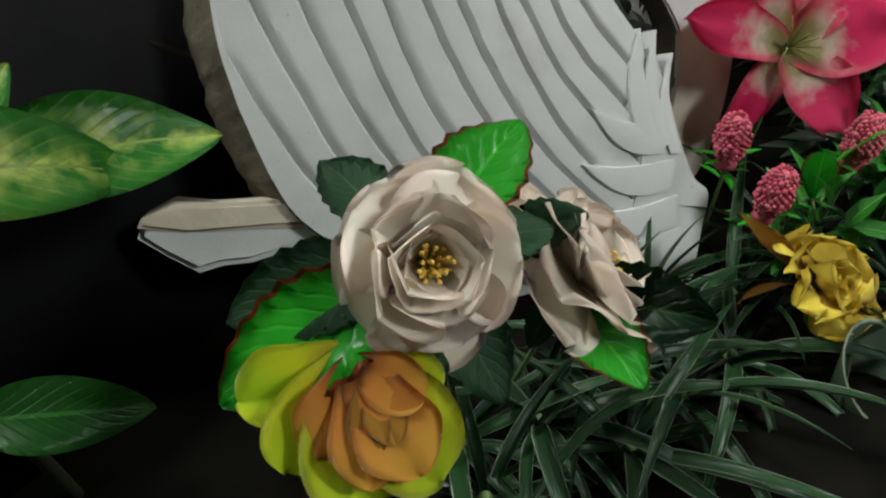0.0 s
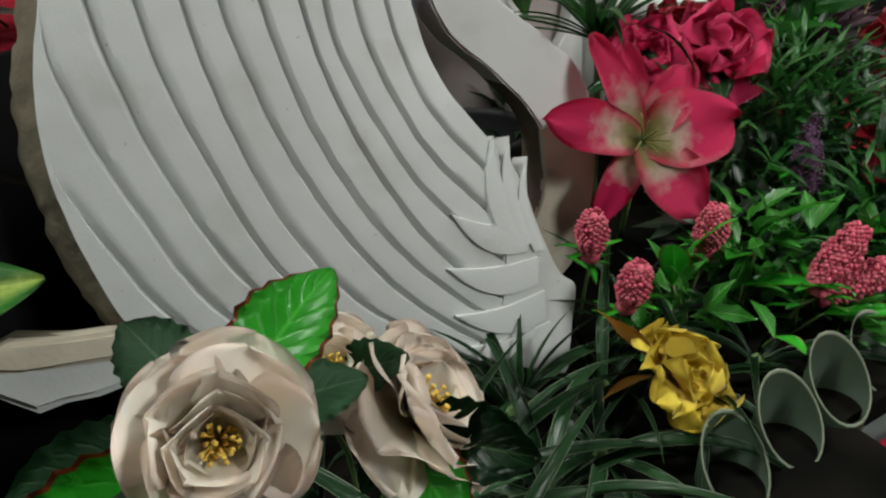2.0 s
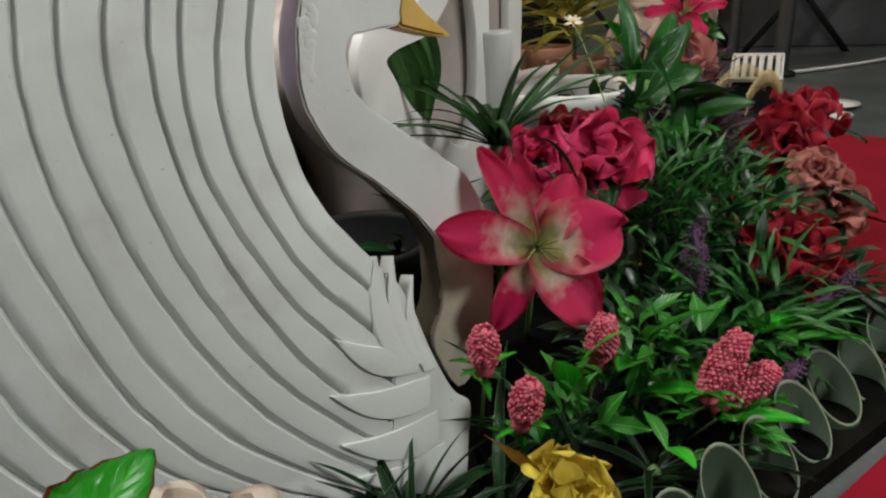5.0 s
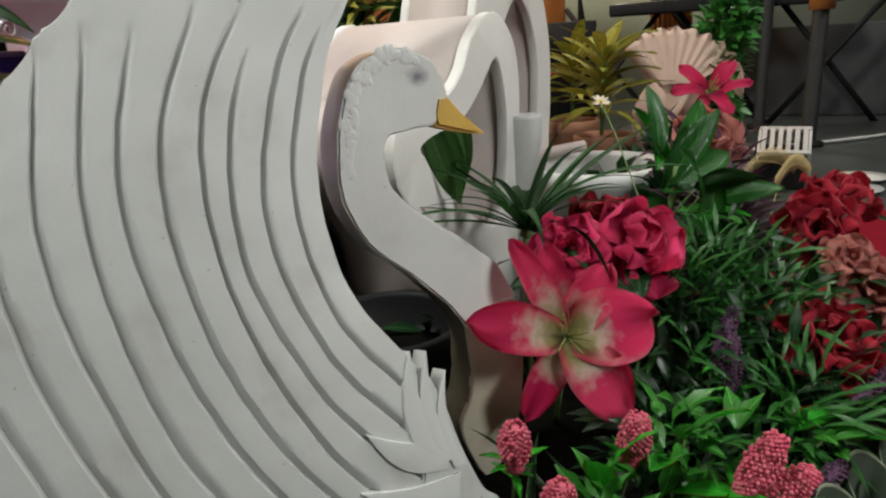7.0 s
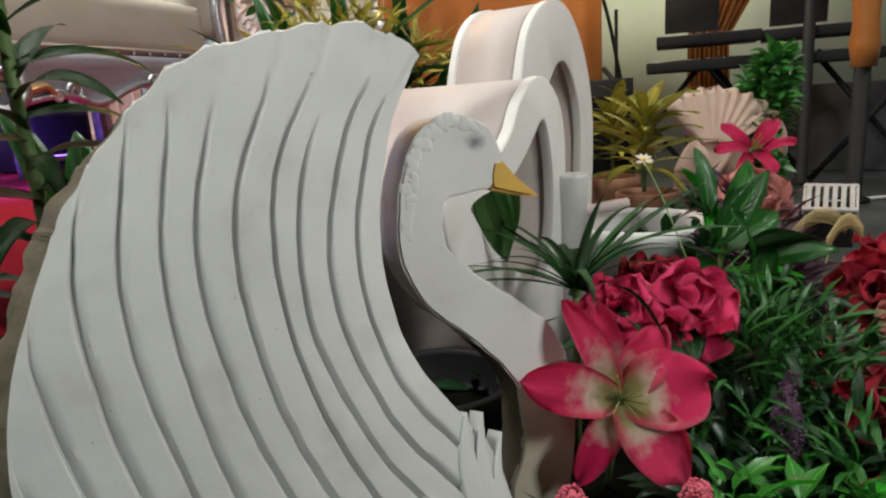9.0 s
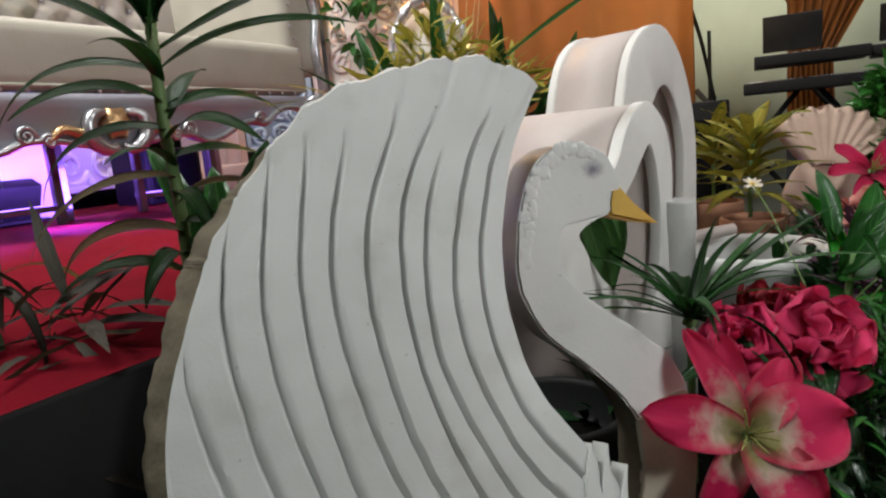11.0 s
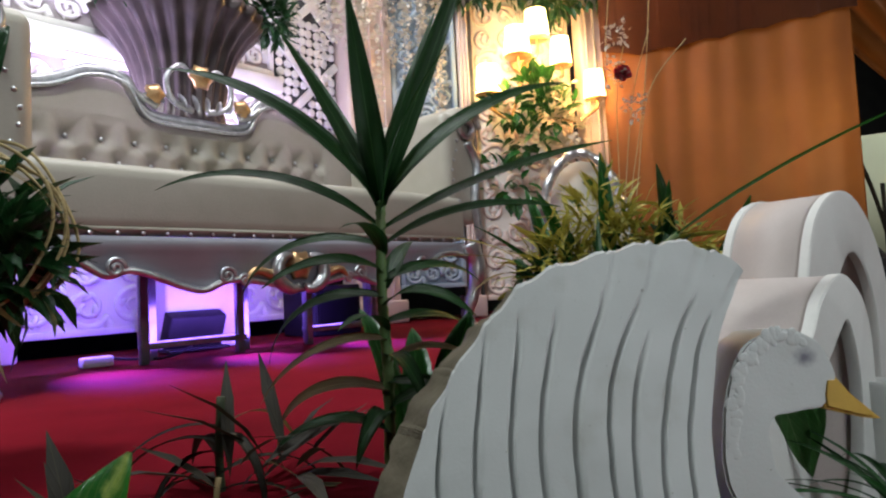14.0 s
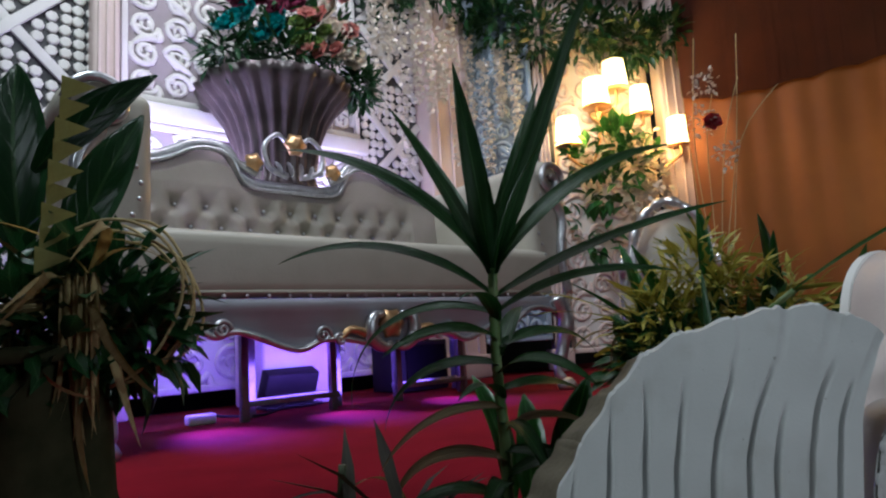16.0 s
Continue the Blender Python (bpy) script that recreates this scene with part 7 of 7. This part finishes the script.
twig = thing("dried_twigs", "thin pale twigs with tiny red and cream flowers", "twigs", Matrix.Translation((0.86, 2.1, 0.45)))
for k in range(6):
    stem(twig, [(0.86, 2.1, 0.45), (0.85 + 0.02 * k, 2.08, 0.9), (0.84 + 0.035 * k + 0.02 * math.sin(5 * k), 2.07, 1.25), (0.82 + 0.06 * k + 0.05 * math.sin(3 * k), 2.05, 1.5 + 0.12 * math.sin(2 * k))], 0.0016, STRAW)
leaf_stuff("blossom", "tiny cream and red blossoms on the twigs", [(0.88, 2.05, 1.32, 0.06), (0.95, 2.05, 1.2, 0.05), (0.9, 2.05, 1.45, 0.05)], 170, 0.017, 0.012, BLOSSOM, 15, "flowers")
small_flowers("single red cloth flower among the twigs", [(0.90, 2.02, 1.30)], 0.035, CRIMSON, 6)

# plaited palm decoration at the other end of the sofa
stump = thing("pedestal", "mossy dark wooden stump carrying the palm decoration", "pedestal", Matrix.Translation((-0.62, 0.97, 0.41)))
moss = surface("mossy_wood", (0.026, 0.03, 0.014), (0.06, 0.058, 0.03), 0.95, 16, bump=0.7, grain=70, spec=0.1)
part("trunk", lathe([(0.105, 0), (0.092, 0.06), (0.088, 0.2), (0.09, 0.25)], 22, wave=lambda a, k: 1 + 0.05 * math.sin(5 * a + 3 * k)), moss, stump)
part("top_board", lathe([(0.085, 0.251), (0.105, 0.253), (0.107, 0.268), (0.1, 0.275), (0.001, 0.275)], 26), moss, stump)
decor = thing("palm_decoration", "dried plaited palm decoration with green leaves", "decoration", Matrix.Translation((-0.57, 1.0, 0.68)))
b0 = Vector((-0.57, 1.0, 0.68))
for k in range(5):
    r = 0.125 + 0.016 * math.sin(3 * k)
    part("palm_strip", tube([(0.03 + r * math.cos(a) * (1 + 0.08 * math.sin(3 * a + k)), 0.02 * k - 0.05, 0.06 + r * math.sin(a) * (1 + 0.1 * math.sin(2 * a + 2 * k))) for a in (6.283 * (j / 14) * 0.8 - 1.4 + 0.12 * k for j in range(15))], 0.0026, 5, 42), STRAW, decor)
PALE_PALM = surface("pale_palm", (0.45, 0.44, 0.16), (0.34, 0.32, 0.1), 0.7, 40, bump=0.3, grain=160)
STRIP = [shared(blade(0.30, 0.020, "long", b, 0.15, 14, 0.03, twist=0.6, seed=i), "palm_strip", STRAW) for i, b in enumerate((0.5, 1.2, 2.0))]
rnd = random.Random(3)
for k in range(22):
    a = rnd.uniform(0, 6.283)
    down = k % 3 == 0
    leaf(decor, STRIP[k % 3], b0 + Vector((rnd.uniform(-0.06, 0.04), -0.06, 0.10)), (0.5 * math.cos(a), -0.3, -1.0 if down else rnd.uniform(-0.8, 0.6)), rnd.uniform(-50, 50), rnd.uniform(0.6, 1.05), "palm_strip")
for k in range(12):
    leaf(decor, STRIP[0], b0 + Vector((0.03 + 0.004 * k - 0.02, -0.10, 0.09 + 0.006 * (k % 3))), (0.10 * math.sin(k * 1.7) + 0.12, -0.12, -1.0), 25 * math.sin(k * 2.3), 0.62 + 0.05 * (k % 4), "palm_strip")
for k in range(6):
    leaf(decor, STRIP[k % 2], b0 + Vector((-0.01, -0.11, 0.08 - 0.006 * k)), (-1.0, -0.15, -0.12 - 0.035 * k), 20 * k, 0.75, "palm_strip")
for k in range(9):
    zig = bmesh.new()
    s = 1 if k % 2 else -1
    vs = [zig.verts.new(p) for p in ((-0.012, 0, 0), (0.034, 0, 0.019), (-0.012, 0, 0.038))]
    zig.faces.new(vs)
    bmesh.ops.solidify(zig, geom=zig.faces[:], thickness=0.004)
    bmesh.ops.recalc_face_normals(zig, faces=zig.faces[:])
    part("plaited_tooth", zig, PALE_PALM, decor, m=pose(0.005 + 0.004 * k, -0.135, 0.10 + 0.03 * k, 0, 0, -8 if s > 0 else 8), smooth=False)
BANANA = shared(blade(0.34, 0.11, "oval", 0.5, 0.25, 18, 0.03, across=6), "leaf", LEAF_DARK)
for p, d, s in (((-0.60, 0.98, 0.80), (0.35, 0.0, 1.0), 0.85), ((-0.66, 0.97, 0.82), (-0.15, 0, 1.0), 1.1), ((-0.64, 0.96, 0.95), (0.55, -0.1, 0.5), 0.7), ((-0.72, 0.95, 0.75), (-0.5, -0.1, 1.0), 0.8)):
    leaf(decor, BANANA, p, d, 0, s, up=(0.2, -1, 0.25))
leaf_stuff("foliage", "dark green leaves inside the palm decoration", [(-0.55, 0.99, 0.74, 0.11), (-0.62, 0.97, 0.72, 0.12), (-0.70, 0.95, 0.7, 0.14), (-0.5, 1.0, 0.70, 0.08)], 700, 0.07, 0.026, LEAF_DARK, 16)
